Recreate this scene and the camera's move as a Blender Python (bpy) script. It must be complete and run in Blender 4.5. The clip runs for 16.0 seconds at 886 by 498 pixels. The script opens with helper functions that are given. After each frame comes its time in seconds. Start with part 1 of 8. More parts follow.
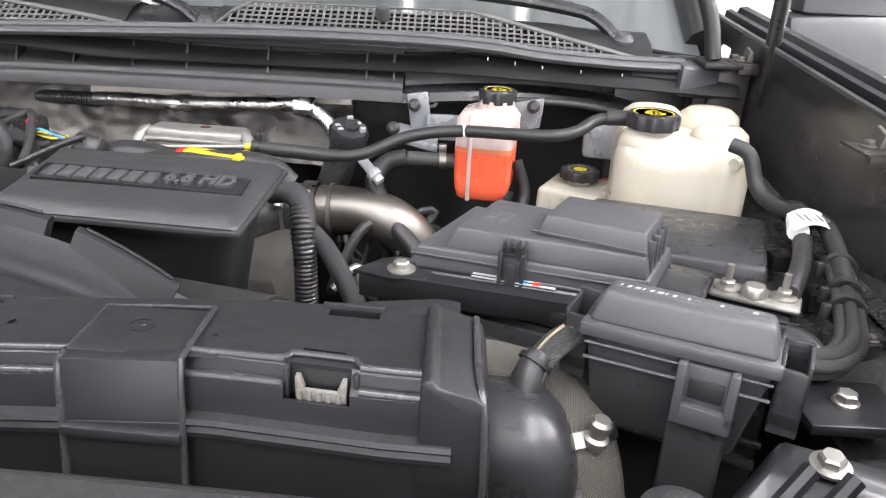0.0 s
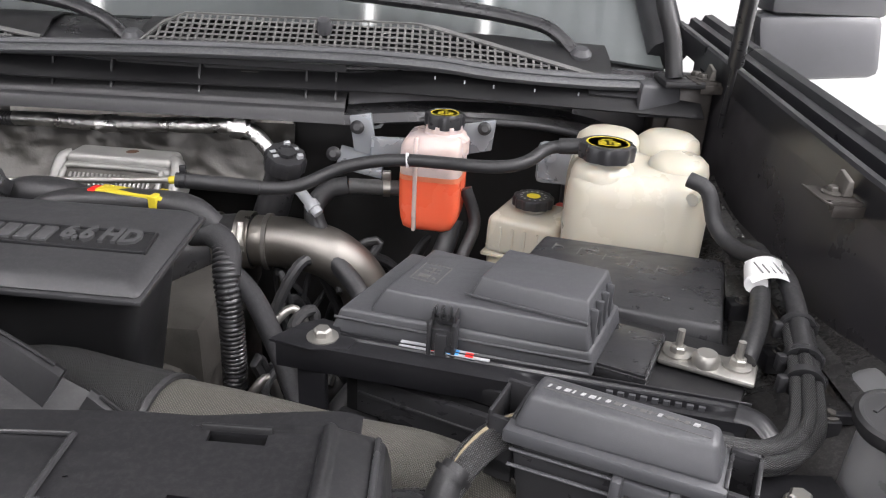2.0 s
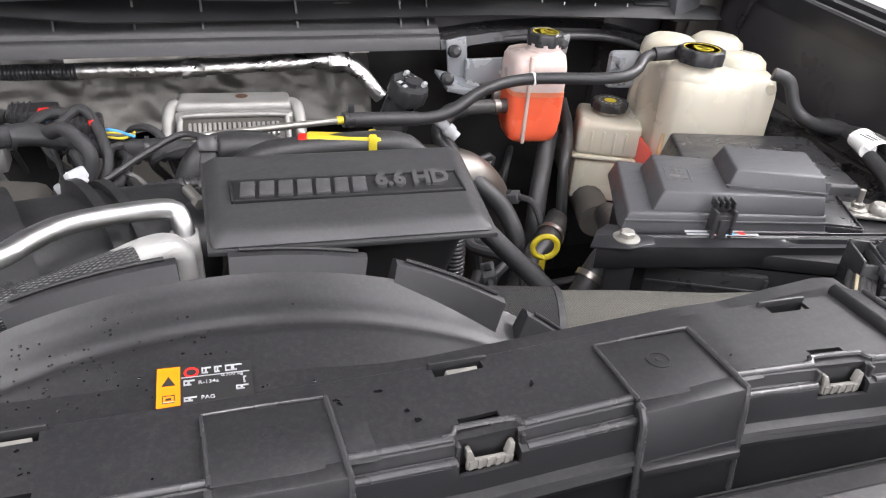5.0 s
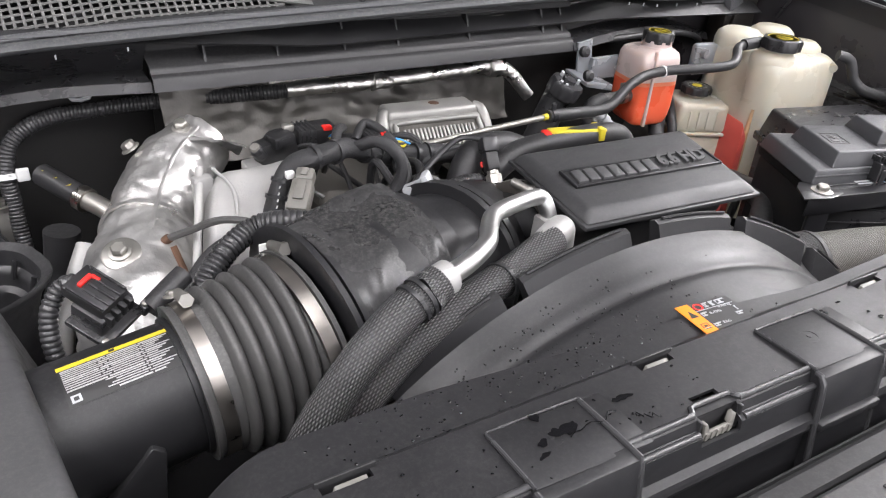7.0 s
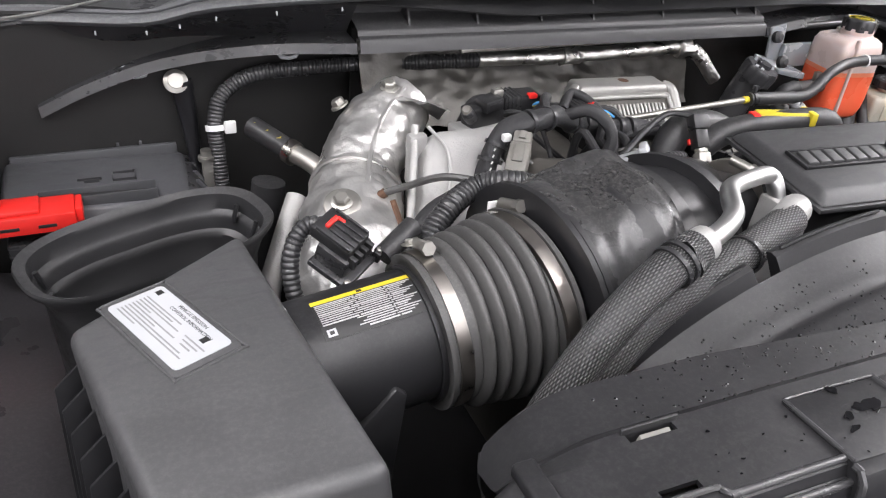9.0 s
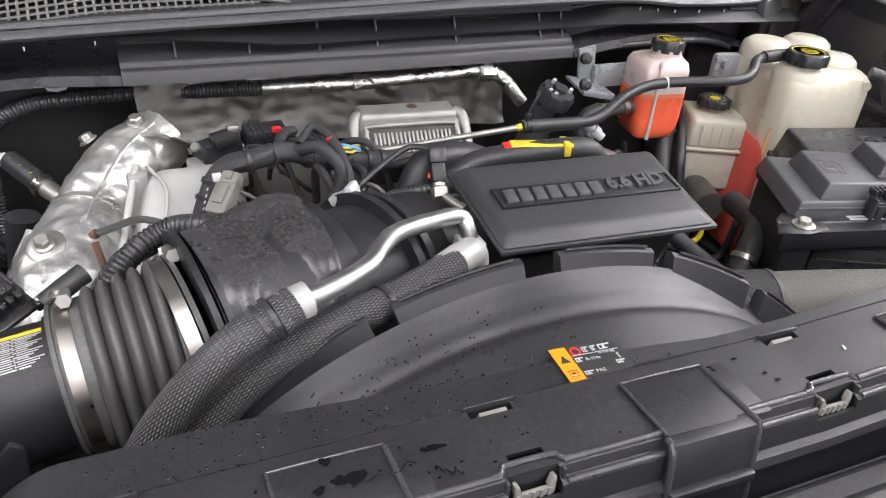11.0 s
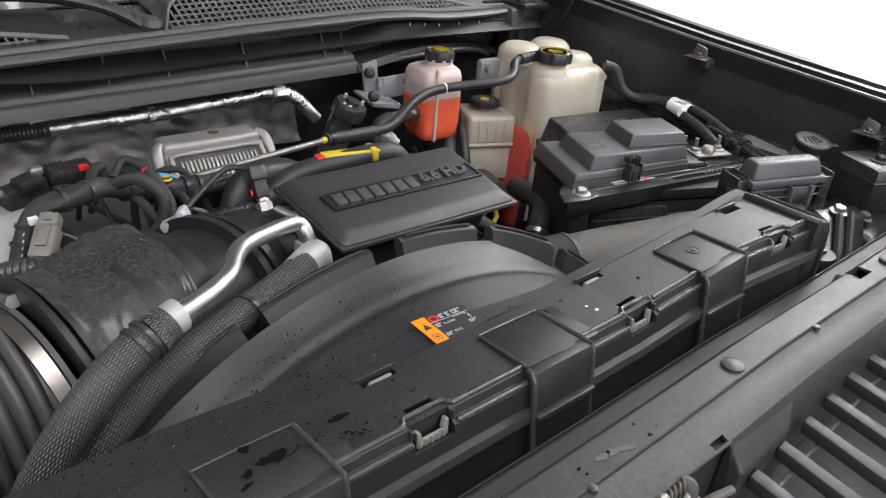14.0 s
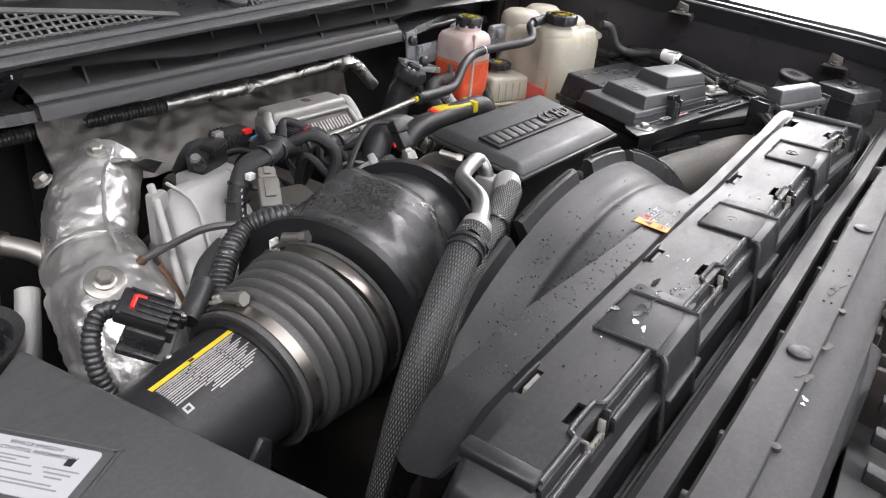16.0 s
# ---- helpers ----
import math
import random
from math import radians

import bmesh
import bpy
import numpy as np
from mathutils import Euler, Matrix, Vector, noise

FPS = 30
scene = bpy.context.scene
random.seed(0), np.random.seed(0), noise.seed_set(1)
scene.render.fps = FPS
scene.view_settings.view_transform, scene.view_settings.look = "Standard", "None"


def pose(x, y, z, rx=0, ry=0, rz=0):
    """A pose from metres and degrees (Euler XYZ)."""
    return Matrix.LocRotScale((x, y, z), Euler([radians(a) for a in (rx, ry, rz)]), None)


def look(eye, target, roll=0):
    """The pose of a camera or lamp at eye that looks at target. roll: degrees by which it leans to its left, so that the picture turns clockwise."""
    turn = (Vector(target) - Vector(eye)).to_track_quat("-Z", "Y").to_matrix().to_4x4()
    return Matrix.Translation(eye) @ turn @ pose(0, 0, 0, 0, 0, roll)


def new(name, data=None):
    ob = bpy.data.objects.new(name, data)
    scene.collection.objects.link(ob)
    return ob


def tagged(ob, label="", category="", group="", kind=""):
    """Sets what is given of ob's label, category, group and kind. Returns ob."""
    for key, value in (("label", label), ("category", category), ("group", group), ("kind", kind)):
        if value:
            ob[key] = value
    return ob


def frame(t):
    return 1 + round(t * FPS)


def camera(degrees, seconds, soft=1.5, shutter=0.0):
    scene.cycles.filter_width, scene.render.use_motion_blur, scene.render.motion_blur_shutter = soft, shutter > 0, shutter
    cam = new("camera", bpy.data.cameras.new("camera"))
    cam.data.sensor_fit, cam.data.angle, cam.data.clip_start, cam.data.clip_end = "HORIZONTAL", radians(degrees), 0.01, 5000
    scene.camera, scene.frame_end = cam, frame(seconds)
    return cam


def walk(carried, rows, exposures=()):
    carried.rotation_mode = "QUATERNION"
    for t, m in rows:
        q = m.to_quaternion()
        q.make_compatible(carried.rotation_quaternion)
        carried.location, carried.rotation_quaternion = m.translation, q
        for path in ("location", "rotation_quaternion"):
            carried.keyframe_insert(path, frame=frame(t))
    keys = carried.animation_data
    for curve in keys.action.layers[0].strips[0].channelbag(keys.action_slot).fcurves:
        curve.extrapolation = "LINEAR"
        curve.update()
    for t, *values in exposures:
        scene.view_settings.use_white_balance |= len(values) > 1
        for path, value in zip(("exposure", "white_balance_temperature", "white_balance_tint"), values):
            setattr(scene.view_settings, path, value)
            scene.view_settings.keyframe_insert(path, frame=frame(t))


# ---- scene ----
cam = camera(61.7, 16.0, 1.15)

PATH = [
    (0, (0.015, -0.001, 1.511), (-0.001, 1.839, 0.727), 2.7),
    (0.5, (0.085, 0.05, 1.511), (0.083, 1.89, 0.725), 2.9),
    (1, (0.098, 0.078, 1.525), (0.108, 1.916, 0.737), 2.9),
    (1.5, (0.105, 0.095, 1.541), (0.128, 1.932, 0.749), 2.9),
    (2, (0.06, 0.092, 1.559), (0.101, 1.908, 0.723), 3.0),
    (2.5, (0.015, 0.087, 1.586), (0.102, 1.847, 0.639), 3.1),
    (3, (-0.044, 0.064, 1.596), (0.13, 1.785, 0.593), 3.4),
    (3.5, (-0.125, 0.076, 1.581), (0.139, 1.776, 0.561), 3.7),
    (3.7, (-0.162, 0.093, 1.572), (0.141, 1.781, 0.544), 3.8),
    (5.8, (-0.674, 0.099, 1.616), (0.185, 1.589, 0.595), 4.6),
    (6, (-0.722, 0.09, 1.625), (0.179, 1.554, 0.603), 4.6),
    (6.5, (-0.854, 0.121, 1.63), (0.109, 1.548, 0.612), 4.7),
    (7, (-0.979, 0.182, 1.616), (-0.006, 1.601, 0.596), 4.7),
    (7.5, (-1.074, 0.229, 1.586), (-0.16, 1.684, 0.563), 4.5),
    (8, (-1.11, 0.24, 1.572), (-0.28, 1.738, 0.539), 4.3),
    (8.2, (-1.112, 0.241, 1.571), (-0.308, 1.749, 0.533), 4.2),
    (10.3, (-0.977, 0.178, 1.61), (-0.232, 1.706, 0.556), 5.3),
    (10.5, (-0.926, 0.16, 1.624), (-0.188, 1.69, 0.567), 4.9),
    (11, (-0.793, 0.128, 1.641), (-0.043, 1.647, 0.578), 4.4),
    (11.5, (-0.681, 0.094, 1.649), (0.144, 1.581, 0.596), 4.4),
    (12, (-0.627, 0.09, 1.655), (0.326, 1.513, 0.622), 4.8),
    (12.5, (-0.622, 0.084, 1.656), (0.434, 1.451, 0.647), 4.8),
    (13, (-0.64, 0.085, 1.654), (0.486, 1.409, 0.665), 4.9),
    (13.5, (-0.73, 0.094, 1.647), (0.459, 1.372, 0.671), 5.0),
    (14, (-0.889, 0.101, 1.644), (0.366, 1.324, 0.68), 5.2),
    (14.5, (-1.025, 0.116, 1.626), (0.28, 1.285, 0.661), 4.9),
    (15, (-1.088, 0.171, 1.587), (0.267, 1.281, 0.622), 5.0),
    (15.5, (-1.167, 0.23, 1.587), (0.248, 1.266, 0.626), 5.0),
    (16, (-1.254, 0.302, 1.604), (0.248, 1.213, 0.649), 5.2),
]
EXPOSURES = [(0, 1.02), (0.5, 0.87), (1, 0.69), (1.5, 0.61), (2, 0.45), (2.5, 0.42), (3, 0.76), (3.5, 0.90), (6, 0.71), (7, 0.65), (8, 0.72), (10.5, 0.60), (11.5, 0.74), (12, 0.89), (12.5, 0.57), (13, 0.36), (13.5, 0.12), (14, 0.11), (15, 0.17), (15.5, 0.26), (16, 0.31)]
walk(cam, [(t, look(eye, target, roll)) for t, eye, target, roll in PATH], EXPOSURES)

# ---- world and lights ----
world = bpy.data.worlds.new("world")
scene.world = world
world.use_nodes = True
world.node_tree.nodes["Background"].inputs[0].default_value = (0.95, 0.97, 1.0, 1)
world.node_tree.nodes["Background"].inputs[1].default_value = 0.25
scene.view_settings.exposure = 0.0


def area(name, m, sx, sy, watts, colour=(1, 1, 1)):
    lamp = bpy.data.lights.new(name, "AREA")
    lamp.shape, lamp.size, lamp.size_y, lamp.energy, lamp.color = "RECTANGLE", sx, sy, watts, colour
    ob = new(name, lamp)
    ob.matrix_world = m
    return ob


# rows of long ceiling luminaires over the bay, and two added fill lamps
CEIL = 3.6
for lx, ly, watts in ((-3.2, 0.6, 74), (-2.0, -0.4, 44), (-0.5, -0.6, 44), (1.4, -0.6, 66), (2.7, 0.8, 54)):
    area("ceiling_tube_light", pose(lx, ly, CEIL - 0.10), 0.35, 3.2, watts, (1.0, 0.97, 1.0))
# lamp added only to whiten the east wall, with no known fitting
area("added_wall_fill", look((4.1, 1.0, CEIL - 0.15), (5.0, 1.0, 1.3)), 0.3, 4.0, 470, (1.0, 0.97, 1.0))
# unseen fill lamp added in front of the truck; no opening stands there
area("added_front_fill", look((-0.6, -4.3, 2.2), (-0.3, 0.7, 1.2)), 5.0, 2.4, 92, (0.98, 0.955, 1.01))

# ---- materials ----
def material(name, colour, rough=0.5, metal=0.0, grain=900.0, bump=0.15, mottle=0.25, mscale=14.0, dust=0.0, trans=0.0, coat=0.0, rvar=0.12, depth=0.0006, alpha=1.0, sub=0.0, emit=0.0, spec=0.5, smear=0.0):
    """Plain surface with fine grain relief, broad mottling in colour and gloss, and pale dust on what faces up."""
    m = bpy.data.materials.new(name)
    m.use_nodes = True
    nt = m.node_tree
    nodes, links = nt.nodes, nt.links
    b = nodes["Principled BSDF"]
    tc = nodes.new("ShaderNodeTexCoord")
    n1 = nodes.new("ShaderNodeTexNoise")
    n1.inputs["Scale"].default_value, n1.inputs["Detail"].default_value = mscale, 6
    n2 = nodes.new("ShaderNodeTexNoise")
    n2.inputs["Scale"].default_value, n2.inputs["Detail"].default_value = grain, 3
    links.new(tc.outputs["Object"], n1.inputs["Vector"])
    links.new(tc.outputs["Object"], n2.inputs["Vector"])
    lo = tuple(c * (1 - mottle) for c in colour)
    hi = tuple(min(1.0, c * (1 + mottle)) for c in colour)
    ramp = nodes.new("ShaderNodeMix")
    ramp.data_type = "RGBA"
    ramp.inputs[6].default_value, ramp.inputs[7].default_value = (*lo, 1), (*hi, 1)
    links.new(n1.outputs["Fac"], ramp.inputs[0])
    out = ramp.outputs[2]
    if dust:
        n3 = nodes.new("ShaderNodeTexNoise")
        n3.inputs["Scale"].default_value, n3.inputs["Detail"].default_value, n3.inputs["Roughness"].default_value = 240, 8, 0.8
        links.new(tc.outputs["Object"], n3.inputs["Vector"])
        geo = nodes.new("ShaderNodeNewGeometry")
        sep = nodes.new("ShaderNodeSeparateXYZ")
        links.new(geo.outputs["Normal"], sep.inputs[0])
        up = nodes.new("ShaderNodeMapRange")
        up.inputs[1].default_value, up.inputs[2].default_value = 0.2, 1.0
        links.new(sep.outputs[2], up.inputs[0])
        sharp = nodes.new("ShaderNodeMapRange")
        sharp.inputs[1].default_value, sharp.inputs[2].default_value, sharp.inputs[4].default_value = 0.46, 0.70, dust * 1.15
        links.new(n3.outputs["Fac"], sharp.inputs[0])
        mul = nodes.new("ShaderNodeMath")
        mul.operation = "MULTIPLY"
        links.new(up.outputs[0], mul.inputs[0])
        links.new(sharp.outputs[0], mul.inputs[1])
        mix = nodes.new("ShaderNodeMix")
        mix.data_type = "RGBA"
        mix.inputs[7].default_value = (0.42, 0.405, 0.385, 1)
        links.new(mul.outputs[0], mix.inputs[0])
        links.new(out, mix.inputs[6])
        out = mix.outputs[2]
    links.new(out, b.inputs["Base Color"])
    rr = nodes.new("ShaderNodeMapRange")
    rr.inputs[1].default_value, rr.inputs[2].default_value = 0.3, 0.7
    rr.inputs[3].default_value, rr.inputs[4].default_value = max(0.03, rough - rvar), min(1, rough + rvar)
    links.new(n1.outputs["Fac"], rr.inputs[0])
    gloss = rr.outputs[0]
    if smear:
        sm = nodes.new("ShaderNodeTexNoise")
        sm.inputs["Scale"].default_value, sm.inputs["Detail"].default_value, sm.inputs["Distortion"].default_value = 55, 5, 1.6
        sp = nodes.new("ShaderNodeMapping")
        sp.inputs["Scale"].default_value = (0.35, 1.0, 1.0)
        links.new(tc.outputs["Object"], sp.inputs["Vector"])
        links.new(sp.outputs[0], sm.inputs["Vector"])
        sr = nodes.new("ShaderNodeMapRange")
        sr.inputs[1].default_value, sr.inputs[2].default_value, sr.inputs[3].default_value, sr.inputs[4].default_value = 0.45, 0.75, 0.0, smear * 2
        links.new(sm.outputs["Fac"], sr.inputs[0])
        ad = nodes.new("ShaderNodeMath")
        links.new(gloss, ad.inputs[0])
        links.new(sr.outputs[0], ad.inputs[1])
        gloss = ad.outputs[0]
    links.new(gloss, b.inputs["Roughness"])
    b.inputs["Metallic"].default_value = metal
    b.inputs["Specular IOR Level"].default_value = spec
    b.inputs["Coat Weight"].default_value = coat
    b.inputs["Transmission Weight"].default_value = trans
    if sub:
        b.inputs["Subsurface Weight"].default_value, b.inputs["Subsurface Radius"].default_value, b.inputs["Subsurface Scale"].default_value = sub, (1, 0.8, 0.6), 0.012
    if bump:
        bp = nodes.new("ShaderNodeBump")
        bp.inputs["Strength"].default_value, bp.inputs["Distance"].default_value = bump, depth
        links.new(n2.outputs["Fac"], bp.inputs["Height"])
        links.new(bp.outputs[0], b.inputs["Normal"])
    if emit:
        b.inputs["Emission Color"].default_value, b.inputs["Emission Strength"].default_value = (*colour, 1), emit
    return m


def braided(name, light, dark, pitch, rough, twist=1.0):
    """Woven sleeve: two crossing diagonal waves over the hose's own length and girth."""
    m = bpy.data.materials.new(name)
    m.use_nodes = True
    nodes, links = m.node_tree.nodes, m.node_tree.links
    b = nodes["Principled BSDF"]
    uv = nodes.new("ShaderNodeUVMap")
    waves = []
    for a in (1, -1):
        mp = nodes.new("ShaderNodeMapping")
        mp.inputs["Rotation"].default_value = (0, 0, a * radians(38 * twist))
        links.new(uv.outputs[0], mp.inputs["Vector"])
        w = nodes.new("ShaderNodeTexWave")
        w.inputs["Scale"].default_value, w.inputs["Distortion"].default_value, w.inputs["Detail Scale"].default_value = pitch, 0.6, 2.0
        links.new(mp.outputs[0], w.inputs["Vector"])
        waves.append(w)
    mx = nodes.new("ShaderNodeMath")
    mx.operation = "MULTIPLY"
    links.new(waves[0].outputs["Fac"], mx.inputs[0])
    links.new(waves[1].outputs["Fac"], mx.inputs[1])
    nz = nodes.new("ShaderNodeTexNoise")
    nz.inputs["Scale"].default_value = 60
    mix = nodes.new("ShaderNodeMix")
    mix.data_type = "RGBA"
    mix.inputs[6].default_value, mix.inputs[7].default_value = (*dark, 1), (*light, 1)
    links.new(mx.outputs[0], mix.inputs[0])
    links.new(mix.outputs[2], b.inputs["Base Color"])
    b.inputs["Roughness"].default_value = rough
    bp = nodes.new("ShaderNodeBump")
    bp.inputs["Strength"].default_value, bp.inputs["Distance"].default_value = 0.8, 0.0012
    links.new(mx.outputs[0], bp.inputs["Height"])
    links.new(bp.outputs[0], b.inputs["Normal"])
    return m


SNAP = material("aged_pale_plastic", (0.17, 0.163, 0.148), 0.42, bump=0.1, mottle=0.3, mscale=80)
BLACK = material("moulded_black_plastic", (0.0165, 0.0165, 0.018), 0.39, grain=1400, bump=0.06, dust=0.04, mottle=0.14, mscale=12, rvar=0.05, spec=0.42, smear=0.05)
# paler than the moulded black: bevel highlights are put into this colour
EDGEPL = material("edge_highlight_plastic", (0.040, 0.040, 0.042), 0.27, grain=1200, bump=0.04, mottle=0.10, mscale=20, rvar=0.04, spec=0.55)
AIRBOX = material("dusty_matt_plastic", (0.058, 0.058, 0.060), 0.43, grain=900, bump=0.2, dust=0.06, mottle=0.12, mscale=12, rvar=0.08, spec=0.5, smear=0.10)
SATIN = material("satin_black_plastic", (0.028, 0.028, 0.030), 0.29, grain=1500, bump=0.12, dust=0.04, mottle=0.12, mscale=30, rvar=0.07, smear=0.08)
GREYPL = material("dark_grey_plastic", (0.066, 0.067, 0.072), 0.37, grain=1800, bump=0.22, dust=0.06, mottle=0.10, mscale=30, rvar=0.05, smear=0.06)
BATTERY = material("black_battery_case", (0.014, 0.014, 0.015), 0.5, grain=1200, bump=0.15, dust=0.02, spec=0.25)
DARK = material("deep_black_plastic", (0.018, 0.018, 0.019), 0.45, grain=1200, bump=0.2)
RUBBER = material("black_rubber", (0.026, 0.026, 0.0275), 0.42, grain=1000, bump=0.22, dust=0.09, smear=0.08)
SEALR = material("rubber_seal", (0.0805, 0.0828, 0.0874), 0.5, grain=1500, bump=0.2, dust=0.25)
CONDUIT = material("ribbed_conduit_plastic", (0.034, 0.034, 0.036), 0.28, grain=1500, bump=0.05, dust=0.10, mottle=0.15, spec=0.6)
GREYRUB = material("grey_rubber", (0.068, 0.067, 0.066), 0.38, grain=900, bump=0.22, dust=0.15, smear=0.08)
FABRIC = material("woven_tape", (0.026, 0.026, 0.028), 0.62, grain=2200, bump=0.55, dust=0.06)
PAINT = material("black_body_paint", (0.013, 0.013, 0.015), 0.33, grain=900, bump=0.02, coat=0.15, dust=0.03, rvar=0.06)
COWLPL = material("weathered_cowl_plastic", (0.034, 0.034, 0.0355), 0.40, grain=1300, bump=0.2, dust=0.09, mottle=0.12, mscale=14, rvar=0.06, smear=0.06)
SUPPORTPL = material("textured_black_panel", (0.027, 0.027, 0.028), 0.44, grain=1100, bump=0.07, dust=0.06, mottle=0.12, mscale=9, rvar=0.05, spec=0.34, smear=0.05)
APRON = material("wavy_black_sheet", (0.028, 0.027, 0.027), 0.27, grain=26, bump=0.5, dust=0.15, mottle=0.25, depth=0.004, rvar=0.08)
INNERP = material("dull_inner_paint", (0.036, 0.034, 0.037), 0.33, grain=300, bump=0.04, dust=0.06, spec=0.45, mottle=0.18)
STEEL = material("brushed_steel", (0.40, 0.375, 0.345), 0.36, 1.0, grain=300, bump=0.08, mottle=0.3, mscale=26)
ALU = material("cast_aluminium", (0.40, 0.395, 0.385), 0.52, 0.35, grain=420, bump=0.55, mottle=0.30, mscale=30, dust=0.22, depth=0.0009)
ECMALU = material("dull_cast_housing", (0.33, 0.325, 0.31), 0.45, 0.5, grain=500, bump=0.4, mottle=0.35, mscale=40, dust=0.2)
TUBEALU = material("drawn_aluminium", (0.60, 0.60, 0.595), 0.38, 1.0, grain=400, bump=0.06, mottle=0.12, mscale=60, rvar=0.04)
ZINC = material("zinc_plate", (0.40, 0.388, 0.36), 0.45, 0.9, grain=300, bump=0.08)
FOIL = material("crinkled_foil", (0.62, 0.61, 0.59), 0.34, 1.0, grain=120, bump=0.8, mottle=0.35, mscale=40, depth=0.003)
DULLFOIL = material("dull_foil_tape", (0.736, 0.704, 0.64), 0.55, 0.35, grain=90, bump=0.6, mottle=0.35, mscale=25, depth=0.003)
SHIELD = material("embossed_heat_shield", (0.66, 0.65, 0.635), 0.36, 0.85, grain=75, bump=0.55, mottle=0.32, mscale=26, depth=0.0035, rvar=0.10)
FIREWALL = material("dark_mottled_foil", (0.105, 0.10, 0.092), 0.42, 0.45, grain=60, bump=0.5, mottle=0.4, mscale=22, depth=0.003)
MILKY = material("milky_polyethylene", (0.56, 0.53, 0.44), 0.30, grain=250, bump=0.05, mottle=0.09, mscale=9, sub=0.5)
WASHER = material("milky_grey_polyethylene", (0.22, 0.22, 0.225), 0.38, grain=250, bump=0.05, mottle=0.10, mscale=14, sub=0.3)
COVERPL = material("moulded_cover_plastic", (0.036, 0.036, 0.038), 0.42, grain=1100, bump=0.16, dust=0.05, mottle=0.10, mscale=14, rvar=0.06, smear=0.06)
PIPESTEEL = material("dulled_stainless", (0.30, 0.28, 0.255), 0.47, 1.0, grain=300, bump=0.08, mottle=0.25, mscale=22, rvar=0.05)
STRIPE = material("tan_tracer_yarn", (0.30, 0.255, 0.17), 0.7, bump=0.2, mottle=0.3, mscale=300)
CLEARISH = material("translucent_polyethylene", (0.34, 0.355, 0.375), 0.32, grain=250, bump=0.04, mottle=0.06, trans=0.35, sub=0.2)
ORANGE = material("orange_coolant_in_tank", (1.0, 0.16, 0.075), 0.28, grain=250, bump=0.03, mottle=0.05, sub=0.4)
TEASTAIN = material("coolant_tinted_polyethylene", (0.62, 0.42, 0.25), 0.32, grain=250, bump=0.04, mottle=0.15, mscale=14, sub=0.5)
STAINED = material("coolant_film", (0.85, 0.24, 0.13), 0.35, grain=250, bump=0.03, mottle=0.1, sub=0.4)
INSUL = material("firewall_insulation", (0.015, 0.0147, 0.0145), 0.65, grain=500, bump=0.4, mottle=0.35, mscale=9, dust=0.03, spec=0.35)
WRAP = material("creased_black_wrap", (0.026, 0.026, 0.027), 0.27, grain=90, bump=0.14, dust=0.16, mottle=0.30, mscale=10, rvar=0.08, depth=0.002)
PINK = material("coolant_stained_plastic", (0.60, 0.49, 0.46), 0.32, grain=250, bump=0.04, mottle=0.14, mscale=30, sub=0.5)
REDTANK = material("red_coolant_shadowed", (0.60, 0.10, 0.08), 0.35, grain=250, bump=0.03, mottle=0.3, sub=0.3)
YELLOW = material("yellow_plastic", (0.66, 0.53, 0.035), 0.42, bump=0.05, mottle=0.1)
RED = material("red_plastic", (0.788, 0.0263, 0.021), 0.38, bump=0.05, mottle=0.1)
WHITE = material("white_label_stock", (0.80, 0.80, 0.79), 0.45, bump=0.02, mottle=0.04)
LABELGREY = material("silver_label_stock", (0.42, 0.43, 0.445), 0.4, bump=0.02, mottle=0.05)
INK = material("black_ink", (0.0225, 0.0225, 0.0225), 0.45, bump=0.0, mottle=0.05)
ORLAB = material("orange_label_stock", (0.90, 0.24, 0.006), 0.4, bump=0.02, mottle=0.05)
BLUE = material("blue_ink", (0.06, 0.32, 0.70), 0.4, bump=0.0, mottle=0.05)
RUST = material("rusted_iron", (0.12, 0.065, 0.04), 0.75, 0.3, grain=300, bump=0.6, mottle=0.6, mscale=60)
IRON = material("oily_cast_iron", (0.103, 0.0966, 0.0874), 0.55, 0.4, grain=250, bump=0.5, mottle=0.5, mscale=40)
# grey base stands in for the ceiling mirrored in the glass
GLASS = material("windscreen_glass", (0.10, 0.11, 0.11), 0.04, bump=0.0, mottle=0.1, coat=1.0, rvar=0.01)
VENT = material("weathered_grey_vent", (0.15, 0.15, 0.145), 0.6, grain=1500, bump=0.3, dust=0.2)
DECK = material("corrugated_roof_sheet", (0.52, 0.53, 0.54), 0.5, grain=60, bump=0.05, mottle=0.08)
TUBE = material("lit_tube", (1.0, 1.0, 1.0), 0.5, bump=0.0, mottle=0.0, emit=5.0)
WALLW = material("white_wall_paint", (0.82, 0.82, 0.81), 0.6, grain=200, bump=0.05, mottle=0.03, mscale=2)
# dark only so the unseen west wall reflects less in the glossy plastic
GREYWALL = material("reflection_dimming_grey", (0.12, 0.12, 0.125), 0.6, grain=200, bump=0.05, mottle=0.08, mscale=2)
FLOORM = material("sealed_concrete", (0.48, 0.48, 0.47), 0.4, grain=60, bump=0.1, mottle=0.2, mscale=3)
LEVER = material("dull_lever_aluminium", (0.20, 0.195, 0.187), 0.45, 0.5, grain=500, bump=0.3, mottle=0.35, mscale=60)
WORNW = material("fine_white_print", (0.40, 0.40, 0.40), 0.5, bump=0.0, mottle=0.75, mscale=900)
WET = material("water_film", (0.006, 0.006, 0.007), 0.05, bump=0.0, mottle=0.1, rvar=0.01, spec=0.5)
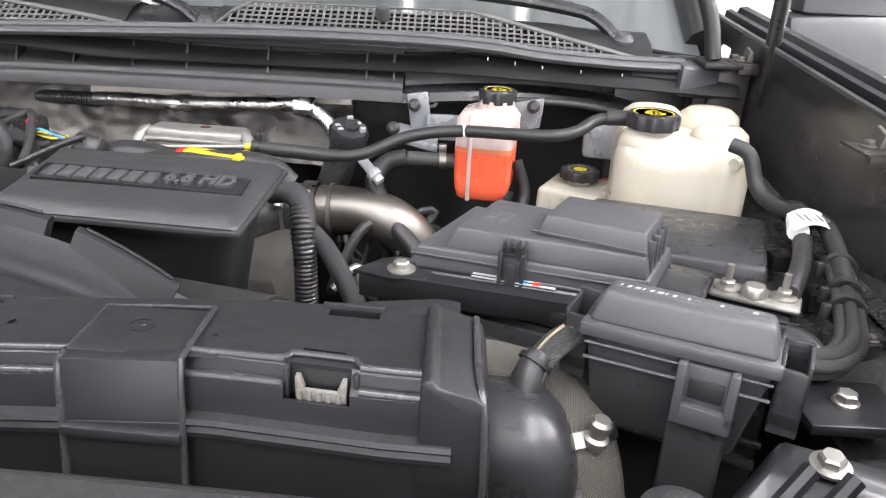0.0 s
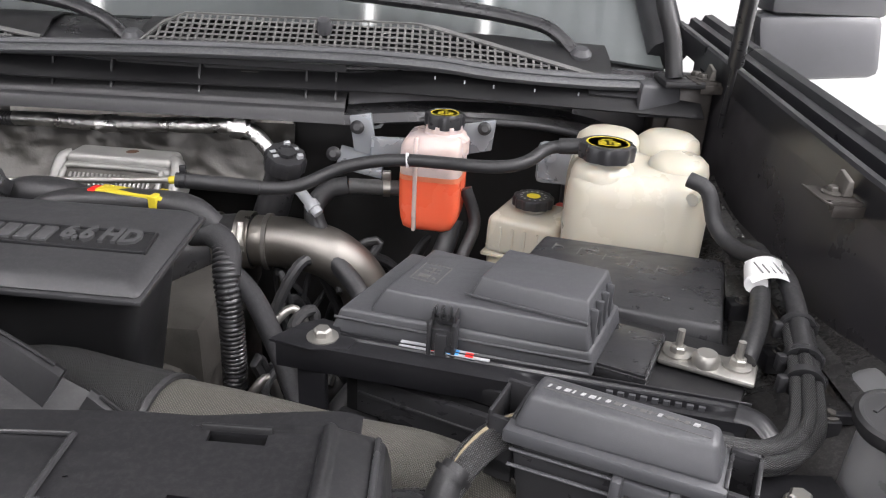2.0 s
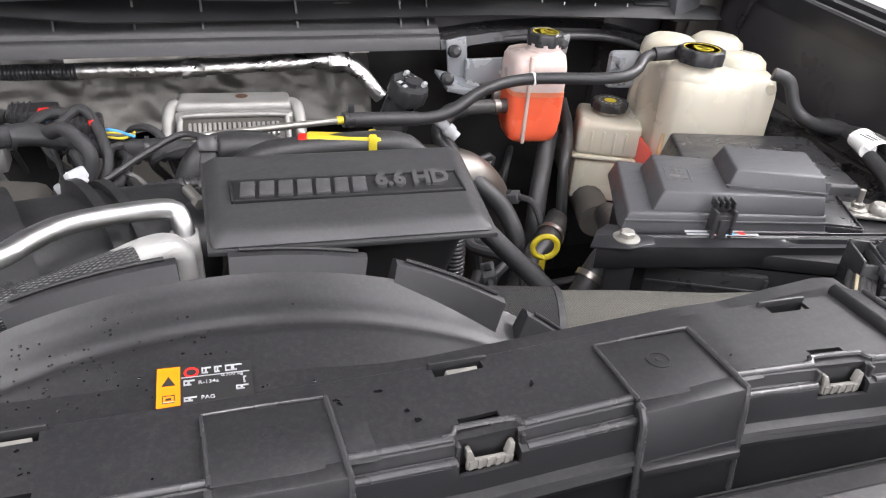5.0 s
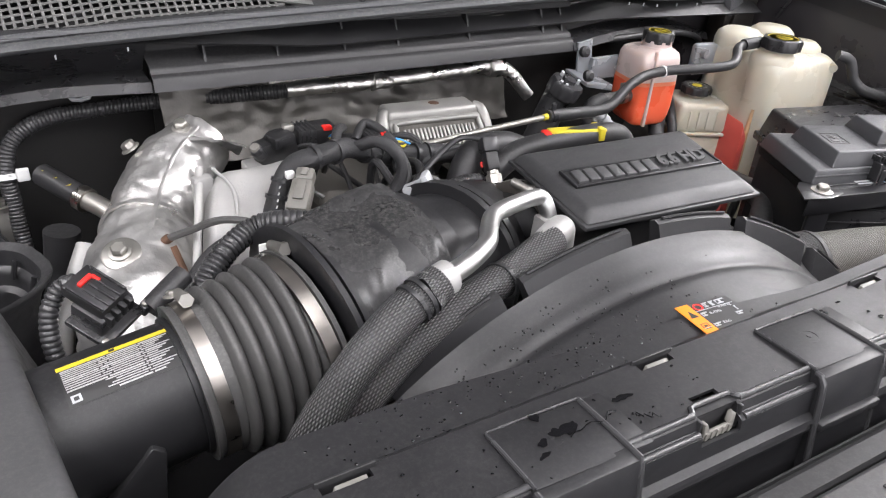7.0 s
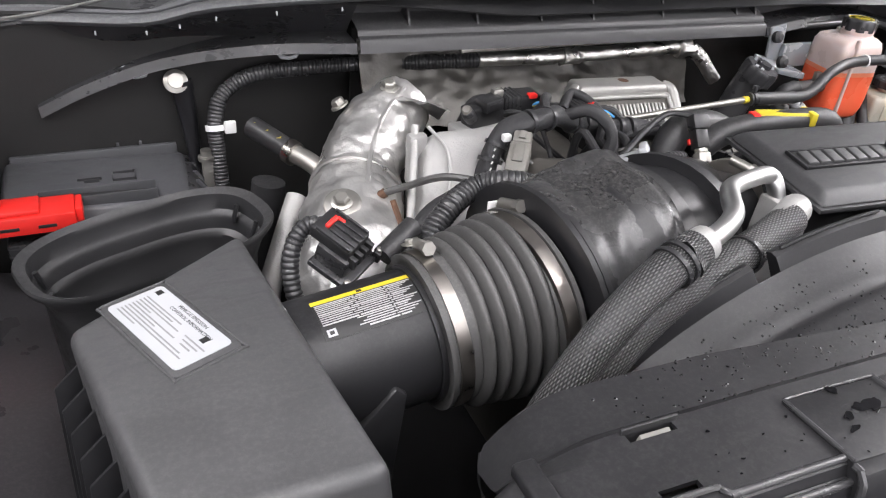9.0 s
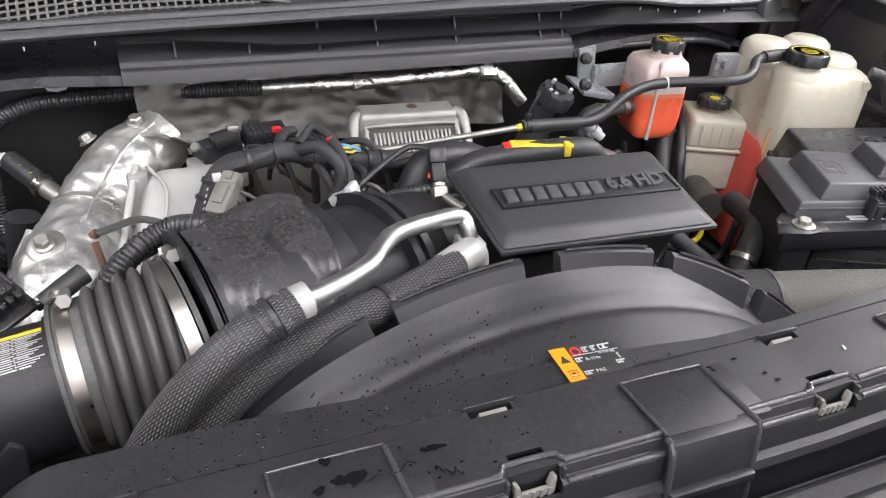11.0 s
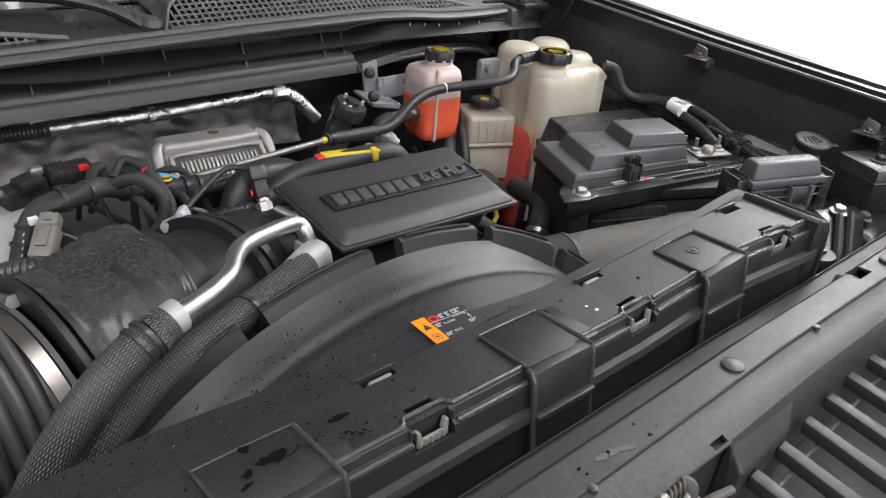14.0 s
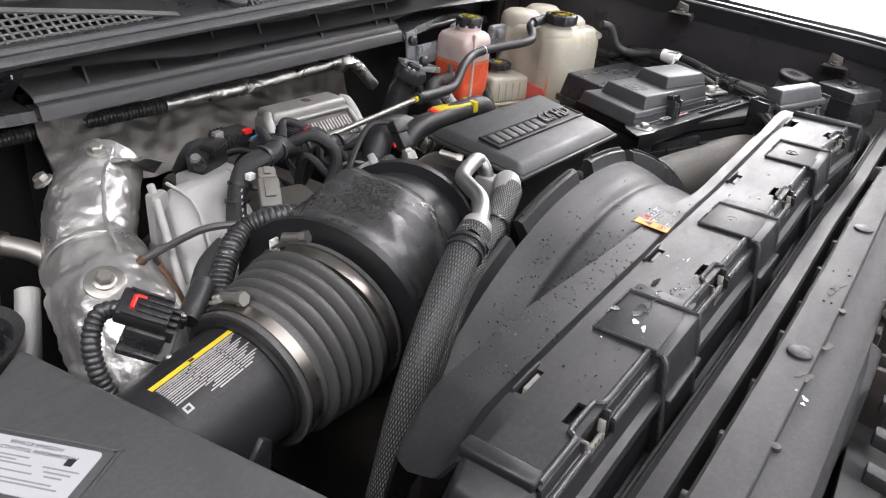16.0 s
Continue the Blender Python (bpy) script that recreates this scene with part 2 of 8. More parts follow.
BROWNBLACK = material("grimy_black_steel", (0.045, 0.040, 0.036), 0.45, 0.3, grain=300, bump=0.3, mottle=0.4, mscale=40)
RESIDUE = material("dried_water_mark", (0.06, 0.059, 0.056), 0.6, grain=700, bump=0.1, mottle=0.4, mscale=200)
WORN = material("worn_grey_print", (0.22, 0.22, 0.22), 0.5, bump=0.1, mottle=0.4, mscale=300)
TONGUE = material("grey_clip_plastic", (0.12, 0.117, 0.112), 0.4, bump=0.1)
BRAID = braided("braided_black_sleeve", (0.19, 0.19, 0.19), (0.006, 0.006, 0.0065), 118, 0.33, 0.5)
LOOM = braided("braided_cable_loom", (0.17, 0.17, 0.172), (0.008, 0.008, 0.008), 240, 0.30, 0.5)
HOSEWEAVE = braided("ribbed_hose_cloth", (0.034, 0.034, 0.033), (0.012, 0.012, 0.012), 230, 0.6, 1.1)
HOSEGREY = braided("grey_hose_weave", (0.185, 0.174, 0.148), (0.062, 0.059, 0.051), 190, 0.5, 1.0)

# ---- builders ----
ORIGIN = {}


def bm_new():
    return bmesh.new()


def finish(bm, name, mat, smooth=38):
    me = bpy.data.meshes.new(name)
    bmesh.ops.recalc_face_normals(bm, faces=bm.faces)
    bm.to_mesh(me)
    bm.free()
    me.polygons.foreach_set("use_smooth", [True] * len(me.polygons))
    me.set_sharp_from_angle(angle=radians(smooth))
    me.materials.append(mat)
    return me


def thing(name, label, category, at=(0, 0, 0), group="", kind=""):
    ob = tagged(new(name), label, category, group, kind)
    ob.location = at
    ORIGIN[ob.name] = Vector(at)
    ob.empty_display_size = 0.02
    return ob


def part(name, bm, mat, parent, label="", smooth=38):
    """One mesh under a thing or a part; bm is in world metres."""
    o = ORIGIN[parent.name]
    bmesh.ops.translate(bm, verts=bm.verts, vec=-o)
    ob = tagged(new(name, finish(bm, name, mat, smooth)), label)
    ob.parent = parent
    ORIGIN[ob.name] = o
    return ob


def solid(name, bm, mat, label, category, kind="", group="", smooth=38):
    """A thing that is a single mesh."""
    vs = [v.co for v in bm.verts]
    o = Vector((sum(v.x for v in vs) / len(vs), sum(v.y for v in vs) / len(vs), min(v.z for v in vs)))
    bmesh.ops.translate(bm, verts=bm.verts, vec=-o)
    ob = tagged(new(name, finish(bm, name, mat, smooth)), label, category, group, kind)
    ob.location = o
    ORIGIN[ob.name] = o
    return ob


def bevelled(bm, r, seg=2, angle=25):
    if r > 0:
        es = [e for e in bm.edges if len(e.link_faces) == 2 and e.calc_face_angle(0) > radians(angle)]
        bmesh.ops.bevel(bm, geom=es, offset=r, segments=seg, profile=0.5, affect="EDGES", clamp_overlap=True)
    return bm


def hexa(low, high, r=0.0, seg=2):
    """Six-sided solid from four lower and four upper corners, both in the same turn."""
    bm = bm_new()
    a = [bm.verts.new(p) for p in low]
    b = [bm.verts.new(p) for p in high]
    bm.faces.new(a[::-1])
    bm.faces.new(b)
    for i in range(4):
        bm.faces.new((a[i], a[(i + 1) % 4], b[(i + 1) % 4], b[i]))
    bmesh.ops.recalc_face_normals(bm, faces=bm.faces)
    return bevelled(bm, r, seg)


def box(x0, x1, y0, y1, z0, z1, r=0.0, m=None, taper=0.0, seg=2):
    t = taper
    low = [(x0, y0, z0), (x1, y0, z0), (x1, y1, z0), (x0, y1, z0)]
    high = [(x0 + t, y0 + t, z1), (x1 - t, y0 + t, z1), (x1 - t, y1 - t, z1), (x0 + t, y1 - t, z1)]
    bm = hexa(low, high, r, seg)
    if m is not None:
        bmesh.ops.transform(bm, matrix=m, verts=bm.verts)
    return bm


def prism(poly, m, depth, r=0.0, seg=2):
    """A flat outline (x, y) raised by depth along z, then laid by m."""
    bm = bm_new()
    a = [bm.verts.new((x, y, 0)) for x, y in poly]
    b = [bm.verts.new((x, y, depth)) for x, y in poly]
    bm.faces.new(a[::-1])
    bm.faces.new(b)
    for i in range(len(poly)):
        j = (i + 1) % len(poly)
        bm.faces.new((a[i], a[j], b[j], b[i]))
    bmesh.ops.recalc_face_normals(bm, faces=bm.faces)
    bevelled(bm, r, seg)
    bmesh.ops.transform(bm, matrix=m, verts=bm.verts)
    return bm


def merge(*bms):
    out = bm_new()
    for b in bms:
        me = bpy.data.meshes.new("tmp")
        b.to_mesh(me)
        b.free()
        out.from_mesh(me)
        bpy.data.meshes.remove(me)
    return out


def curve_points(pts, step=0.008):
    """Catmull-Rom through pts, at about even steps."""
    pts = [Vector(p) for p in pts]
    if len(pts) == 2:
        n = max(2, int((pts[1] - pts[0]).length / step))
        return [pts[0].lerp(pts[1], i / n) for i in range(n + 1)]
    ext = [2 * pts[0] - pts[1], *pts, 2 * pts[-1] - pts[-2]]
    out = []
    for i in range(1, len(ext) - 2):
        p0, p1, p2, p3 = ext[i - 1:i + 3]
        n = max(2, int((p2 - p1).length / step))
        for k in range(n):
            t = k / n
            out.append(0.5 * (2 * p1 + (p2 - p0) * t + (2 * p0 - 5 * p1 + 4 * p2 - p3) * t * t + (3 * p1 - p0 - 3 * p2 + p3) * t ** 3))
    out.append(pts[-1])
    return out


def tube(pts, r, n=12, step=0.008, rfun=None, caps=True, flat=1.0, jitter=0.0):
    """Round hose along pts. r: a radius, or one at each point; rfun(s): factor on it at s metres along."""
    c = curve_points(pts, step)
    length = [0.0]
    for a, b in zip(c, c[1:]):
        length.append(length[-1] + (b - a).length)
    if isinstance(r, (list, tuple)):
        knots = np.linspace(0, 1, len(r))
        radii = np.interp(np.linspace(0, 1, len(c)), knots, r)
    else:
        radii = [r] * len(c)
    bm = bm_new()
    uvl = bm.loops.layers.uv.new("UVMap")
    rings, up = [], Vector((0, 0, 1))
    d = (c[1] - c[0]).normalized()
    side = d.cross(up) if abs(d.z) < 0.95 else d.cross(Vector((0, 1, 0)))
    for i, p in enumerate(c):
        d = (c[min(i + 1, len(c) - 1)] - c[max(i - 1, 0)]).normalized()
        side = (side - d * side.dot(d)).normalized()
        top = side.cross(d)
        k = radii[i] * (rfun(length[i]) if rfun else 1.0)
        ring = []
        for j in range(n):
            a = 2 * math.pi * j / n
            q = k * (1 + (jitter * noise.noise(Vector((p.x * 25 + math.cos(a), p.y * 25 + math.sin(a), p.z * 25))) if jitter else 0))
            ring.append(bm.verts.new(p + side * math.cos(a) * q + top * math.sin(a) * q * flat))
        rings.append(ring)
    for i in range(len(c) - 1):
        for j in range(n):
            f = bm.faces.new((rings[i][j], rings[i][(j + 1) % n], rings[i + 1][(j + 1) % n], rings[i + 1][j]))
            g = 2 * math.pi * max(radii) / n
            for loop, (u, v) in zip(f.loops, ((j, i), (j + 1, i), (j + 1, i + 1), (j, i + 1))):
                loop[uvl].uv = (u * g, length[v])
    if caps:
        bm.faces.new(rings[0][::-1])
        bm.faces.new(rings[-1])
    return bm


def lathe(profile, m, n=28, lobes=0, depth=0.0):
    """Turned solid: (radius, height) pairs round z, laid by m; lobes scallop the rim."""
    bm = bm_new()
    rings = []
    for r, z, *flat in profile:
        if r < 1e-6:
            rings.append([bm.verts.new((0, 0, z))])
            continue
        ring = []
        for j in range(n):
            a = 2 * math.pi * j / n
            q = r * (1 + depth * math.cos(lobes * a)) if lobes and not flat else r
            ring.append(bm.verts.new((q * math.cos(a), q * math.sin(a), z)))
        rings.append(ring)
    for a, b in zip(rings, rings[1:]):
        for j in range(n):
            k = (j + 1) % n
            if len(a) == 1 and len(b) == 1:
                continue
            if len(a) == 1:
                bm.faces.new((a[0], b[j], b[k]))
            elif len(b) == 1:
                bm.faces.new((a[j], a[k], b[0]))
            else:
                bm.faces.new((a[j], a[k], b[k], b[j]))
    for ring, rev in ((rings[0], True), (rings[-1], False)):
        if len(ring) > 1:
            bm.faces.new(ring[::-1] if rev else ring)
    bmesh.ops.transform(bm, matrix=m, verts=bm.verts)
    return bm


def aim(p, d):
    """A pose at p whose z axis points along d."""
    return Matrix.Translation(p) @ Vector(d).to_track_quat("Z", "Y").to_matrix().to_4x4()


def words(body, size, m, depth=0.0008, bold=0.0, slant=0.0):
    """Raised lettering in the built-in font, as a mesh."""
    cu = bpy.data.curves.new("letters", "FONT")
    cu.offset, cu.shear = bold, slant
    cu.body, cu.size, cu.extrude, cu.align_x, cu.align_y, cu.resolution_u = body, size, depth, "LEFT", "BOTTOM", 2
    ob = bpy.data.objects.new("letters", cu)
    me = bpy.data.meshes.new_from_object(ob)
    bm = bm_new()
    bm.from_mesh(me)
    bpy.data.objects.remove(ob)
    bpy.data.meshes.remove(me)
    bmesh.ops.transform(bm, matrix=m, verts=bm.verts)
    return bm


def hexbolt(p, parent, size=0.008, d=(0, 0, 1), name="bolt", washer=1.7, mat=None):
    mat = mat or ZINC
    m = aim(p, d)
    s = size
    bm = merge(lathe([(s * washer, 0), (s * washer, s * 0.25), (s * 1.05, s * 0.4), (0, s * 0.4)], m, 18),
               lathe([(s, s * 0.3), (s, s * 1.0), (s * 0.8, s * 1.2), (0, s * 1.22)], m, 6))
    return part(name, bm, mat, parent, smooth=25)


def ring(p, d, r, w, t, n=36):
    """Flat band (hose clamp): inner radius r, width w along d, thickness t."""
    return lathe([(r, -w / 2), (r + t, -w / 2), (r + t, w / 2), (r, w / 2), (r, -w / 2)], aim(p, d), n)


def clamp_band(name, p, d, r, w, parent, screw_dir=(0, 0, 1), mat=None):
    band = part(name, ring(p, d, r, w, 0.0016), mat or STEEL, parent, "worm-drive steel band")
    q = Vector(p) + Vector(screw_dir).normalized() * (r + 0.007)
    dd = Vector(d).cross(Vector(screw_dir)).normalized()
    part("screw", merge(tube([q - dd * 0.012, q + dd * 0.012], 0.0055, 10), tube([q + dd * 0.012, q + dd * 0.02], 0.007, 6)), ZINC, band)
    return band


def loft(rings, m=None, n=36, power=0.45):
    """Closed body through rounded-square rings (cx, cy, half width, half depth, z)."""
    bm = bm_new()
    loops = []
    for cx, cy, rx, ry, z in rings:
        row = []
        for i in range(n):
            a = 2 * math.pi * i / n
            c, s = math.cos(a), math.sin(a)
            p = Vector((cx + rx * math.copysign(abs(c) ** power, c), cy + ry * math.copysign(abs(s) ** power, s), z))
            row.append(bm.verts.new(m @ p if m else p))
        loops.append(row)
    for a, b in zip(loops, loops[1:]):
        for j in range(n):
            bm.faces.new((a[j], a[(j + 1) % n], b[(j + 1) % n], b[j]))
    bm.faces.new(loops[0][::-1])
    bm.faces.new(loops[-1])
    return bm


def grid_surface(f, nu, nv):
    bm = bm_new()
    vs = [[bm.verts.new(f(i / nu, j / nv)) for j in range(nv + 1)] for i in range(nu + 1)]
    for i in range(nu):
        for j in range(nv):
            bm.faces.new((vs[i][j], vs[i + 1][j], vs[i + 1][j + 1], vs[i][j + 1]))
    return bm


def thick(bm, t):
    """Give a sheet a thickness, downwards from its normals."""
    bmesh.ops.recalc_face_normals(bm, faces=bm.faces)
    bmesh.ops.solidify(bm, geom=bm.faces[:], thickness=t)
    return bm


def crumple(bm, amp, scale, seed=0.0):
    """Dent and crease a sheet along its normals."""
    bm.normal_update()
    for v in bm.verts:
        p = v.co * scale + Vector((seed, 0, seed))
        k = noise.noise(p) * 0.8 - abs(noise.noise(p * 2.1)) * 1.1 + 0.30 - 0.45 * abs(noise.noise(p * 4.7))
        v.co += v.normal * k * amp
    return bm


def corrugated(s, pitch=0.006, depth=0.12):
    """Rounded ribs with narrow grooves between them."""
    return 1 + depth * (2 * abs(math.sin(math.pi * s / pitch)) ** 0.5 - 1)

# ---- the hall round the truck ----
solid("floor", box(-6, 6, -5, 7, -0.1, 0.0), FLOORM, "grey sealed concrete hall floor", "floor", "structure")
def roof_sheet(a, b):
    x = -6 + 12 * a
    k = (a * 80) % 1
    return (x, -5 + 12 * b, CEIL + (0.05 if 0.1 < k < 0.5 else 0.0))


solid("ceiling", thick(grid_surface(roof_sheet, 480, 1), 0.01), DECK, "grey corrugated sheet ceiling", "ceiling", "structure", smooth=20)
for lx in (-1.6, -0.1, 0.55, 2.0):
    lum = thing("ceiling_luminaire", "long lit white tube luminaire under the ceiling", "lamp", (lx, 2.4, CEIL - 0.06), "ceiling luminaires")
    part("housing", box(lx - 0.06, lx + 0.06, 1.2, 3.6, CEIL - 0.03, CEIL, 0.01), WALLW, lum)
    part("tube", tube([(lx, 1.22, CEIL - 0.05), (lx, 3.58, CEIL - 0.05)], 0.022, 12, 0.5), TUBE, lum, "glowing tube")
solid("wall_east", box(5.0, 5.1, -5, 7, 0, CEIL), WALLW, "plain white painted hall wall", "wall", "structure")
# unseen closing wall, darkened to weaken its reflection on the fan ring
solid("wall_west", box(-5.1, -5.0, -5, 7, 0, CEIL), GREYWALL, "unseen hall wall, dark to dim reflections", "wall", "structure")
solid("wall_north", box(-5, 5, 6.5, 6.6, 0, CEIL), WALLW, "plain white painted hall wall", "wall", "structure")
solid("wall_south", box(-5, 5, -4.7, -4.6, 0, CEIL), WALLW, "plain white painted hall wall", "wall", "structure")

# ---- the truck's body ----
RX, LX = 0.48, -1.38


def railz(y):
    return 1.342 + (y - 0.78) * (0.078 if y > 0.78 else 0.062)


truck = thing("pickup_truck", "black pickup truck with its bonnet raised", "truck", (-0.45, 1.3, 0))


def fender(sign, x0):
    prof = [(0.0, -0.034), (0.0, 0.0), (0.004, 0.003), (0.012, 0.003), (0.014, -0.006), (0.024, -0.006), (0.026, 0.008),
            (0.034, 0.010), (0.036, 0.004), (0.046, 0.005), (0.05, 0.014), (0.062, 0.016), (0.074, 0.008), (0.086, -0.025), (0.100, -0.12), (0.11, -0.5), (0.10, -0.95)]

    def f(a, b):
        k = b * (len(prof) - 1)
        i = min(int(k), len(prof) - 2)
        w = k - i
        dx = prof[i][0] * (1 - w) + prof[i + 1][0] * w
        dz = prof[i][1] * (1 - w) + prof[i + 1][1] * w
        y = 0.10 + 1.35 * a
        return (x0 + sign * (dx - 0.10 * max(0, 0.42 - y) * 2), y, railz(y) + dz)
    return part("fender", thick(grid_surface(f, 30, len(prof) - 1), 0.0015), PAINT, truck, "glossy black front wing with folded inner rail", 30)


fender(1, RX)
fender(-1, LX)
for sx, x0 in ((1, RX), (-1, LX)):
    part("inner_panel", thick(grid_surface(lambda a, b: (x0 + sx * (0.004 + 0.012 * math.sin(9 * a) * b), 0.12 + 1.2 * a, railz(0.12 + 1.2 * a) - 0.03 - 0.62 * b), 24, 10), 0.002), INNERP, truck, "dull black inner wing panel")
part("apron", thick(grid_surface(lambda a, b: (0.335 + 0.15 * b, 0.30 + 0.85 * a, 1.135 + 0.055 * b + 0.10 * max(0, a - 0.5) ** 2 + 0.012 * math.sin(6 * a) + 0.006 * math.sin(19 * a) * b), 60, 14), 0.002), APRON, truck, "wavy black wheel arch apron")
part("apron_strip", thick(grid_surface(lambda a, b: (0.432 + 0.018 * b - 0.02 * a * (1 - a), 0.42 + 0.62 * a, 1.185 + 0.03 * a * a + 0.006 * b), 30, 3), 0.002), APRON, truck, "raised sheet strip along the apron")
for ay in (0.50, 0.60, 0.70, 0.80):
    ab = part("apron_bracket", merge(box(0.388, 0.412, ay - 0.010, ay + 0.012, 1.165, 1.186, 0.003), box(0.398, 0.428, ay - 0.004, ay + 0.004, 1.18, 1.189, 0.001)), PAINT, truck, "small folded black bracket on the apron")
    hexbolt((0.404, ay, 1.186), ab, 0.0045, mat=IRON)
part("apron", thick(grid_surface(lambda a, b: (-1.37 + 0.2 * b, 0.30 + 0.9 * a, 1.02 - 0.05 * b), 12, 4), 0.002), INNERP, truck, "wheel arch apron")
part("bulkhead", box(LX, RX, 1.30, 1.32, 0.6, 1.30), INSUL, truck, "dark grey insulated firewall")
part("insulation_mat", thick(grid_surface(lambda a, b: (-0.765 + 1.05 * a, 1.268 + 0.012 * math.sin(7 * a + 3 * b) * math.sin(5 * b) - 0.03 * max(0, math.sin(11 * a)) ** 4 * b, 1.275 - 0.42 * b), 60, 24), 0.004), INSUL, truck, "moulded dark insulation mat on the firewall")
part("undertray", box(LX, RX, 0.12, 1.3, 0.70, 0.72), DARK, truck)
part("chassis", box(LX + 0.2, RX - 0.2, 0.15, 3.5, 0.0, 0.70), DARK, truck, "dark chassis and running gear")
part("front_panel", box(LX + 0.1, RX - 0.1, 0.10, 0.12, 0.45, 1.02), DARK, truck)

# cowl: ribbed plastic channel under the windscreen
COWL = [(-0.002, 0.058), (0.002, 0.066), (0.012, 0.066), (0.022, 0.058), (0.028, 0.030), (0.026, 0.0265), (-0.008, 0.0135), (-0.0105, 0.0115), (-0.0125, 0.0055), (-0.0185, 0.003), (-0.0205, 0.001), (-0.023, -0.011), (-0.012, -0.013)]


def cowl_line(x):
    """Where the channel runs: y and the height of its lower lip."""
    t = (x + 0.774) / 0.704
    return 1.222 - 0.042 * t - 0.02 * math.sin(math.pi * min(1, max(0, t))), 1.272 + 0.005 * t + 0.006 * math.sin(math.pi * min(1, max(0, t)))


def cowl_strip(x0, x1, prof, n=24):
    def f(a, b):
        k = b * (len(prof) - 1)
        i = min(int(k), len(prof) - 2)
        w = k - i
        x = x0 + (x1 - x0) * a
        y, z = cowl_line(x)
        return (x, y + prof[i][0] * (1 - w) + prof[i + 1][0] * w, z + prof[i][1] * (1 - w) + prof[i + 1][1] * w)
    return thick(grid_surface(f, n, len(prof) - 1), 0.003)


cowl = part("cowl_channel", cowl_strip(-0.774, -0.07, COWL), COWLPL, truck, "ribbed black plastic cowl channel")
for rx in (-0.70, -0.60, -0.50, -0.412, -0.283, -0.128, -0.085):
    y, z = cowl_line(rx)
    part("rib", prism([(-0.0085, 0.0135), (0.027, 0.026), (0.024, 0.057), (0.010, 0.057)], Matrix.Translation((rx - 0.0015, y, z)) @ Matrix(((0, 0, 1, 0), (1, 0, 0, 0), (0, 1, 0, 0), (0, 0, 0, 1))), 0.003), COWLPL, cowl)
for bx in (-0.213, -0.60):
    y, z = cowl_line(bx)
    y += 0.012
    part("clip_hole", box(bx - 0.004, bx + 0.004, y - 0.0005, y + 0.003, z + 0.036, z + 0.043, 0.001), DARK, cowl)
    part("clip_plate", merge(box(bx - 0.014, bx + 0.014, y + 0.004, y + 0.012, z + 0.030, z + 0.047, 0.002), lathe([(0.006, 0), (0.006, 0.003), (0.003, 0.0032), (0, 0.001)], aim((bx, y + 0.004, z + 0.038), (0, -1, 0)), 14)), IRON, cowl, "small steel clip plate with a hole")
# outer, plainer ends of the cowl with a curved lower flange
for name, pts in (("cowl_wing", [(-0.07, 1.18, 1.276), (0.05, 1.20, 1.282), (0.18, 1.225, 1.277), (0.30, 1.245, 1.262), (0.38, 1.255, 1.24)]),
                  ("cowl_wing", [(-0.774, 1.235, 1.268), (-0.90, 1.27, 1.262), (-1.025, 1.30, 1.241), (-1.12, 1.31, 1.21), (-1.185, 1.315, 1.18)])):
    c = curve_points(pts, 0.02)
    up = [(0.0, 0.062), (0.02, 0.056), (0.034, 0.02), (0.030, 0.002), (-0.022, -0.002), (-0.026, -0.010), (-0.018, -0.012)]

    def fw(a, b):
        k = a * (len(c) - 1)
        i = min(int(k), len(c) - 2)
        p = c[i].lerp(c[i + 1], k - i)
        q = b * (len(up) - 1)
        j = min(int(q), len(up) - 2)
        w = q - j
        dz = up[j][1] * (1 - w) + up[j + 1][1] * w
        yy = p.y + up[j][0] * (1 - w) + up[j + 1][0] * w
        if p.x < -0.7:
            k = max(0, dz / 0.062)
            sy, sz = np.interp(p.x, (-1.30, -1.167, -1.043, -0.96, -0.80, -0.7), (1.34, 1.30, 1.255, 1.225, 1.205, 1.192)), np.interp(p.x, (-1.30, -1.167, -1.043, -0.96, -0.80, -0.7), (1.285, 1.294, 1.299, 1.322, 1.334, 1.339))
            return (p.x, yy * (1 - k) + (float(sy) + 0.008) * k, p.z + (dz if dz < 0.002 else k * (float(sz) - 0.006 - p.z)))
        return (p.x, yy, p.z + (dz if dz < 0.01 else dz * (1.30 + 0.055 - p.z) / 0.075))
    part(name, thick(grid_surface(fw, 20, 6), 0.003), SATIN, truck)
SEAL = [(-1.30, 1.34, 1.285), (-1.167, 1.30, 1.294), (-1.043, 1.255, 1.299), (-0.96, 1.225, 1.322), (-0.80, 1.205, 1.334), (-0.55, 1.175, 1.347), (-0.286, 1.157, 1.357), (-0.066, 1.165, 1.356), (0.06, 1.172, 1.350), (0.146, 1.182, 1.339), (0.274, 1.195, 1.331), (0.375, 1.205, 1.329)]
seal = part("hood_seal", tube(SEAL, 0.013, 10, 0.02, flat=0.55), SEALR, truck, "rubber bonnet seal along the cowl")
part("seal_lip", tube([(x, y + 0.013, z + 0.008) for x, y, z in SEAL], 0.006, 8, 0.02), SEALR, seal)
for px, py, pz in curve_points(SEAL[7:11], 0.055)[2:]:
    part("pin", tube([(px, py - 0.006, pz - 0.012), (px, py - 0.006, pz - 0.017)], 0.0012, 8), LABELGREY, seal)
for px, py, pz in curve_points(SEAL[1:5], 0.06)[1:]:
    part("pin", tube([(px, py - 0.006, pz - 0.012), (px, py - 0.006, pz - 0.017)], 0.0012, 8), LABELGREY, seal)
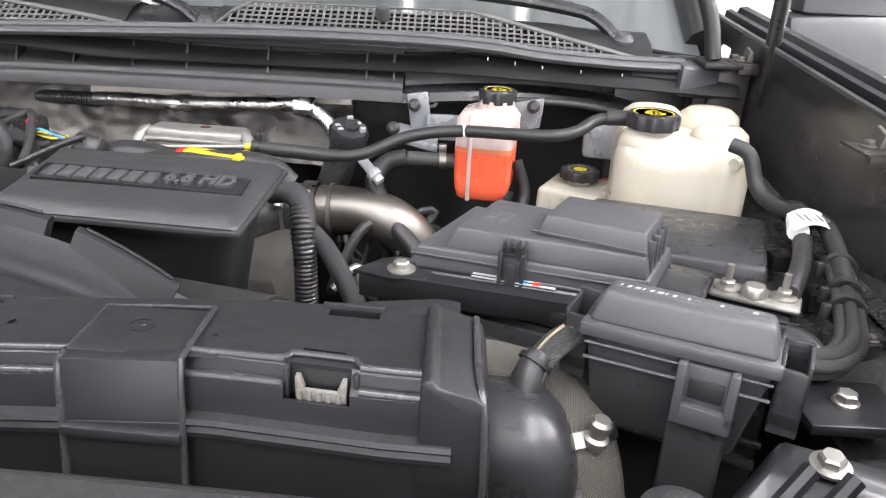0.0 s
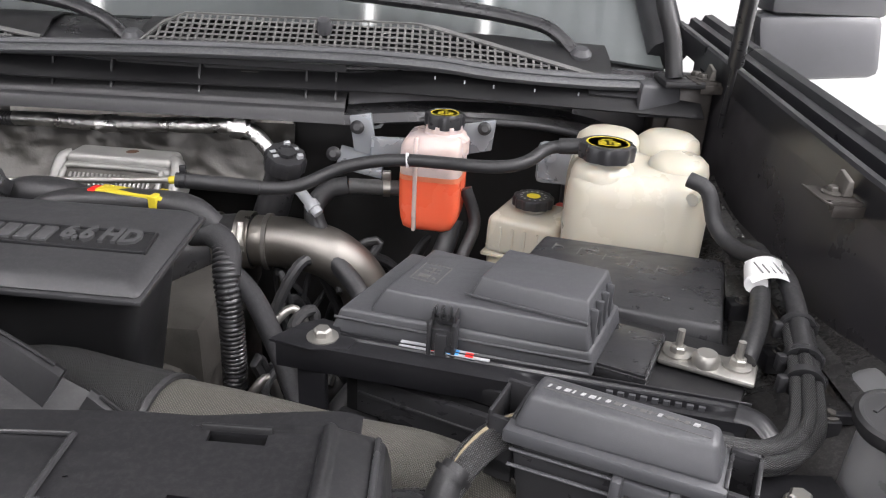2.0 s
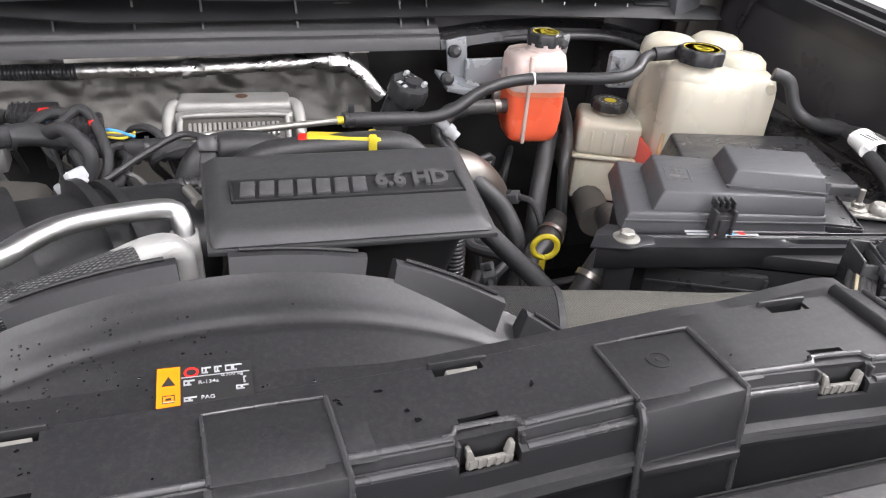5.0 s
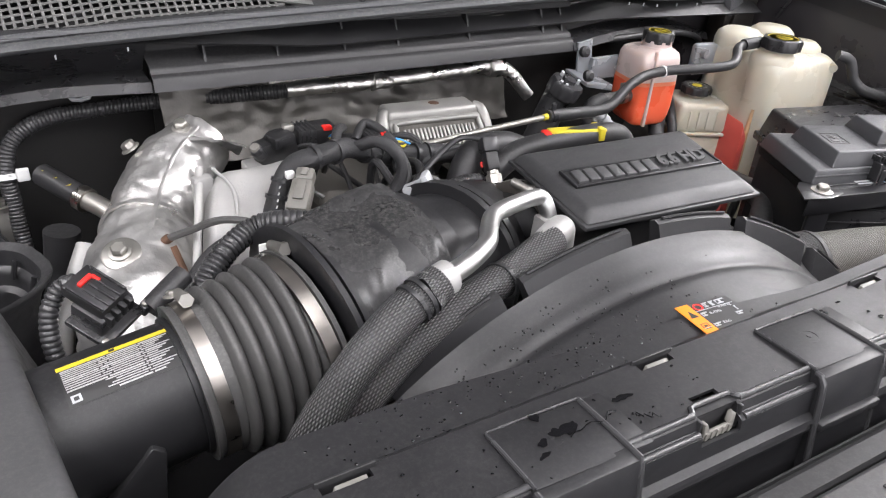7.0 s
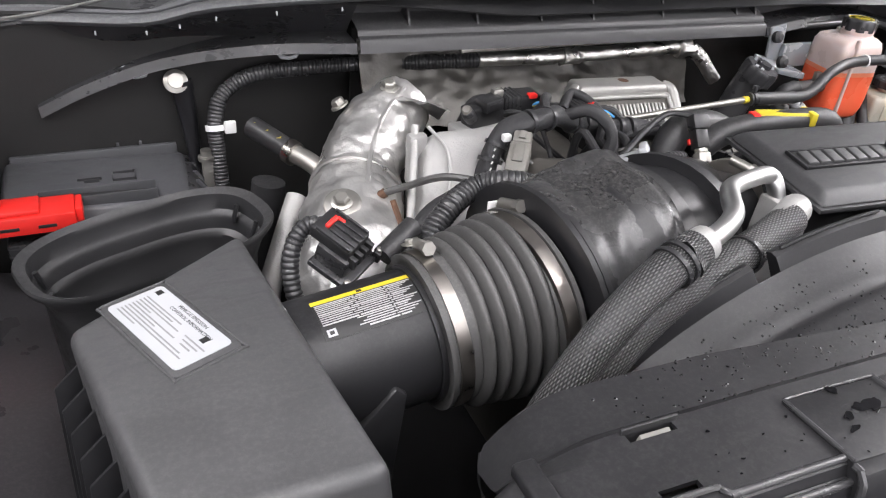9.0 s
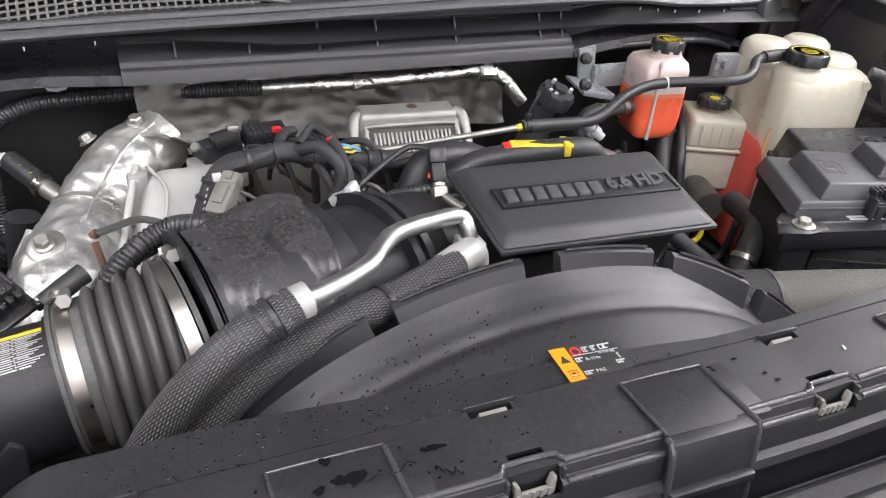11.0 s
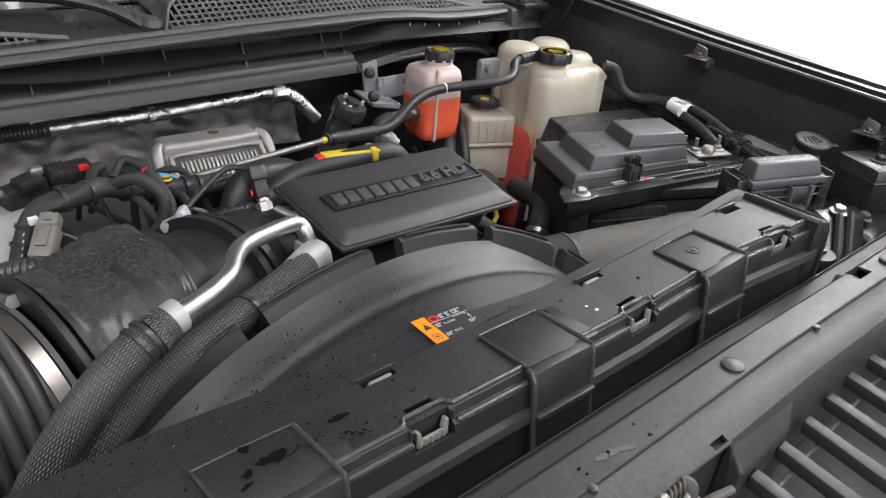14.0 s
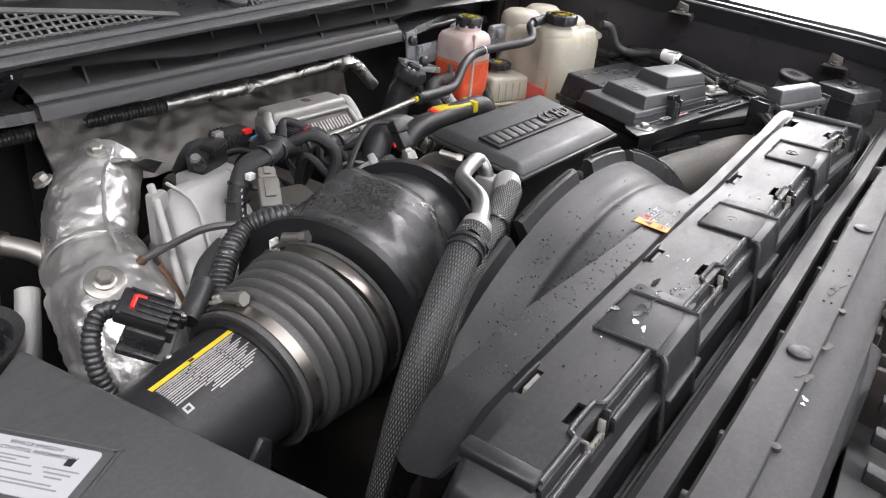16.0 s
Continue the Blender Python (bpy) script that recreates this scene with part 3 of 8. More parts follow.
part("seal_corner", hexa([(0.36, 1.17, 1.29), (0.43, 1.19, 1.285), (0.43, 1.25, 1.285), (0.36, 1.24, 1.29)], [(0.365, 1.18, 1.338), (0.43, 1.20, 1.330), (0.43, 1.25, 1.335), (0.365, 1.24, 1.34)], 0.006), GREYPL, truck, "moulded end block of the bonnet seal")
part("rear_corner_panel", box(0.28, 0.485, 1.26, 1.28, 0.8, 1.34, 0.004), INNERP, truck)


def deckz(y):
    return 1.338 + (y - 1.2) * 0.60 if y < 1.29 else 1.392 - (y - 1.29) * 0.2


def drop(x):
    """How far the cowl top falls away towards its ends."""
    return -0.035 * max(0, abs((x + 1.32) / 1.78 - 0.53) * 2 - 0.45) - float(np.interp(x, (-1.30, -1.167, -1.043, -0.96, -0.80, -0.6), (0.085, 0.075, 0.056, 0.016, 0.004, 0)))


def deck_front(x):
    """The cowl top's front edge, just behind the bonnet seal."""
    return float(np.interp(x, (-1.30, -1.167, -1.043, -0.96, -0.80, -0.55), (1.345, 1.305, 1.26, 1.23, 1.205, 1.17)))


part("cowl_deck", thick(grid_surface(lambda a, b: (-1.32 + 1.78 * a, deck_front(-1.32 + 1.78 * a) * (1 - b) + 1.44 * b, deckz(deck_front(-1.32 + 1.78 * a) * (1 - b) + 1.44 * b) - 0.012 - 0.03 * min(1, max(0, 6 * b - 1.2), max(0, 6 - 6 * b)) + drop(-1.32 + 1.78 * a)), 40, 12), 0.003), DARK, truck, "black cowl top under the windscreen")


def vent_grid(outline, name):
    """Square-holed vent: bars both ways inside an outline given as lower and upper edges over x."""
    bars = []
    x0, x1, lower, upper = outline
    n = int((x1 - x0) / 0.0115)
    for i in range(n + 1):
        x = x0 + (x1 - x0) * i / n
        ya, yb = lower(x), upper(x)
        if yb - ya > 0.008:
            d = 0.0018
            bars.append(hexa([(x - d, ya, deckz(ya) - 0.0025 + drop(x)), (x + d, ya, deckz(ya) - 0.0025 + drop(x)), (x + d, yb, deckz(yb) - 0.0025 + drop(x)), (x - d, yb, deckz(yb) - 0.0025 + drop(x))],
                             [(x - d, ya, deckz(ya) + drop(x)), (x + d, ya, deckz(ya) + drop(x)), (x + d, yb, deckz(yb) + drop(x)), (x - d, yb, deckz(yb) + drop(x))]))
    ys = np.arange(1.192, 1.30, 0.0099)
    for y in ys:
        xs = [x for x in np.linspace(x0, x1, 60) if lower(x) <= y <= upper(x)]
        if len(xs) > 2:
            for xa, xb in zip(xs, xs[1:]):
                d = 0.0018
                za, zb = deckz(y) + drop(xa), deckz(y) + drop(xb)
                bars.append(hexa([(xa, y - d, za - 0.0025), (xb, y - d, zb - 0.0025), (xb, y + d, zb - 0.0025), (xa, y + d, za - 0.0025)], [(xa, y - d, za), (xb, y - d, zb), (xb, y + d, zb), (xa, y + d, za)]))
    return tagged(part(name, merge(*bars), VENT, truck, "grid of small square vent holes"), kind="stuff")


vent_grid((-0.385, 0.29, lambda x: 1.215 + 0.03 * max(0, x), lambda x: 1.288 - max(0, x - 0.03) * 0.27 - max(0, -0.345 - x) * 1.6), "vent_grid")
vent_grid((-1.22, -0.55, lambda x: max(1.225, deck_front(x) + 0.014), lambda x: 1.288 - max(0, x + 0.85) * 0.20), "vent_grid")
def deck_skin(x0, x1, ya, yb, mat=GREYPL, lift=0.001):
    return part("cowl_skin", thick(grid_surface(lambda a, b: (x0 + (x1 - x0) * a, ya(x0 + (x1 - x0) * a) * (1 - b) + yb(x0 + (x1 - x0) * a) * b, deckz(ya(x0 + (x1 - x0) * a) * (1 - b) + yb(x0 + (x1 - x0) * a) * b) + drop(x0 + (x1 - x0) * a) + lift), 24, 3), 0.003), mat, truck, "black plastic cowl skin")


UPPER = lambda x: 1.288 - max(0, x - 0.03) * 0.27 - max(0, -0.345 - x) * 1.6
UPPER2 = lambda x: 1.288 - max(0, x + 0.85) * 0.20
deck_skin(-0.39, 0.33, UPPER, lambda x: UPPER(x) + 0.007, VENT, 0.002)
deck_skin(-0.39, 0.33, lambda x: 1.200, lambda x: 1.216 + 0.03 * max(0, x), SATIN)
deck_skin(-1.24, -0.53, UPPER2, lambda x: UPPER2(x) + 0.007, VENT, 0.002)
deck_skin(-1.24, -0.53, lambda x: max(1.212, deck_front(x) + 0.002), lambda x: max(1.226, deck_front(x) + 0.015), SATIN)
deck_skin(-0.55, -0.37, lambda x: 1.205, lambda x: 1.36, SATIN, -0.012)
deck_skin(0.29, 0.40, lambda x: 1.19, lambda x: 1.232, SATIN, -0.004)
deck_skin(-0.39, 0.33, lambda x: UPPER(x) + 0.006, lambda x: 1.36, DARK, -0.006)
deck_skin(-1.24, -0.53, lambda x: UPPER2(x) + 0.006, lambda x: 1.36, DARK, -0.006)
part("pin", lathe([(0.011, 0), (0.013, 0.01), (0.009, 0.022), (0, 0.026)], aim((-0.112, 1.265, deckz(1.265)), (0, -0.5, 1)), 14), GREYPL, truck, "grey push pin in the cowl vent")
part("windscreen", thick(grid_surface(lambda a, b: (-1.17 + 1.62 * a + 0.10 * b * (0.5 - a), 1.345 + 0.95 * b + 0.03 * (2 * abs(a - 0.5)) ** 2, 1.376 + 0.58 * b - 0.050 * (2 * abs(a - 0.5)) ** 2), 24, 10), 0.005), GLASS, truck, "windscreen with reflected grey put into its colour")
part("pillar", tube([(0.46, 1.40, 1.345), (0.44, 1.80, 1.62), (0.40, 2.3, 1.93)], 0.035, 10, 0.05), PAINT, truck, "black windscreen pillar")
part("pillar", tube([(-1.22, 1.40, 1.345), (-1.20, 1.80, 1.62), (-1.16, 2.3, 1.93)], 0.035, 10, 0.05), PAINT, truck, "black windscreen pillar")
part("cab", hexa([(-1.32, 1.75, 0.5), (0.60, 1.75, 0.5), (0.60, 3.6, 0.5), (-1.32, 3.6, 0.5)], [(-1.24, 2.35, 1.95), (0.50, 2.35, 1.95), (0.50, 3.5, 1.95), (-1.24, 3.5, 1.95)], 0.05), PAINT, truck, "black cab body")
for pts in ([(0.285, 1.27, 1.352), (0.25, 1.295, 1.385), (0.20, 1.31, 1.402), (0.04, 1.34, 1.418), (-0.25, 1.38, 1.430)], [(-0.40, 1.25, 1.350), (-0.46, 1.275, 1.385), (-0.56, 1.30, 1.405), (-0.75, 1.33, 1.41), (-1.0, 1.37, 1.41)]):
    wiper = part("wiper_arm", tube(pts, [0.012, 0.014, 0.015, 0.013, 0.009], 10, 0.015, flat=0.8), SATIN, truck, "black wiper arm lying on the windscreen")
    part("pivot_cap", lathe([(0.016, -0.01), (0.017, 0.012), (0.010, 0.02), (0, 0.021)], aim(pts[0], (0, -0.3, 1)), 18), GREYPL, wiper)
mirror = part("door_mirror", hexa([(0.86, 1.93, 1.20), (1.16, 1.93, 1.225), (1.18, 2.06, 1.225), (0.88, 2.06, 1.20)], [(0.83, 1.95, 1.36), (1.14, 1.95, 1.375), (1.16, 2.08, 1.375), (0.85, 2.08, 1.36)], 0.025), GREYPL, truck, "large grey towing mirror")
part("mirror_glass_case", box(0.86, 1.15, 1.95, 2.07, 1.362, 1.66, 0.02), GREYPL, mirror)
part("mirror_arm", tube([(0.60, 2.0, 1.30), (0.88, 2.0, 1.30)], 0.025, 10), DARK, mirror)
# raised bonnet over the bay, its hinges and gas strut
part("hood", hexa([(LX + 0.05, 1.27, 1.60), (RX - 0.03, 1.27, 1.60), (RX - 0.03, 0.42, 2.62), (LX + 0.05, 0.42, 2.62)], [(LX + 0.02, 1.31, 1.62), (RX, 1.31, 1.62), (RX, 0.46, 2.66), (LX + 0.02, 0.46, 2.66)], 0.012), PAINT, truck, "raised black bonnet")
for hx in (0.425, -1.325):
    part("hood_hinge", merge(tube([(hx - 0.01, 1.20, 1.345), (hx - 0.018, 1.215, 1.40), (hx - 0.035, 1.235, 1.46), (hx - 0.03, 1.26, 1.54), (hx - 0.01, 1.275, 1.62)], 0.013, 10), box(hx - 0.03, hx + 0.03, 1.17, 1.24, 1.335, 1.345, 0.003)), DARK, truck, "black bonnet hinge")
strut = part("gas_strut", tube([(0.476, 1.143, 1.29), (0.455, 1.082, 1.39)], 0.0045, 10), SATIN, truck, "bonnet gas strut")
part("strut_cylinder", tube([(0.455, 1.082, 1.39), (0.37, 0.86, 1.72)], 0.0105, 14), SATIN, strut)
# small sheet-metal brackets on the wing rail
for by, bz in ((0.782, 1.322), (1.197, 1.347), (0.45, 1.275)):
    br = part("rail_bracket", merge(box(0.440, 0.476, by - 0.020, by + 0.022, bz - 0.004, bz - 0.0015, 0.001), box(0.446, 0.478, by - 0.0225, by - 0.0205, bz - 0.012, bz - 0.002, 0.0006), box(0.448, 0.480, by - 0.026, by - 0.024, bz - 0.018, bz - 0.006, 0.0006), tube([(0.438, by + 0.023, bz - 0.002), (0.438, by - 0.022, bz - 0.002), (0.445, by - 0.026, bz - 0.004)], 0.0016, 6)), BROWNBLACK, truck, "folded grimy steel bracket on the wing rail")
    hexbolt((0.457, by, bz - 0.001), br, 0.006, mat=IRON)
    part("bracket_clip", hexa([(0.462, by - 0.012, bz - 0.001), (0.472, by - 0.012, bz - 0.001), (0.472, by + 0.016, bz - 0.001), (0.462, by + 0.016, bz - 0.001)], [(0.466, by - 0.010, bz + 0.014), (0.471, by - 0.010, bz + 0.014), (0.471, by + 0.012, bz + 0.020), (0.466, by + 0.012, bz + 0.020)], 0.001), IRON, br)
hm = part("hinge_mount", merge(hexa([(0.395, 1.195, 1.18), (0.475, 1.19, 1.18), (0.475, 1.25, 1.18), (0.40, 1.25, 1.18)], [(0.425, 1.20, 1.330), (0.478, 1.195, 1.338), (0.478, 1.25, 1.338), (0.430, 1.25, 1.330)], 0.006), box(0.395, 0.425, 1.205, 1.25, 1.18, 1.292, 0.005)), BROWNBLACK, truck, "grimy black hinge mount")
hexbolt((0.452, 1.215, 1.344), hm, 0.008, mat=IRON)
part("apron_flange", tube([(0.445, 0.95, 1.19), (0.435, 0.85, 1.192), (0.428, 0.75, 1.188), (0.428, 0.65, 1.180), (0.435, 0.55, 1.172), (0.45, 0.46, 1.165)], 0.0045, 8, 0.03, flat=0.5), BROWNBLACK, truck, "raised seam along the wheel arch apron")

# ---- driver's side: battery, fuse boxes, tanks ----
BAT = pose(0, 0.7, 0, 0, 0, -26)


def B(u, v, z):
    return BAT @ Vector((u, v, z))


battery = thing("battery", "black car battery under a steel hold-down bar", "battery", B(0.15, 0.03, 0.96))
part("case", box(0.0, 0.335, -0.030, 0.145, 0.96, 1.175, 0.006, BAT), BATTERY, battery)
part("side_label", merge(box(0.018, 0.150, -0.0365, -0.029, 1.128, 1.168, 0.001, BAT), box(0.020, 0.148, -0.0385, -0.036, 1.148, 1.1515, 0.0008, BAT), box(0.146, 0.150, -0.039, -0.036, 1.130, 1.166, 0.0008, BAT)), SATIN, battery, "stepped black side panel")
part("lid", box(-0.003, 0.338, -0.032, 0.148, 1.176, 1.194, 0.003, BAT), BATTERY, battery)
part("ledge", box(0.0, 0.336, -0.042, -0.029, 1.098, 1.104, 0.0015, BAT), SATIN, battery)
part("ledge", box(0.155, 0.330, -0.038, -0.029, 1.150, 1.153, 0.0010, BAT), SATIN, battery)
part("ledge", box(-0.002, 0.338, -0.036, -0.029, 1.118, 1.122, 0.0012, BAT), SATIN, battery)
for u0, u1 in ((0.19, 0.235), (0.235, 0.275)):
    part("brace_rib", tube([B(u0, -0.0365, 1.108), B(u1, -0.0365, 1.137)], 0.0028, 6, 0.1), SATIN, battery)
term = part("terminal_clamp", merge(box(0.262, 0.345, 0.075, 0.112, 1.197, 1.203, 0.003, BAT), lathe([(0.012, 0), (0.012, 0.012), (0.009, 0.016), (0, 0.016)], aim(B(0.302, 0.088, 1.198), (0, 0, 1)), 18)), ZINC, battery, "tinned battery terminal with studs")
for u, v in ((0.277, 0.092), (0.328, 0.098)):
    hexbolt(B(u, v, 1.203), term, 0.0075, name="nut")
    part("stud", tube([B(u, v, 1.203), B(u, v, 1.228)], 0.0035, 8), ZINC, term)
hold = thing("battery_hold_down", "black steel bar bolted over the battery", "bracket", B(0.15, -0.05, 1.19))
def bar(u, k):
    """A place across the bar: k 0 at its front edge, 1 at its back edge."""
    return u, -0.062 + 0.215 * u + 0.0265 * k


def bar_strip(a, b):
    u, v = bar(-0.045 + 0.390 * a, b)
    dish = 0.005 * max(0, min(1, (a - 0.52) / 0.06)) * max(0, min(1, (0.97 - a) / 0.05)) * (1 if 0.25 < b < 0.75 else 0)
    return B(u, v, 1.2035 - 0.0015 * b - dish + 0.002 * (b > 0.9))


part("bar", thick(grid_surface(bar_strip, 90, 16), 0.003), PAINT, hold, "glossy folded steel bar with a dished rib")
for u0, u1, z0, z1, k in ((-0.045, 0.345, 1.1775, 1.2035, 0.0), (0.0, 0.345, 1.1985, 1.2065, 1.0)):
    a, b = bar(u0, k), bar(u1, k)
    part("flange", hexa([B(a[0], a[1], z0), B(b[0], b[1], z0 + 0.004), B(b[0], b[1] + 0.002, z0 + 0.004), B(a[0], a[1] + 0.002, z0)], [B(a[0], a[1], z1), B(b[0], b[1], z1), B(b[0], b[1] + 0.002, z1), B(a[0], a[1] + 0.002, z1)], 0.0008), PAINT, hold)
part("dished_end", tube([B(0.335, 0.024, 1.2035), B(0.352, 0.022, 1.203), B(0.366, 0.010, 1.198), B(0.378, 0.016, 1.192)], [0.013, 0.012, 0.010, 0.008], 14, 0.005, flat=0.4), PAINT, hold, "curved end of the bar")
for i in range(9):
    part("stamped_mark", hexa([B(0.235 + 0.009 * i, 0.0005 + 0.0019 * i, 1.2), B(0.240 + 0.009 * i, 0.0015 + 0.0019 * i, 1.2), B(0.240 + 0.009 * i, 0.0045 + 0.0019 * i, 1.2), B(0.235 + 0.009 * i, 0.0035 + 0.0019 * i, 1.2)], [B(0.235 + 0.009 * i, 0.0005 + 0.0019 * i, 1.2042), B(0.240 + 0.009 * i, 0.0015 + 0.0019 * i, 1.2042), B(0.240 + 0.009 * i, 0.0045 + 0.0019 * i, 1.2042), B(0.235 + 0.009 * i, 0.0035 + 0.0019 * i, 1.2042)]), GREYPL, hold)
part("tab", prism([(-0.052, -0.072), (-0.010, -0.068), (0.018, -0.052), (0.018, -0.036), (-0.004, -0.030), (-0.012, -0.018), (-0.030, -0.018), (-0.042, -0.034)], BAT @ Matrix.Translation((0, 0, 1.201)), 0.003, 0.0008), PAINT, hold, "flat bolted tab")
hexbolt(B(-0.012, -0.046, 1.203), hold, 0.0085)
part("leg", box(-0.03, 0.0, -0.062, -0.055, 0.98, 1.199, 0.002, BAT), PAINT, hold)
LABM = Matrix.Translation((0.039, 0.657, 0)) @ pose(0, 0, 0, 0, 0, -15)
lab = part("label", box(0.0, 0.082, -0.005, 0.005, 1.2052, 1.2058, 0, LABM), LABELGREY, hold, "white strip label with red and blue marks")
part("mark", box(0.044, 0.054, -0.004, 0.004, 1.2058, 1.2062, 0, LABM), BLUE, lab)
for u in (0.030, 0.060):
    part("mark", box(u, u + 0.007, -0.004, 0.003, 1.2058, 1.2062, 0, LABM), RED, lab)

fuse = thing("fuse_box", "stepped dark grey fuse box cover on the battery", "fuse box", B(0.1, 0.04, 1.196))
part("skirt", hexa([B(-0.018, -0.028, 1.198), B(0.218, 0.020, 1.198), B(0.218, 0.125, 1.198), B(-0.018, 0.125, 1.198)], [B(-0.010, -0.020, 1.222), B(0.214, 0.022, 1.222), B(0.214, 0.120, 1.222), B(-0.010, 0.120, 1.222)], 0.0032, 3), GREYPL, fuse)
part("cover", hexa([B(0.016, -0.012, 1.221), B(0.212, 0.022, 1.221), B(0.212, 0.112, 1.221), B(0.016, 0.105, 1.221)], [B(0.026, -0.002, 1.243), B(0.207, 0.026, 1.243), B(0.207, 0.108, 1.243), B(0.026, 0.100, 1.243)], 0.0026, 3), GREYPL, fuse)
part("raised_block", hexa([B(0.098, 0.022, 1.242), B(0.208, 0.026, 1.242), B(0.208, 0.112, 1.242), B(0.098, 0.106, 1.242)], [B(0.106, 0.030, 1.263), B(0.203, 0.034, 1.263), B(0.203, 0.105, 1.263), B(0.106, 0.099, 1.263)], 0.0026, 3), GREYPL, fuse)
for i in range(4):
    part("rib", box(0.205, 0.2125, 0.035 + 0.018 * i, 0.039 + 0.018 * i, 1.222, 1.256, 0.0015, BAT), GREYPL, fuse)
LATM = BAT @ Matrix.Translation((-0.014, -0.001, 0)) @ Matrix.Translation((0.105, -0.012, 0)) @ Matrix.Rotation(radians(12), 4, "Z") @ Matrix.Diagonal((0.85, 0.85, 1, 1)) @ Matrix.Translation((-0.105, 0.012, 0))
lat = part("latch", merge(box(0.090, 0.0945, -0.0215, -0.004, 1.196, 1.234, 0.001, LATM), box(0.1155, 0.120, -0.0195, -0.002, 1.196, 1.234, 0.001, LATM), box(0.0945, 0.1155, -0.018, -0.006, 1.192, 1.228, 0.001, LATM), box(0.099, 0.111, -0.0205, -0.016, 1.192, 1.224, 0.001, LATM), box(0.092, 0.118, -0.008, -0.001, 1.231, 1.2345, 0.0008, LATM)), SATIN, fuse, "black snap latch with two guides")
for i in range(4):
    part("tooth", box(0.0925 + 0.0078 * i, 0.0950 + 0.0078 * i, -0.013, 0.004, 1.234, 1.2425, 0.0006, LATM), SATIN, lat)
# embossing given a paler grey to paint its edge highlights
for u0, u1, v0, v1 in ((0.034, 0.062, 0.030, 0.0308), (0.034, 0.062, 0.066, 0.0668), (0.034, 0.0348, 0.030, 0.0668), (0.0612, 0.062, 0.030, 0.0668), (0.039, 0.050, 0.036, 0.043), (0.040, 0.056, 0.050, 0.0512), (0.047, 0.0482, 0.046, 0.060), (0.041, 0.054, 0.057, 0.0578), (0.054, 0.0575, 0.036, 0.040)):
    part("moulded_symbol", box(u0, u1, v0, v1, 1.2426, 1.2438, 0.0002, BAT), TONGUE, fuse)
part("step_bead", tube([B(-0.0135, -0.0245, 1.2145), B(0.10, -0.0035, 1.2145), B(0.2165, 0.0195, 1.2145)], 0.0012, 6, 0.05), GREYPL, fuse)
part("step_bead", tube([B(0.095, 0.0205, 1.2475), B(0.207, 0.0245, 1.2475)], 0.0011, 6, 0.05), GREYPL, fuse)
part("foot_outline", tube([B(0.115, -0.0075, 1.2), B(0.120, -0.006, 1.2055), B(0.160, 0.0025, 1.2055), B(0.216, 0.0145, 1.2055)], 0.0013, 6, 0.008), GREYPL, fuse)
part("side_flap", merge(box(0.217, 0.262, 0.03, 0.115, 1.196, 1.206, 0.0012, BAT), box(0.2185, 0.2605, 0.0315, 0.0330, 1.205, 1.2085, 0.0005, BAT), box(0.2590, 0.2605, 0.0315, 0.1135, 1.205, 1.2085, 0.0005, BAT)), SATIN, fuse, "flat black cover flap beside the terminals")
relay = thing("relay_box", "flat dark grey relay box cover behind the battery", "fuse box", B(0.19, 0.22, 1.0))
part("cover", hexa([B(0.076, 0.125, 1.155), B(0.318, 0.150, 1.155), B(0.300, 0.335, 1.155), B(0.076, 0.292, 1.155)], [B(0.086, 0.135, 1.204), B(0.308, 0.160, 1.204), B(0.290, 0.325, 1.204), B(0.086, 0.285, 1.204)], 0.005, 3), SATIN, relay)
part("rim", hexa([B(0.072, 0.121, 1.143), B(0.322, 0.146, 1.143), B(0.304, 0.339, 1.143), B(0.072, 0.296, 1.143)], [B(0.072, 0.121, 1.157), B(0.322, 0.146, 1.157), B(0.304, 0.339, 1.157), B(0.072, 0.296, 1.157)], 0.002), SATIN, relay)
part("body", hexa([B(0.085, 0.13, 0.95), B(0.31, 0.155, 0.95), B(0.295, 0.33, 0.95), B(0.085, 0.29, 0.95)], [B(0.08, 0.125, 1.145), B(0.315, 0.15, 1.145), B(0.30, 0.335, 1.145), B(0.08, 0.29, 1.145)], 0.005), SATIN, relay)
# these symbols too hold their highlights in a paler colour
for i, w in enumerate((0.010, 0.016, 0.008, 0.014, 0.012)):
    part("moulded_symbol", box(0.105 + 0.030 * i, 0.105 + 0.030 * i + w, 0.262 + 0.006 * (i % 2), 0.2632 + 0.006 * (i % 2), 1.2036, 1.2046, 0.0002, BAT), TONGUE, relay)
    part("moulded_symbol", box(0.105 + 0.030 * i, 0.1062 + 0.030 * i, 0.250, 0.268, 1.2036, 1.2046, 0.0002, BAT), TONGUE, relay)
part("pin_mark", lathe([(0.0025, 0), (0.0022, 0.0012), (0, 0.0012)], Matrix.Translation(B(0.275, 0.185, 1.2036)), 12), DARK, relay)

front_fuse = thing("front_fuse_box", "grey lidded fuse box with a latch in front", "fuse box", B(0.27, -0.12, 0.98))
FB = [(0.203, -0.148), (0.334, -0.140), (0.334, -0.103), (0.205, -0.106)]
FT = [(0.211, -0.140), (0.327, -0.133), (0.326, -0.110), (0.212, -0.112)]
part("lid", hexa([B(u, v, 1.248) for u, v in FB], [B(u, v, 1.272) for u, v in FT], 0.0045, 3), GREYPL, front_fuse)
part("rim", hexa([B(u + (-0.004 if u < 0.25 else 0.004), v + (-0.005 if v < -0.13 else 0.005), 1.238) for u, v in FB], [B(u + (-0.004 if u < 0.25 else 0.004), v + (-0.005 if v < -0.13 else 0.005), 1.249) for u, v in FB], 0.0025), GREYPL, front_fuse)
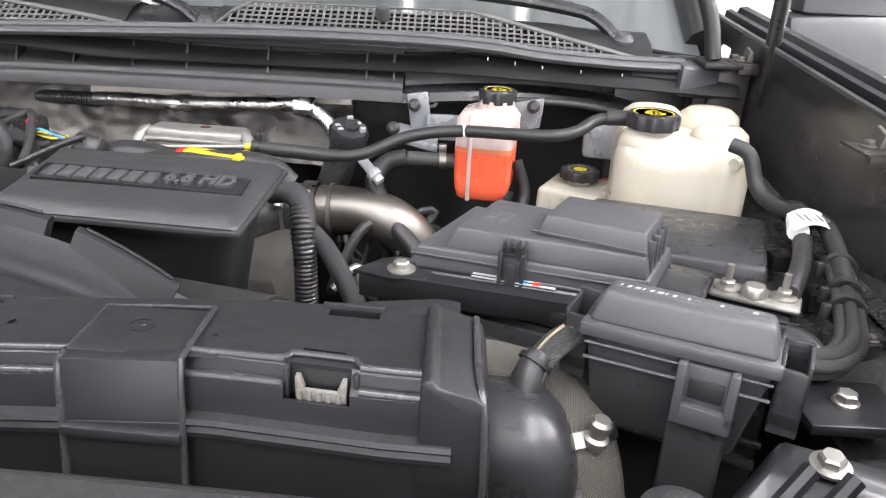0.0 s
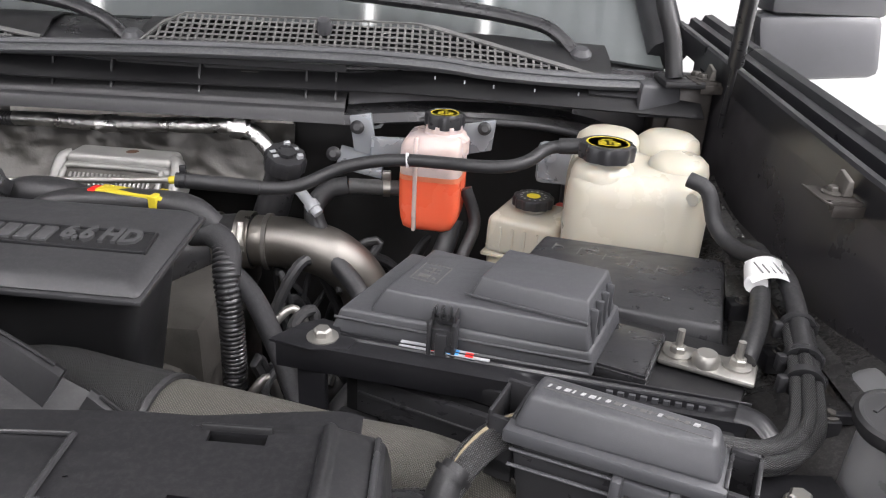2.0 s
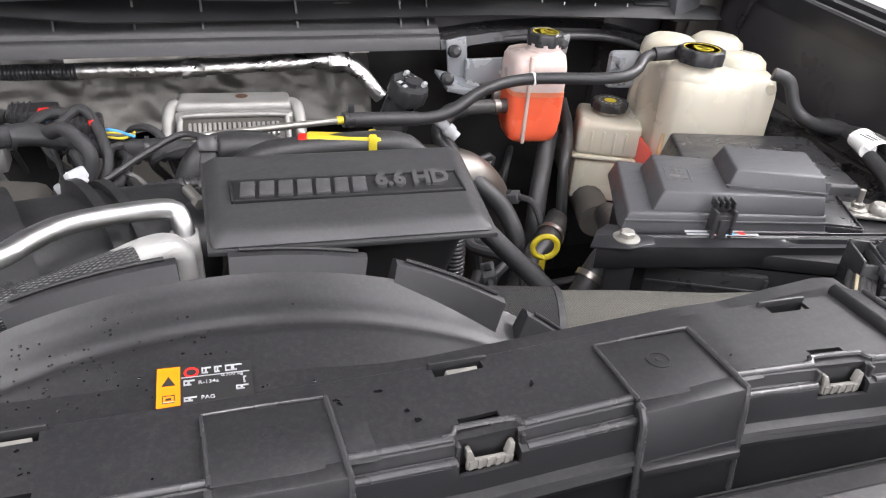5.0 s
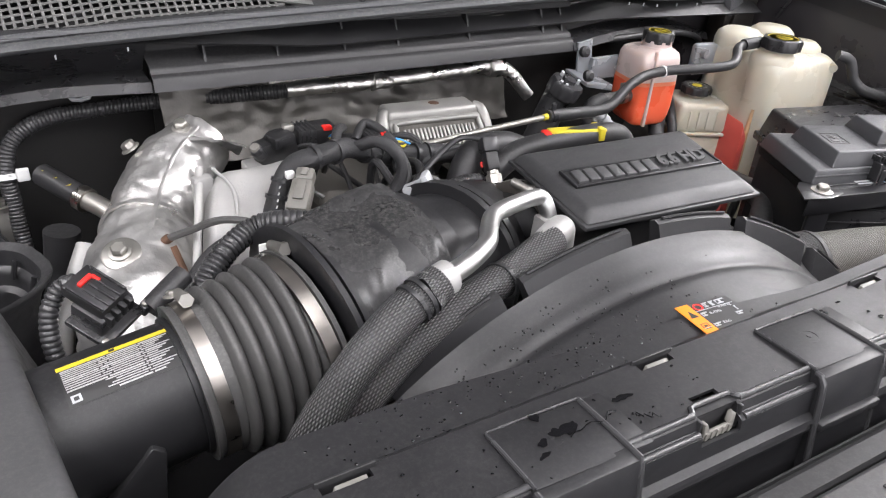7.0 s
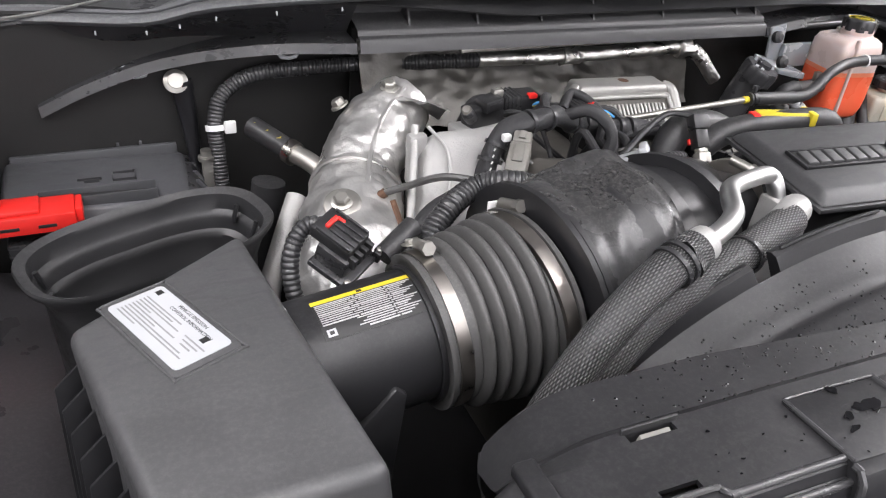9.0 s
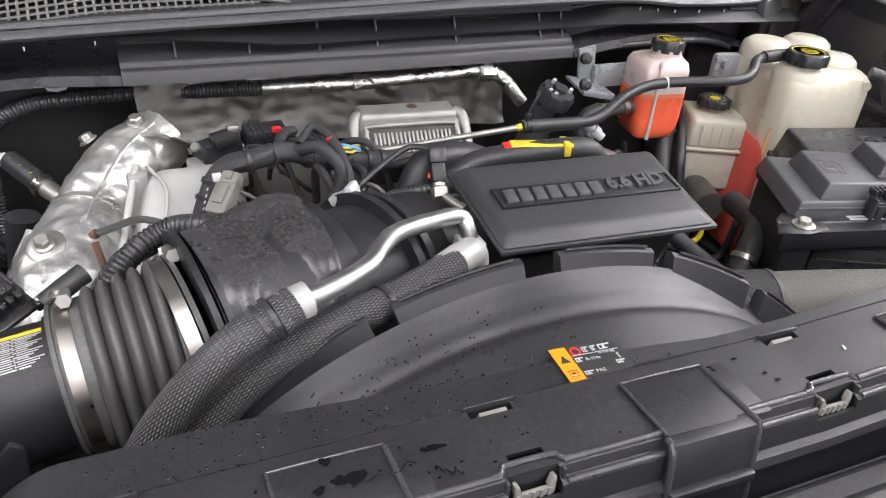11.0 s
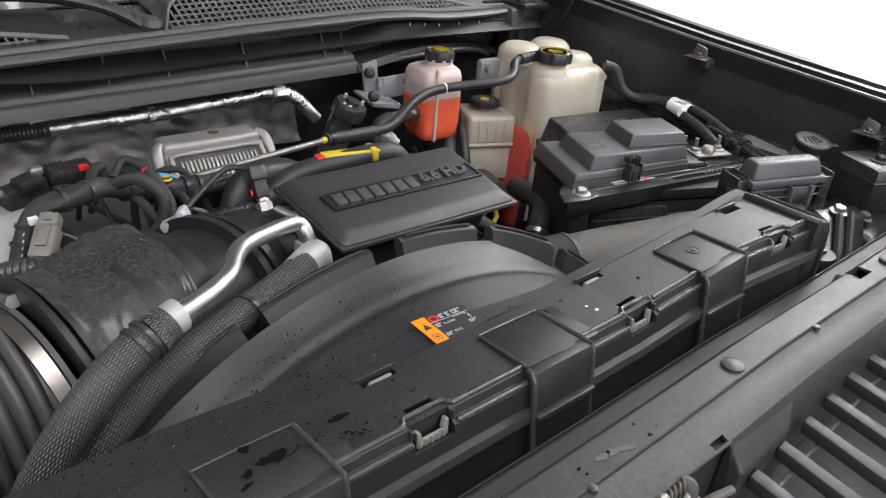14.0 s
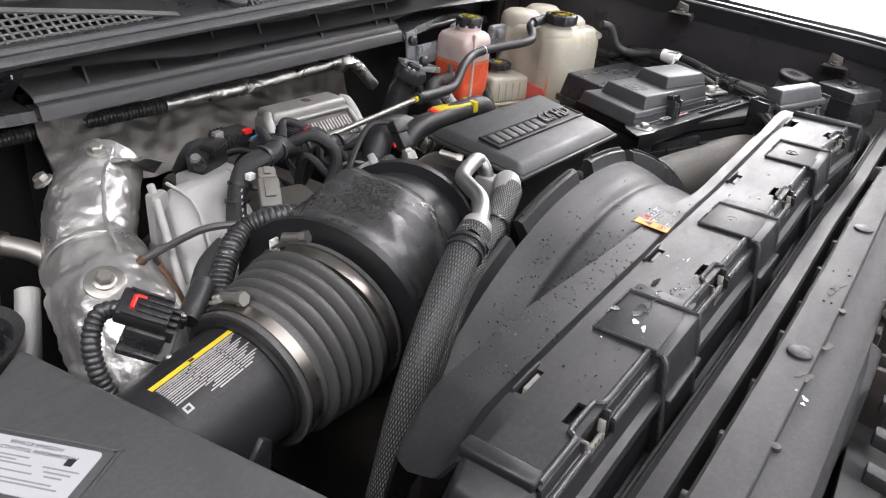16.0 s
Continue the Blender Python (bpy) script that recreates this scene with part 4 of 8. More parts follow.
part("body", hexa([B(u + (0.010 if u < 0.25 else -0.016), v + (0.006 if v < -0.13 else 0), 1.160) for u, v in FB], [B(u, v, 1.239) for u, v in FB], 0.005), SATIN, front_fuse)
fl = part("latch", merge(box(0.272, 0.279, -0.154, -0.141, 1.194, 1.238, 0.002, BAT), box(0.307, 0.314, -0.153, -0.139, 1.194, 1.238, 0.002, BAT), box(0.272, 0.314, -0.153, -0.141, 1.188, 1.205, 0.002, BAT), box(0.274, 0.312, -0.148, -0.140, 1.200, 1.236, 0.002, BAT)), GREYPL, front_fuse, "snap latch on the fuse box front")
part("slot", box(0.281, 0.305, -0.1495, -0.1475, 1.210, 1.226, 0.001, BAT), DARK, fl)
part("foot", box(0.270, 0.312, -0.146, -0.115, 0.98, 1.19, 0.006, BAT), SATIN, front_fuse)
for u0, u1 in ((0.184, 0.204), (0.335, 0.355)):
    part("cable_inlet", merge(box(u0, u0 + 0.003, -0.140, -0.100, 1.205, 1.250, 0.001, BAT), box(u1 - 0.003, u1, -0.140, -0.100, 1.205, 1.252, 0.001, BAT), box(u0, u1, -0.140, -0.136, 1.200, 1.246, 0.001, BAT), box(u0, u1, -0.104, -0.100, 1.200, 1.252, 0.001, BAT), box(u0, u1, -0.140, -0.100, 1.195, 1.212, 0.001, BAT)), SATIN, front_fuse)
for i in range(19):
    u = 0.2185 + 0.0054 * i
    part("moulded_mark", hexa([B(u, -0.1262 + 0.0003 * i, 1.2712), B(u + 0.0012 + 0.0012 * (i % 3), -0.1262 + 0.0003 * i, 1.2712), B(u + 0.0022 + 0.0012 * (i % 3), -0.1225 + 0.0003 * i, 1.2712), B(u + 0.001, -0.1225 + 0.0003 * i, 1.2712)], [B(u, -0.1262 + 0.0003 * i, 1.2723), B(u + 0.0012 + 0.0012 * (i % 3), -0.1262 + 0.0003 * i, 1.2723), B(u + 0.0022 + 0.0012 * (i % 3), -0.1225 + 0.0003 * i, 1.2723), B(u + 0.001, -0.1225 + 0.0003 * i, 1.2723)]), WORNW if i < 8 or i % 4 == 1 else TONGUE, front_fuse)
part("mark_frame", merge(box(0.216, 0.322, -0.1205, -0.1200, 1.2714, 1.2723, 0, BAT), box(0.216, 0.322, -0.1285, -0.1280, 1.2714, 1.2723, 0, BAT)), TONGUE, front_fuse)
for i, m in enumerate((SATIN, SATIN)):
    part("seam", tube([B(0.204, -0.149 - 0.001 * i, 1.232 - 0.012 * i), B(0.334, -0.141 - 0.001 * i, 1.232 - 0.012 * i)], 0.0014, 6, 0.2), GREYPL, front_fuse)


front_fuse.location += Vector((0.001, 0.004, 0.006))


def knob_cap(name, p, r, h, parent, disc, lobes=8, tilt=(0, 0, 1), text=True):
    m = aim(p, tilt)
    cap = part(name, lathe([(r * 0.8, 0), (r * 0.98, h * 0.1), (r, h * 0.75), (r * 0.96, h * 0.92), (r * 0.86, h, 1), (r * 0.8, h, 1), (r * 0.78, h * 0.95, 1), (0, h * 0.95)], m, 64, lobes, 0.045), SATIN, parent, "black ribbed screw cap", 30)
    if disc > 0.6:
        part("warning_print", lathe([(r * disc, h * 0.95), (r * disc, h * 0.965), (r * disc * 0.92, h * 0.966), (r * disc * 0.92, h * 0.951), (r * disc, h * 0.95)], m, 40), YELLOW, cap, "yellow printed warning ring")
        for i, (x, y, w, d) in enumerate(((-0.28, 0.36, 0.5, 0.05), (-0.40, 0.24, 0.22, 0.05), (0.12, 0.24, 0.28, 0.05), (-0.44, 0.02, 0.26, 0.10), (-0.10, 0.0, 0.07, 0.16), (0.06, 0.02, 0.30, 0.05), (0.10, 0.11, 0.24, 0.04), (-0.30, -0.16, 0.24, 0.06), (0.05, -0.18, 0.28, 0.07), (-0.22, -0.38, 0.4, 0.05))):
            part("warning_print", box(x * r, (x + w) * r, y * r, (y + d) * r, h * 0.951, h * 0.966, 0, m), YELLOW, cap)
    else:
        part("warning_print", lathe([(r * disc, h * 0.95), (r * disc, h * 0.97), (0, h * 0.97)], m, 32), YELLOW, cap, "yellow printed disc")
        for i in range(14):
            a = 2 * math.pi * i / 14
            part("letter_bar", box(-0.0015, 0.0015, r * 0.55, r * 0.66, h * 0.951, h * 0.964, 0, m @ pose(0, 0, 0, 0, 0, math.degrees(a))), LABELGREY, cap)
    return cap


# large milky surge tank
tank = thing("coolant_tank", "large milky white coolant surge tank with black cap", "tank", (0.32, 1.03, 0.92))
TA = -10


def T(x, y, z):
    return pose(0.334, 1.035, 0, 0, 0, TA) @ Vector((x, y, z))


def lobed(k, z):
    """Cross-section of the tank: a rounded square pinched between its moulded chambers."""
    ring_pts = []
    for i in range(96):
        a = 2 * math.pi * i / 96
        c, q = math.cos(a), math.sin(a)
        x, y = 0.091 * math.copysign(abs(c) ** 0.40, c), 0.096 * math.copysign(abs(q) ** 0.40, q)
        for px, py, depth, width in ((0.036, -0.096, 0.006, 0.010), (-0.091, -0.030, 0.008, 0.012), (-0.091, 0.045, 0.004, 0.010), (0.091, 0.0, 0.006, 0.012)):
            pinch = depth * math.exp(-((x - px) ** 2 + (y - py) ** 2) / width ** 2)
            x, y = x * (1 - pinch / 0.09), y * (1 - pinch / 0.09)
        ring_pts.append(T(x * k, y * k, z))
    return ring_pts


bm = bm_new()
rows = [[bm.verts.new(p) for p in lobed(k, z)] for k, z in ((0.97, 0.95), (0.985, 1.05), (1.0, 1.15), (1.0, 1.232), (0.985, 1.247), (0.94, 1.259), (0.86, 1.266), (0.70, 1.268))]
for p, q in zip(rows, rows[1:]):
    for i in range(96):
        bm.faces.new((p[i], p[(i + 1) % 96], q[(i + 1) % 96], q[i]))
bm.faces.new(rows[0][::-1])
bm.faces.new(rows[-1])
part("body", bm, MILKY, tank, smooth=60)
part("stained_seam", tube([T(-0.086, -0.070, 0.99), T(-0.086, -0.073, 1.10), T(-0.0845, -0.074, 1.175)], [0.009, 0.0075, 0.003], 12, 0.01), TEASTAIN, tank, "tea-coloured stain in the corner seam", 60)
for x, y, r, zz in ((-0.038, 0.055, 0.046, 1.263), (0.042, 0.055, 0.044, 1.266), (0.05, -0.015, 0.040, 1.256)):
    part("shoulder", lathe([(r, -0.05), (r, 0.006), (r * 0.93, 0.018), (r * 0.7, 0.026), (0, 0.029)], aim(T(x, y, zz), (0, 0, 1)), 28), MILKY, tank, smooth=60)
part("neck", lathe([(0.041, -0.03), (0.041, 0.014), (0.037, 0.024), (0.030, 0.031), (0.030, 0.036), (0, 0.036)], aim(T(-0.046, -0.049, 1.246), (0, 0, 1)), 28), MILKY, tank)
knob_cap("cap", T(-0.046, -0.058, 1.281), 0.0345, 0.023, tank, 0.78, 9)
part("lower_chamber", hexa([T(-0.106, -0.085, 0.93), T(-0.085, -0.085, 0.93), T(-0.085, 0.09, 0.93), T(-0.106, 0.09, 0.93)], [T(-0.101, -0.080, 1.150), T(-0.085, -0.080, 1.120), T(-0.085, 0.09, 1.165), T(-0.101, 0.09, 1.165)], 0.006), REDTANK, tank, "dark red coolant showing through the lower side")
part("mount_ear", merge(box(-0.135, -0.08, 0.055, 0.075, 1.20, 1.262, 0.009, pose(0.334, 1.035, 0, 0, 0, TA)), lathe([(0.009, 0), (0.009, 0.01), (0, 0.012)], aim(T(-0.118, 0.055, 1.245), (0, -1, 0)), 14)), CLEARISH, tank, "translucent mounting ear")
part("spigot", tube([T(0.08, -0.06, 1.254), T(0.06, -0.095, 1.252)], 0.008, 12), MILKY, tank)

# orange coolant bottle
ob = thing("expansion_bottle", "translucent bottle half full of bright orange coolant", "bottle", (0.062, 1.10, 1.15))
OX = pose(0.064, 1.098, -0.006, 0, 0, -10)
part("upper_shell", loft([(0, -0.002, 0.0428, 0.0438, 1.205), (0, -0.002, 0.0430, 0.0440, 1.25), (0, -0.002, 0.0420, 0.0430, 1.268), (0.002, -0.001, 0.0385, 0.039, 1.277), (0.006, 0, 0.030, 0.031, 1.2815)], OX, 48, 0.33), PINK, ob, "empty pinkish upper half", 60)
part("shoulder", lathe([(0.036, -0.02), (0.036, 0.0), (0.026, 0.010), (0.026, 0.02), (0, 0.02)], aim(OX @ Vector((0.012, 0.0, 1.274)), (0, 0, 1)), 28), PINK, ob)
part("coolant", loft([(-0.002, -0.008, 0.030, 0.030, 1.147), (-0.001, -0.006, 0.037, 0.036, 1.151), (0, -0.003, 0.0415, 0.0415, 1.164), (0, -0.002, 0.0432, 0.0442, 1.182), (0, -0.002, 0.0436, 0.0446, 1.222), (0, -0.002, 0.042, 0.043, 1.2225)], OX, 48, 0.33), ORANGE, ob, "orange coolant filling the lower half", 60)
part("liquid_line", loft([(0, -0.002, 0.0434, 0.0444, 1.2222), (0, -0.002, 0.0434, 0.0444, 1.229), (0, -0.002, 0.042, 0.043, 1.2295)], OX, 48, 0.33), STAINED, ob, "paler coolant stain above the liquid", 60)
part("seam_strap", box(-0.021, -0.015, -0.0495, -0.040, 1.148, 1.284, 0.002, OX), PINK, ob, "pale moulded strap")
knob_cap("cap", OX @ Vector((0.012, 0, 1.288)), 0.027, 0.022, ob, 0.72, 8)
brk = part("mount_plate", merge(hexa([(-0.055, 1.150, 1.225), (-0.02, 1.15, 1.215), (-0.02, 1.156, 1.215), (-0.055, 1.156, 1.225)], [(-0.062, 1.15, 1.278), (-0.03, 1.15, 1.284), (-0.03, 1.156, 1.284), (-0.062, 1.156, 1.278)], 0.002), hexa([(0.10, 1.15, 1.225), (0.148, 1.15, 1.235), (0.148, 1.156, 1.235), (0.10, 1.156, 1.225)], [(0.10, 1.15, 1.272), (0.152, 1.15, 1.282), (0.152, 1.156, 1.282), (0.10, 1.156, 1.272)], 0.002), hexa([(-0.03, 1.14, 1.21), (0.11, 1.14, 1.21), (0.11, 1.15, 1.21), (-0.03, 1.15, 1.21)], [(-0.03, 1.14, 1.25), (0.11, 1.14, 1.25), (0.11, 1.15, 1.25), (-0.03, 1.15, 1.25)], 0.002),
                                hexa([(-0.075, 1.10, 1.215), (-0.01, 1.10, 1.200), (-0.01, 1.16, 1.205), (-0.075, 1.16, 1.225)], [(-0.075, 1.10, 1.222), (-0.01, 1.10, 1.212), (-0.01, 1.16, 1.217), (-0.075, 1.16, 1.232)], 0.002)), CLEARISH, ob, "translucent mounting wings")
for p in ((-0.05, 1.148, 1.262), (-0.078, 1.10, 1.236), (0.135, 1.15, 1.268)):
    part("grommet", lathe([(0.010, 0), (0.010, 0.008), (0.005, 0.012), (0, 0.012)], aim(p, (0, -1, 0.3)), 14), RUBBER, brk)
part("outlet", tube([(-0.055, 1.075, 1.198), (0.02, 1.085, 1.194)], 0.011, 12), GREYRUB, ob)
part("hose_clip", merge(ring((-0.002, 1.082, 1.195), (1, 0.1, 0), 0.0115, 0.010, 0.0012), box(-0.008, 0.004, 1.078, 1.086, 1.206, 1.22, 0.001)), STEEL, ob)

# brake fluid reservoir
res = thing("brake_fluid_reservoir", "small cream brake fluid reservoir with black cap", "reservoir", (0.195, 1.085, 1.0))
SM = pose(0.197, 1.085, 0, 0, 0, -26)
part("upper", box(-0.042, 0.062, -0.046, 0.055, 1.112, 1.168, 0.009, SM, 0.002, 3), MILKY, res, smooth=60)
part("seam", box(-0.045, 0.065, -0.049, 0.058, 1.107, 1.113, 0.002, SM), MILKY, res)
part("lower", box(-0.040, 0.058, -0.042, 0.05, 1.03, 1.109, 0.008, SM), MILKY, res, "grey-cream lower half")
part("neck", lathe([(0.018, 0), (0.018, 0.02), (0, 0.02)], aim(SM @ Vector((0.008, 0.01, 1.162)), (0, 0, 1)), 20), MILKY, res)
knob_cap("cap", SM @ Vector((0.008, 0.01, 1.174)), 0.029, 0.016, res, 0.34, 12)
for i in range(4):
    part("moulded_rib", box(-0.02 + 0.018 * i, -0.016 + 0.018 * i, -0.0475, -0.044, 1.118, 1.155, 0.001, SM), MILKY, res)
part("master_cylinder", tube([(0.15, 0.98, 1.03), (0.25, 1.28, 1.03)], 0.028, 14), IRON, res)

# hoses and looms on this side
vent = thing("vent_hose", "black rubber vent hose crossing to the coolant tank", "hose", (0.0, 1.0, 1.22))
part("hose", tube([(-0.262, 0.981, 1.230), (-0.158, 0.990, 1.221), (-0.11, 1.0, 1.223), (-0.05, 1.02, 1.245), (0.022, 1.029, 1.254), (0.134, 0.99, 1.263), (0.18, 1.0, 1.268), (0.214, 1.025, 1.281), (0.262, 1.02, 1.287)], 0.0085, 14), RUBBER, vent)
part("end_sleeve", tube([(-0.262, 0.981, 1.230), (-0.158, 0.990, 1.221)], 0.0098, 14), RUBBER, vent)
part("elbow_sleeve", tube([(0.225, 1.025, 1.284), (0.266, 1.02, 1.287)], 0.0105, 14), RUBBER, vent)
solid("cable_tie", ring((0.028, 1.029, 1.254), (1, 0.05, 0.05), 0.0088, 0.004, 0.0012), WHITE, "white cable tie round the vent hose", "cable tie")
solid("overflow_hose", tube([(0.366, 0.925, 1.280), (0.385, 0.91, 1.272), (0.396, 0.893, 1.235), (0.41, 0.86, 1.222), (0.428, 0.79, 1.232), (0.418, 0.726, 1.228), (0.402, 0.665, 1.215), (0.392, 0.63, 1.207)], 0.0095, 14), RUBBER, "thick black rubber hose beside the wing", "hose")
loom = thing("cable_loom", "braided black cable loom looping into the fuse box", "cable", (0.37, 0.55, 1.15))
for i, (dx, dz) in enumerate(((-0.009, 0.003), (0.0, 0.008), (0.009, 0.003), (0.005, -0.006), (-0.005, -0.006))):
    part("cable", tube([(0.412 + dx, 0.70, 1.214 + dz), (0.397 + dx, 0.65, 1.208 + dz), (0.382 + dx, 0.606, 1.203 + dz), (0.360 + dx * 0.9, 0.557 - dx * 0.4, 1.199 + dz), (0.326 + dx * 0.4, 0.527 - dx * 0.9, 1.201 + dz), (0.288, 0.513 - dx, 1.212 + dz), (0.265, 0.512 - dx, 1.218 + dz)], 0.0056, 10), LOOM, loom)
for (px, py, pz), d in (((0.386, 0.62, 1.205), (0.35, 1, 0.1)), ((0.396, 0.648, 1.209), (0.35, 1, 0.1)), ((0.411, 0.695, 1.215), (0.3, 1, 0.1))):
    part("clip", merge(ring((px, py, pz), d, 0.0148, 0.008, 0.0018), box(px - 0.023, px - 0.015, py - 0.004, py + 0.004, pz - 0.010, pz + 0.006, 0.0015), box(px + 0.013, px + 0.019, py - 0.004, py + 0.004, pz - 0.006, pz + 0.006, 0.0015)), SATIN, loom)
poscable = thing("battery_cable", "black battery cable with a white label sleeve", "cable", (0.38, 0.75, 1.19))
part("cable", tube([(0.345, 0.648, 1.205), (0.375, 0.70, 1.215), (0.40, 0.76, 1.222), (0.43, 0.84, 1.225), (0.44, 0.92, 1.20)], 0.010, 12), RUBBER, poscable)
sleeve = part("label_sleeve", tube([(0.390, 0.752, 1.231), (0.401, 0.784, 1.234)], 0.0115, 14), WHITE, poscable, "white printed label sleeve")
part("label_flag", thick(grid_surface(lambda a, b: (0.382 + 0.048 * a + 0.008 * b, 0.744 + 0.044 * b, 1.2435 + 0.003 * b - 0.010 * (2 * a - 0.9) ** 2), 12, 4), 0.0008), WHITE, sleeve, "folded white paper flag")
for i in range(5):
    part("line_of_print", box(0.394 + 0.0065 * i, 0.3947 + 0.0065 * i, 0.752, 0.776 - 0.005 * (i % 3), 1.2438, 1.2450 + 0.0004 * (i % 2)), WORN, sleeve)
w = thing("washer_filler", "white washer fluid filler neck with a black cap", "cap", (0.41, 0.54, 1.1))
part("neck", tube([(0.435, 0.565, 1.05), (0.408, 0.53, 1.16), (0.396, 0.514, 1.244)], [0.030, 0.025, 0.0225], 24), WASHER, w, "milky grey filler neck")
part("tank_shoulder", hexa([(0.435, 0.555, 1.05), (0.472, 0.555, 1.05), (0.472, 0.665, 1.05), (0.438, 0.665, 1.05)], [(0.440, 0.560, 1.190), (0.470, 0.560, 1.200), (0.470, 0.655, 1.210), (0.442, 0.655, 1.200)], 0.012, 3), WASHER, w, "milky grey shoulder of the washer tank")
wc = part("cap", lathe([(0.030, 0), (0.033, 0.006), (0.033, 0.014), (0.030, 0.0165), (0.027, 0.0165), (0.026, 0.0155), (0, 0.0155)], aim((0.395, 0.512, 1.240), (-0.10, -0.12, 1)) @ Matrix.Scale(0.9, 4), 32), DARK, w, "black snap cap with a raised symbol")
for i, a in enumerate((-40, -10, 20, 50)):
    part("symbol_bar", box(-0.016 + 0.008 * i, -0.013 + 0.008 * i, -0.012, 0.012, 0.0150, 0.0172, 0, aim((0.395, 0.512, 1.240), (-0.10, -0.12, 1)) @ Matrix.Scale(0.9, 4) @ pose(0, 0, 0, 0, 0, a * 0.4)), DARK, wc)
part("tab", box(0.030, 0.052, -0.006, 0.006, 0.004, 0.008, 0.002, aim((0.395, 0.512, 1.240), (-0.10, -0.12, 1)) @ Matrix.Scale(0.9, 4)), SATIN, wc)

# ---- engine ----
block = thing("engine_block", "dark oily engine block and castings between the covers", "engine", (-0.45, 0.95, 0.72))
part("block", box(-0.66, -0.22, 0.66, 1.22, 0.72, 1.05, 0.03), IRON, block)
part("rocker_cover", box(-0.62, -0.46, 0.86, 1.20, 1.05, 1.14, 0.02), IRON, block)
part("rocker_cover", box(-0.34, -0.20, 0.84, 1.16, 1.0, 1.10, 0.02), IRON, block)
part("front_casting", box(-0.55, -0.30, 0.62, 0.70, 0.75, 1.06, 0.02), IRON, block)

# engine cover box with the raised lettering
cover = thing("engine_cover", "black moulded intake cover with raised lettering", "engine cover", (-0.32, 0.74, 1.06))
low = [(-0.454, 0.678, 1.238), (-0.187, 0.656, 1.236), (-0.172, 0.806, 1.256), (-0.448, 0.832, 1.254)]
high = [(-0.440, 0.693, 1.251), (-0.202, 0.673, 1.249), (-0.187, 0.796, 1.267), (-0.435, 0.819, 1.266)]
part("lid", hexa(low, high, 0.006, 3), COVERPL, cover)
part("rim", hexa([(x, y, z - 0.005) for x, y, z in low], low, 0.001), COVERPL, cover)
# darker than the lid: the overhang's shadow is put into the colour
part("body", hexa([(-0.42, 0.73, 1.06), (-0.235, 0.72, 1.06), (-0.23, 0.80, 1.06), (-0.42, 0.82, 1.06)], [(-0.440, 0.692, 1.234), (-0.205, 0.677, 1.232), (-0.192, 0.798, 1.252), (-0.442, 0.822, 1.250)], 0.02, 3), DARK, cover)
ex = Vector((0.246, -0.020, -0.002)).normalized()
ey = Vector((0.004, 0.140, 0.0215)).normalized()
ez = ex.cross(ey)
LIDM = Matrix((ex, ey, ez)).transposed().to_4x4()
LIDM.translation = Vector((-0.424, 0.733, 1.2577))
# recess floor coloured darker than the lid to paint in its shade
part("lettering_floor", box(-0.001, 0.223, -0.001, 0.030, -0.002, 0.0003, 0, LIDM), DARK, cover)
plate = part("lettering_plate", merge(box(0, 0.222, -0.003, 0.0, -0.002, 0.0022, 0.001, LIDM), box(0, 0.222, 0.029, 0.032, -0.002, 0.0022, 0.001, LIDM), box(-0.003, 0.0, -0.003, 0.032, -0.002, 0.0022, 0.001, LIDM), box(0.222, 0.225, -0.003, 0.032, -0.002, 0.0022, 0.001, LIDM)), BLACK, cover, "raised frame round the lettering")
for i in range(7):
    part("raised_letter_bar", hexa([LIDM @ Vector(p) for p in ((0.005 + 0.0178 * i, 0.003, -0.001), (0.0195 + 0.0178 * i, 0.003, -0.001), (0.0225 + 0.0178 * i, 0.027, -0.001), (0.008 + 0.0178 * i, 0.027, -0.001))], [LIDM @ Vector(p) for p in ((0.0055 + 0.0178 * i, 0.0035, 0.0032), (0.019 + 0.0178 * i, 0.0035, 0.0032), (0.022 + 0.0178 * i, 0.0265, 0.0032), (0.0085 + 0.0178 * i, 0.0265, 0.0032))], 0.0008), AIRBOX, plate)
part("lettering", words("6.6 HD", 0.0275, LIDM @ Matrix.Translation((0.1355, 0.0035, 0.001)) @ Matrix.Diagonal((0.93, 1.12, 1, 1)), 0.0025, 0.0012, 0.15), AIRBOX, plate, "raised characters 6.6 HD")
part("throat", tube([(-0.31, 0.96, 1.12), (-0.262, 1.035, 1.116)], 0.042, 24), SATIN, cover)

# steel charge-air elbow
elbow = thing("charge_pipe", "brushed stainless steel charge air elbow", "pipe", (-0.05, 0.98, 0.9))
part("pipe", tube([(-0.180, 1.045, 1.122), (-0.122, 1.033, 1.124), (-0.069, 1.021, 1.114), (-0.029, 1.021, 1.070), (-0.014, 1.024, 1.0), (-0.010, 1.03, 0.90)], 0.0358, 32, 0.006), PIPESTEEL, elbow)
part("collar", tube([(-0.27, 1.04, 1.116), (-0.188, 1.045, 1.122)], 0.038, 28), RUBBER, elbow)
clamp_band("clamp", (-0.194, 1.045, 1.122), (1, -0.05, 0.02), 0.039, 0.020, elbow, (0, -0.8, 0.6))
part("bead", ring((-0.162, 1.041, 1.1225), (1, -0.05, 0.02), 0.0358, 0.006, 0.004), IRON, elbow)

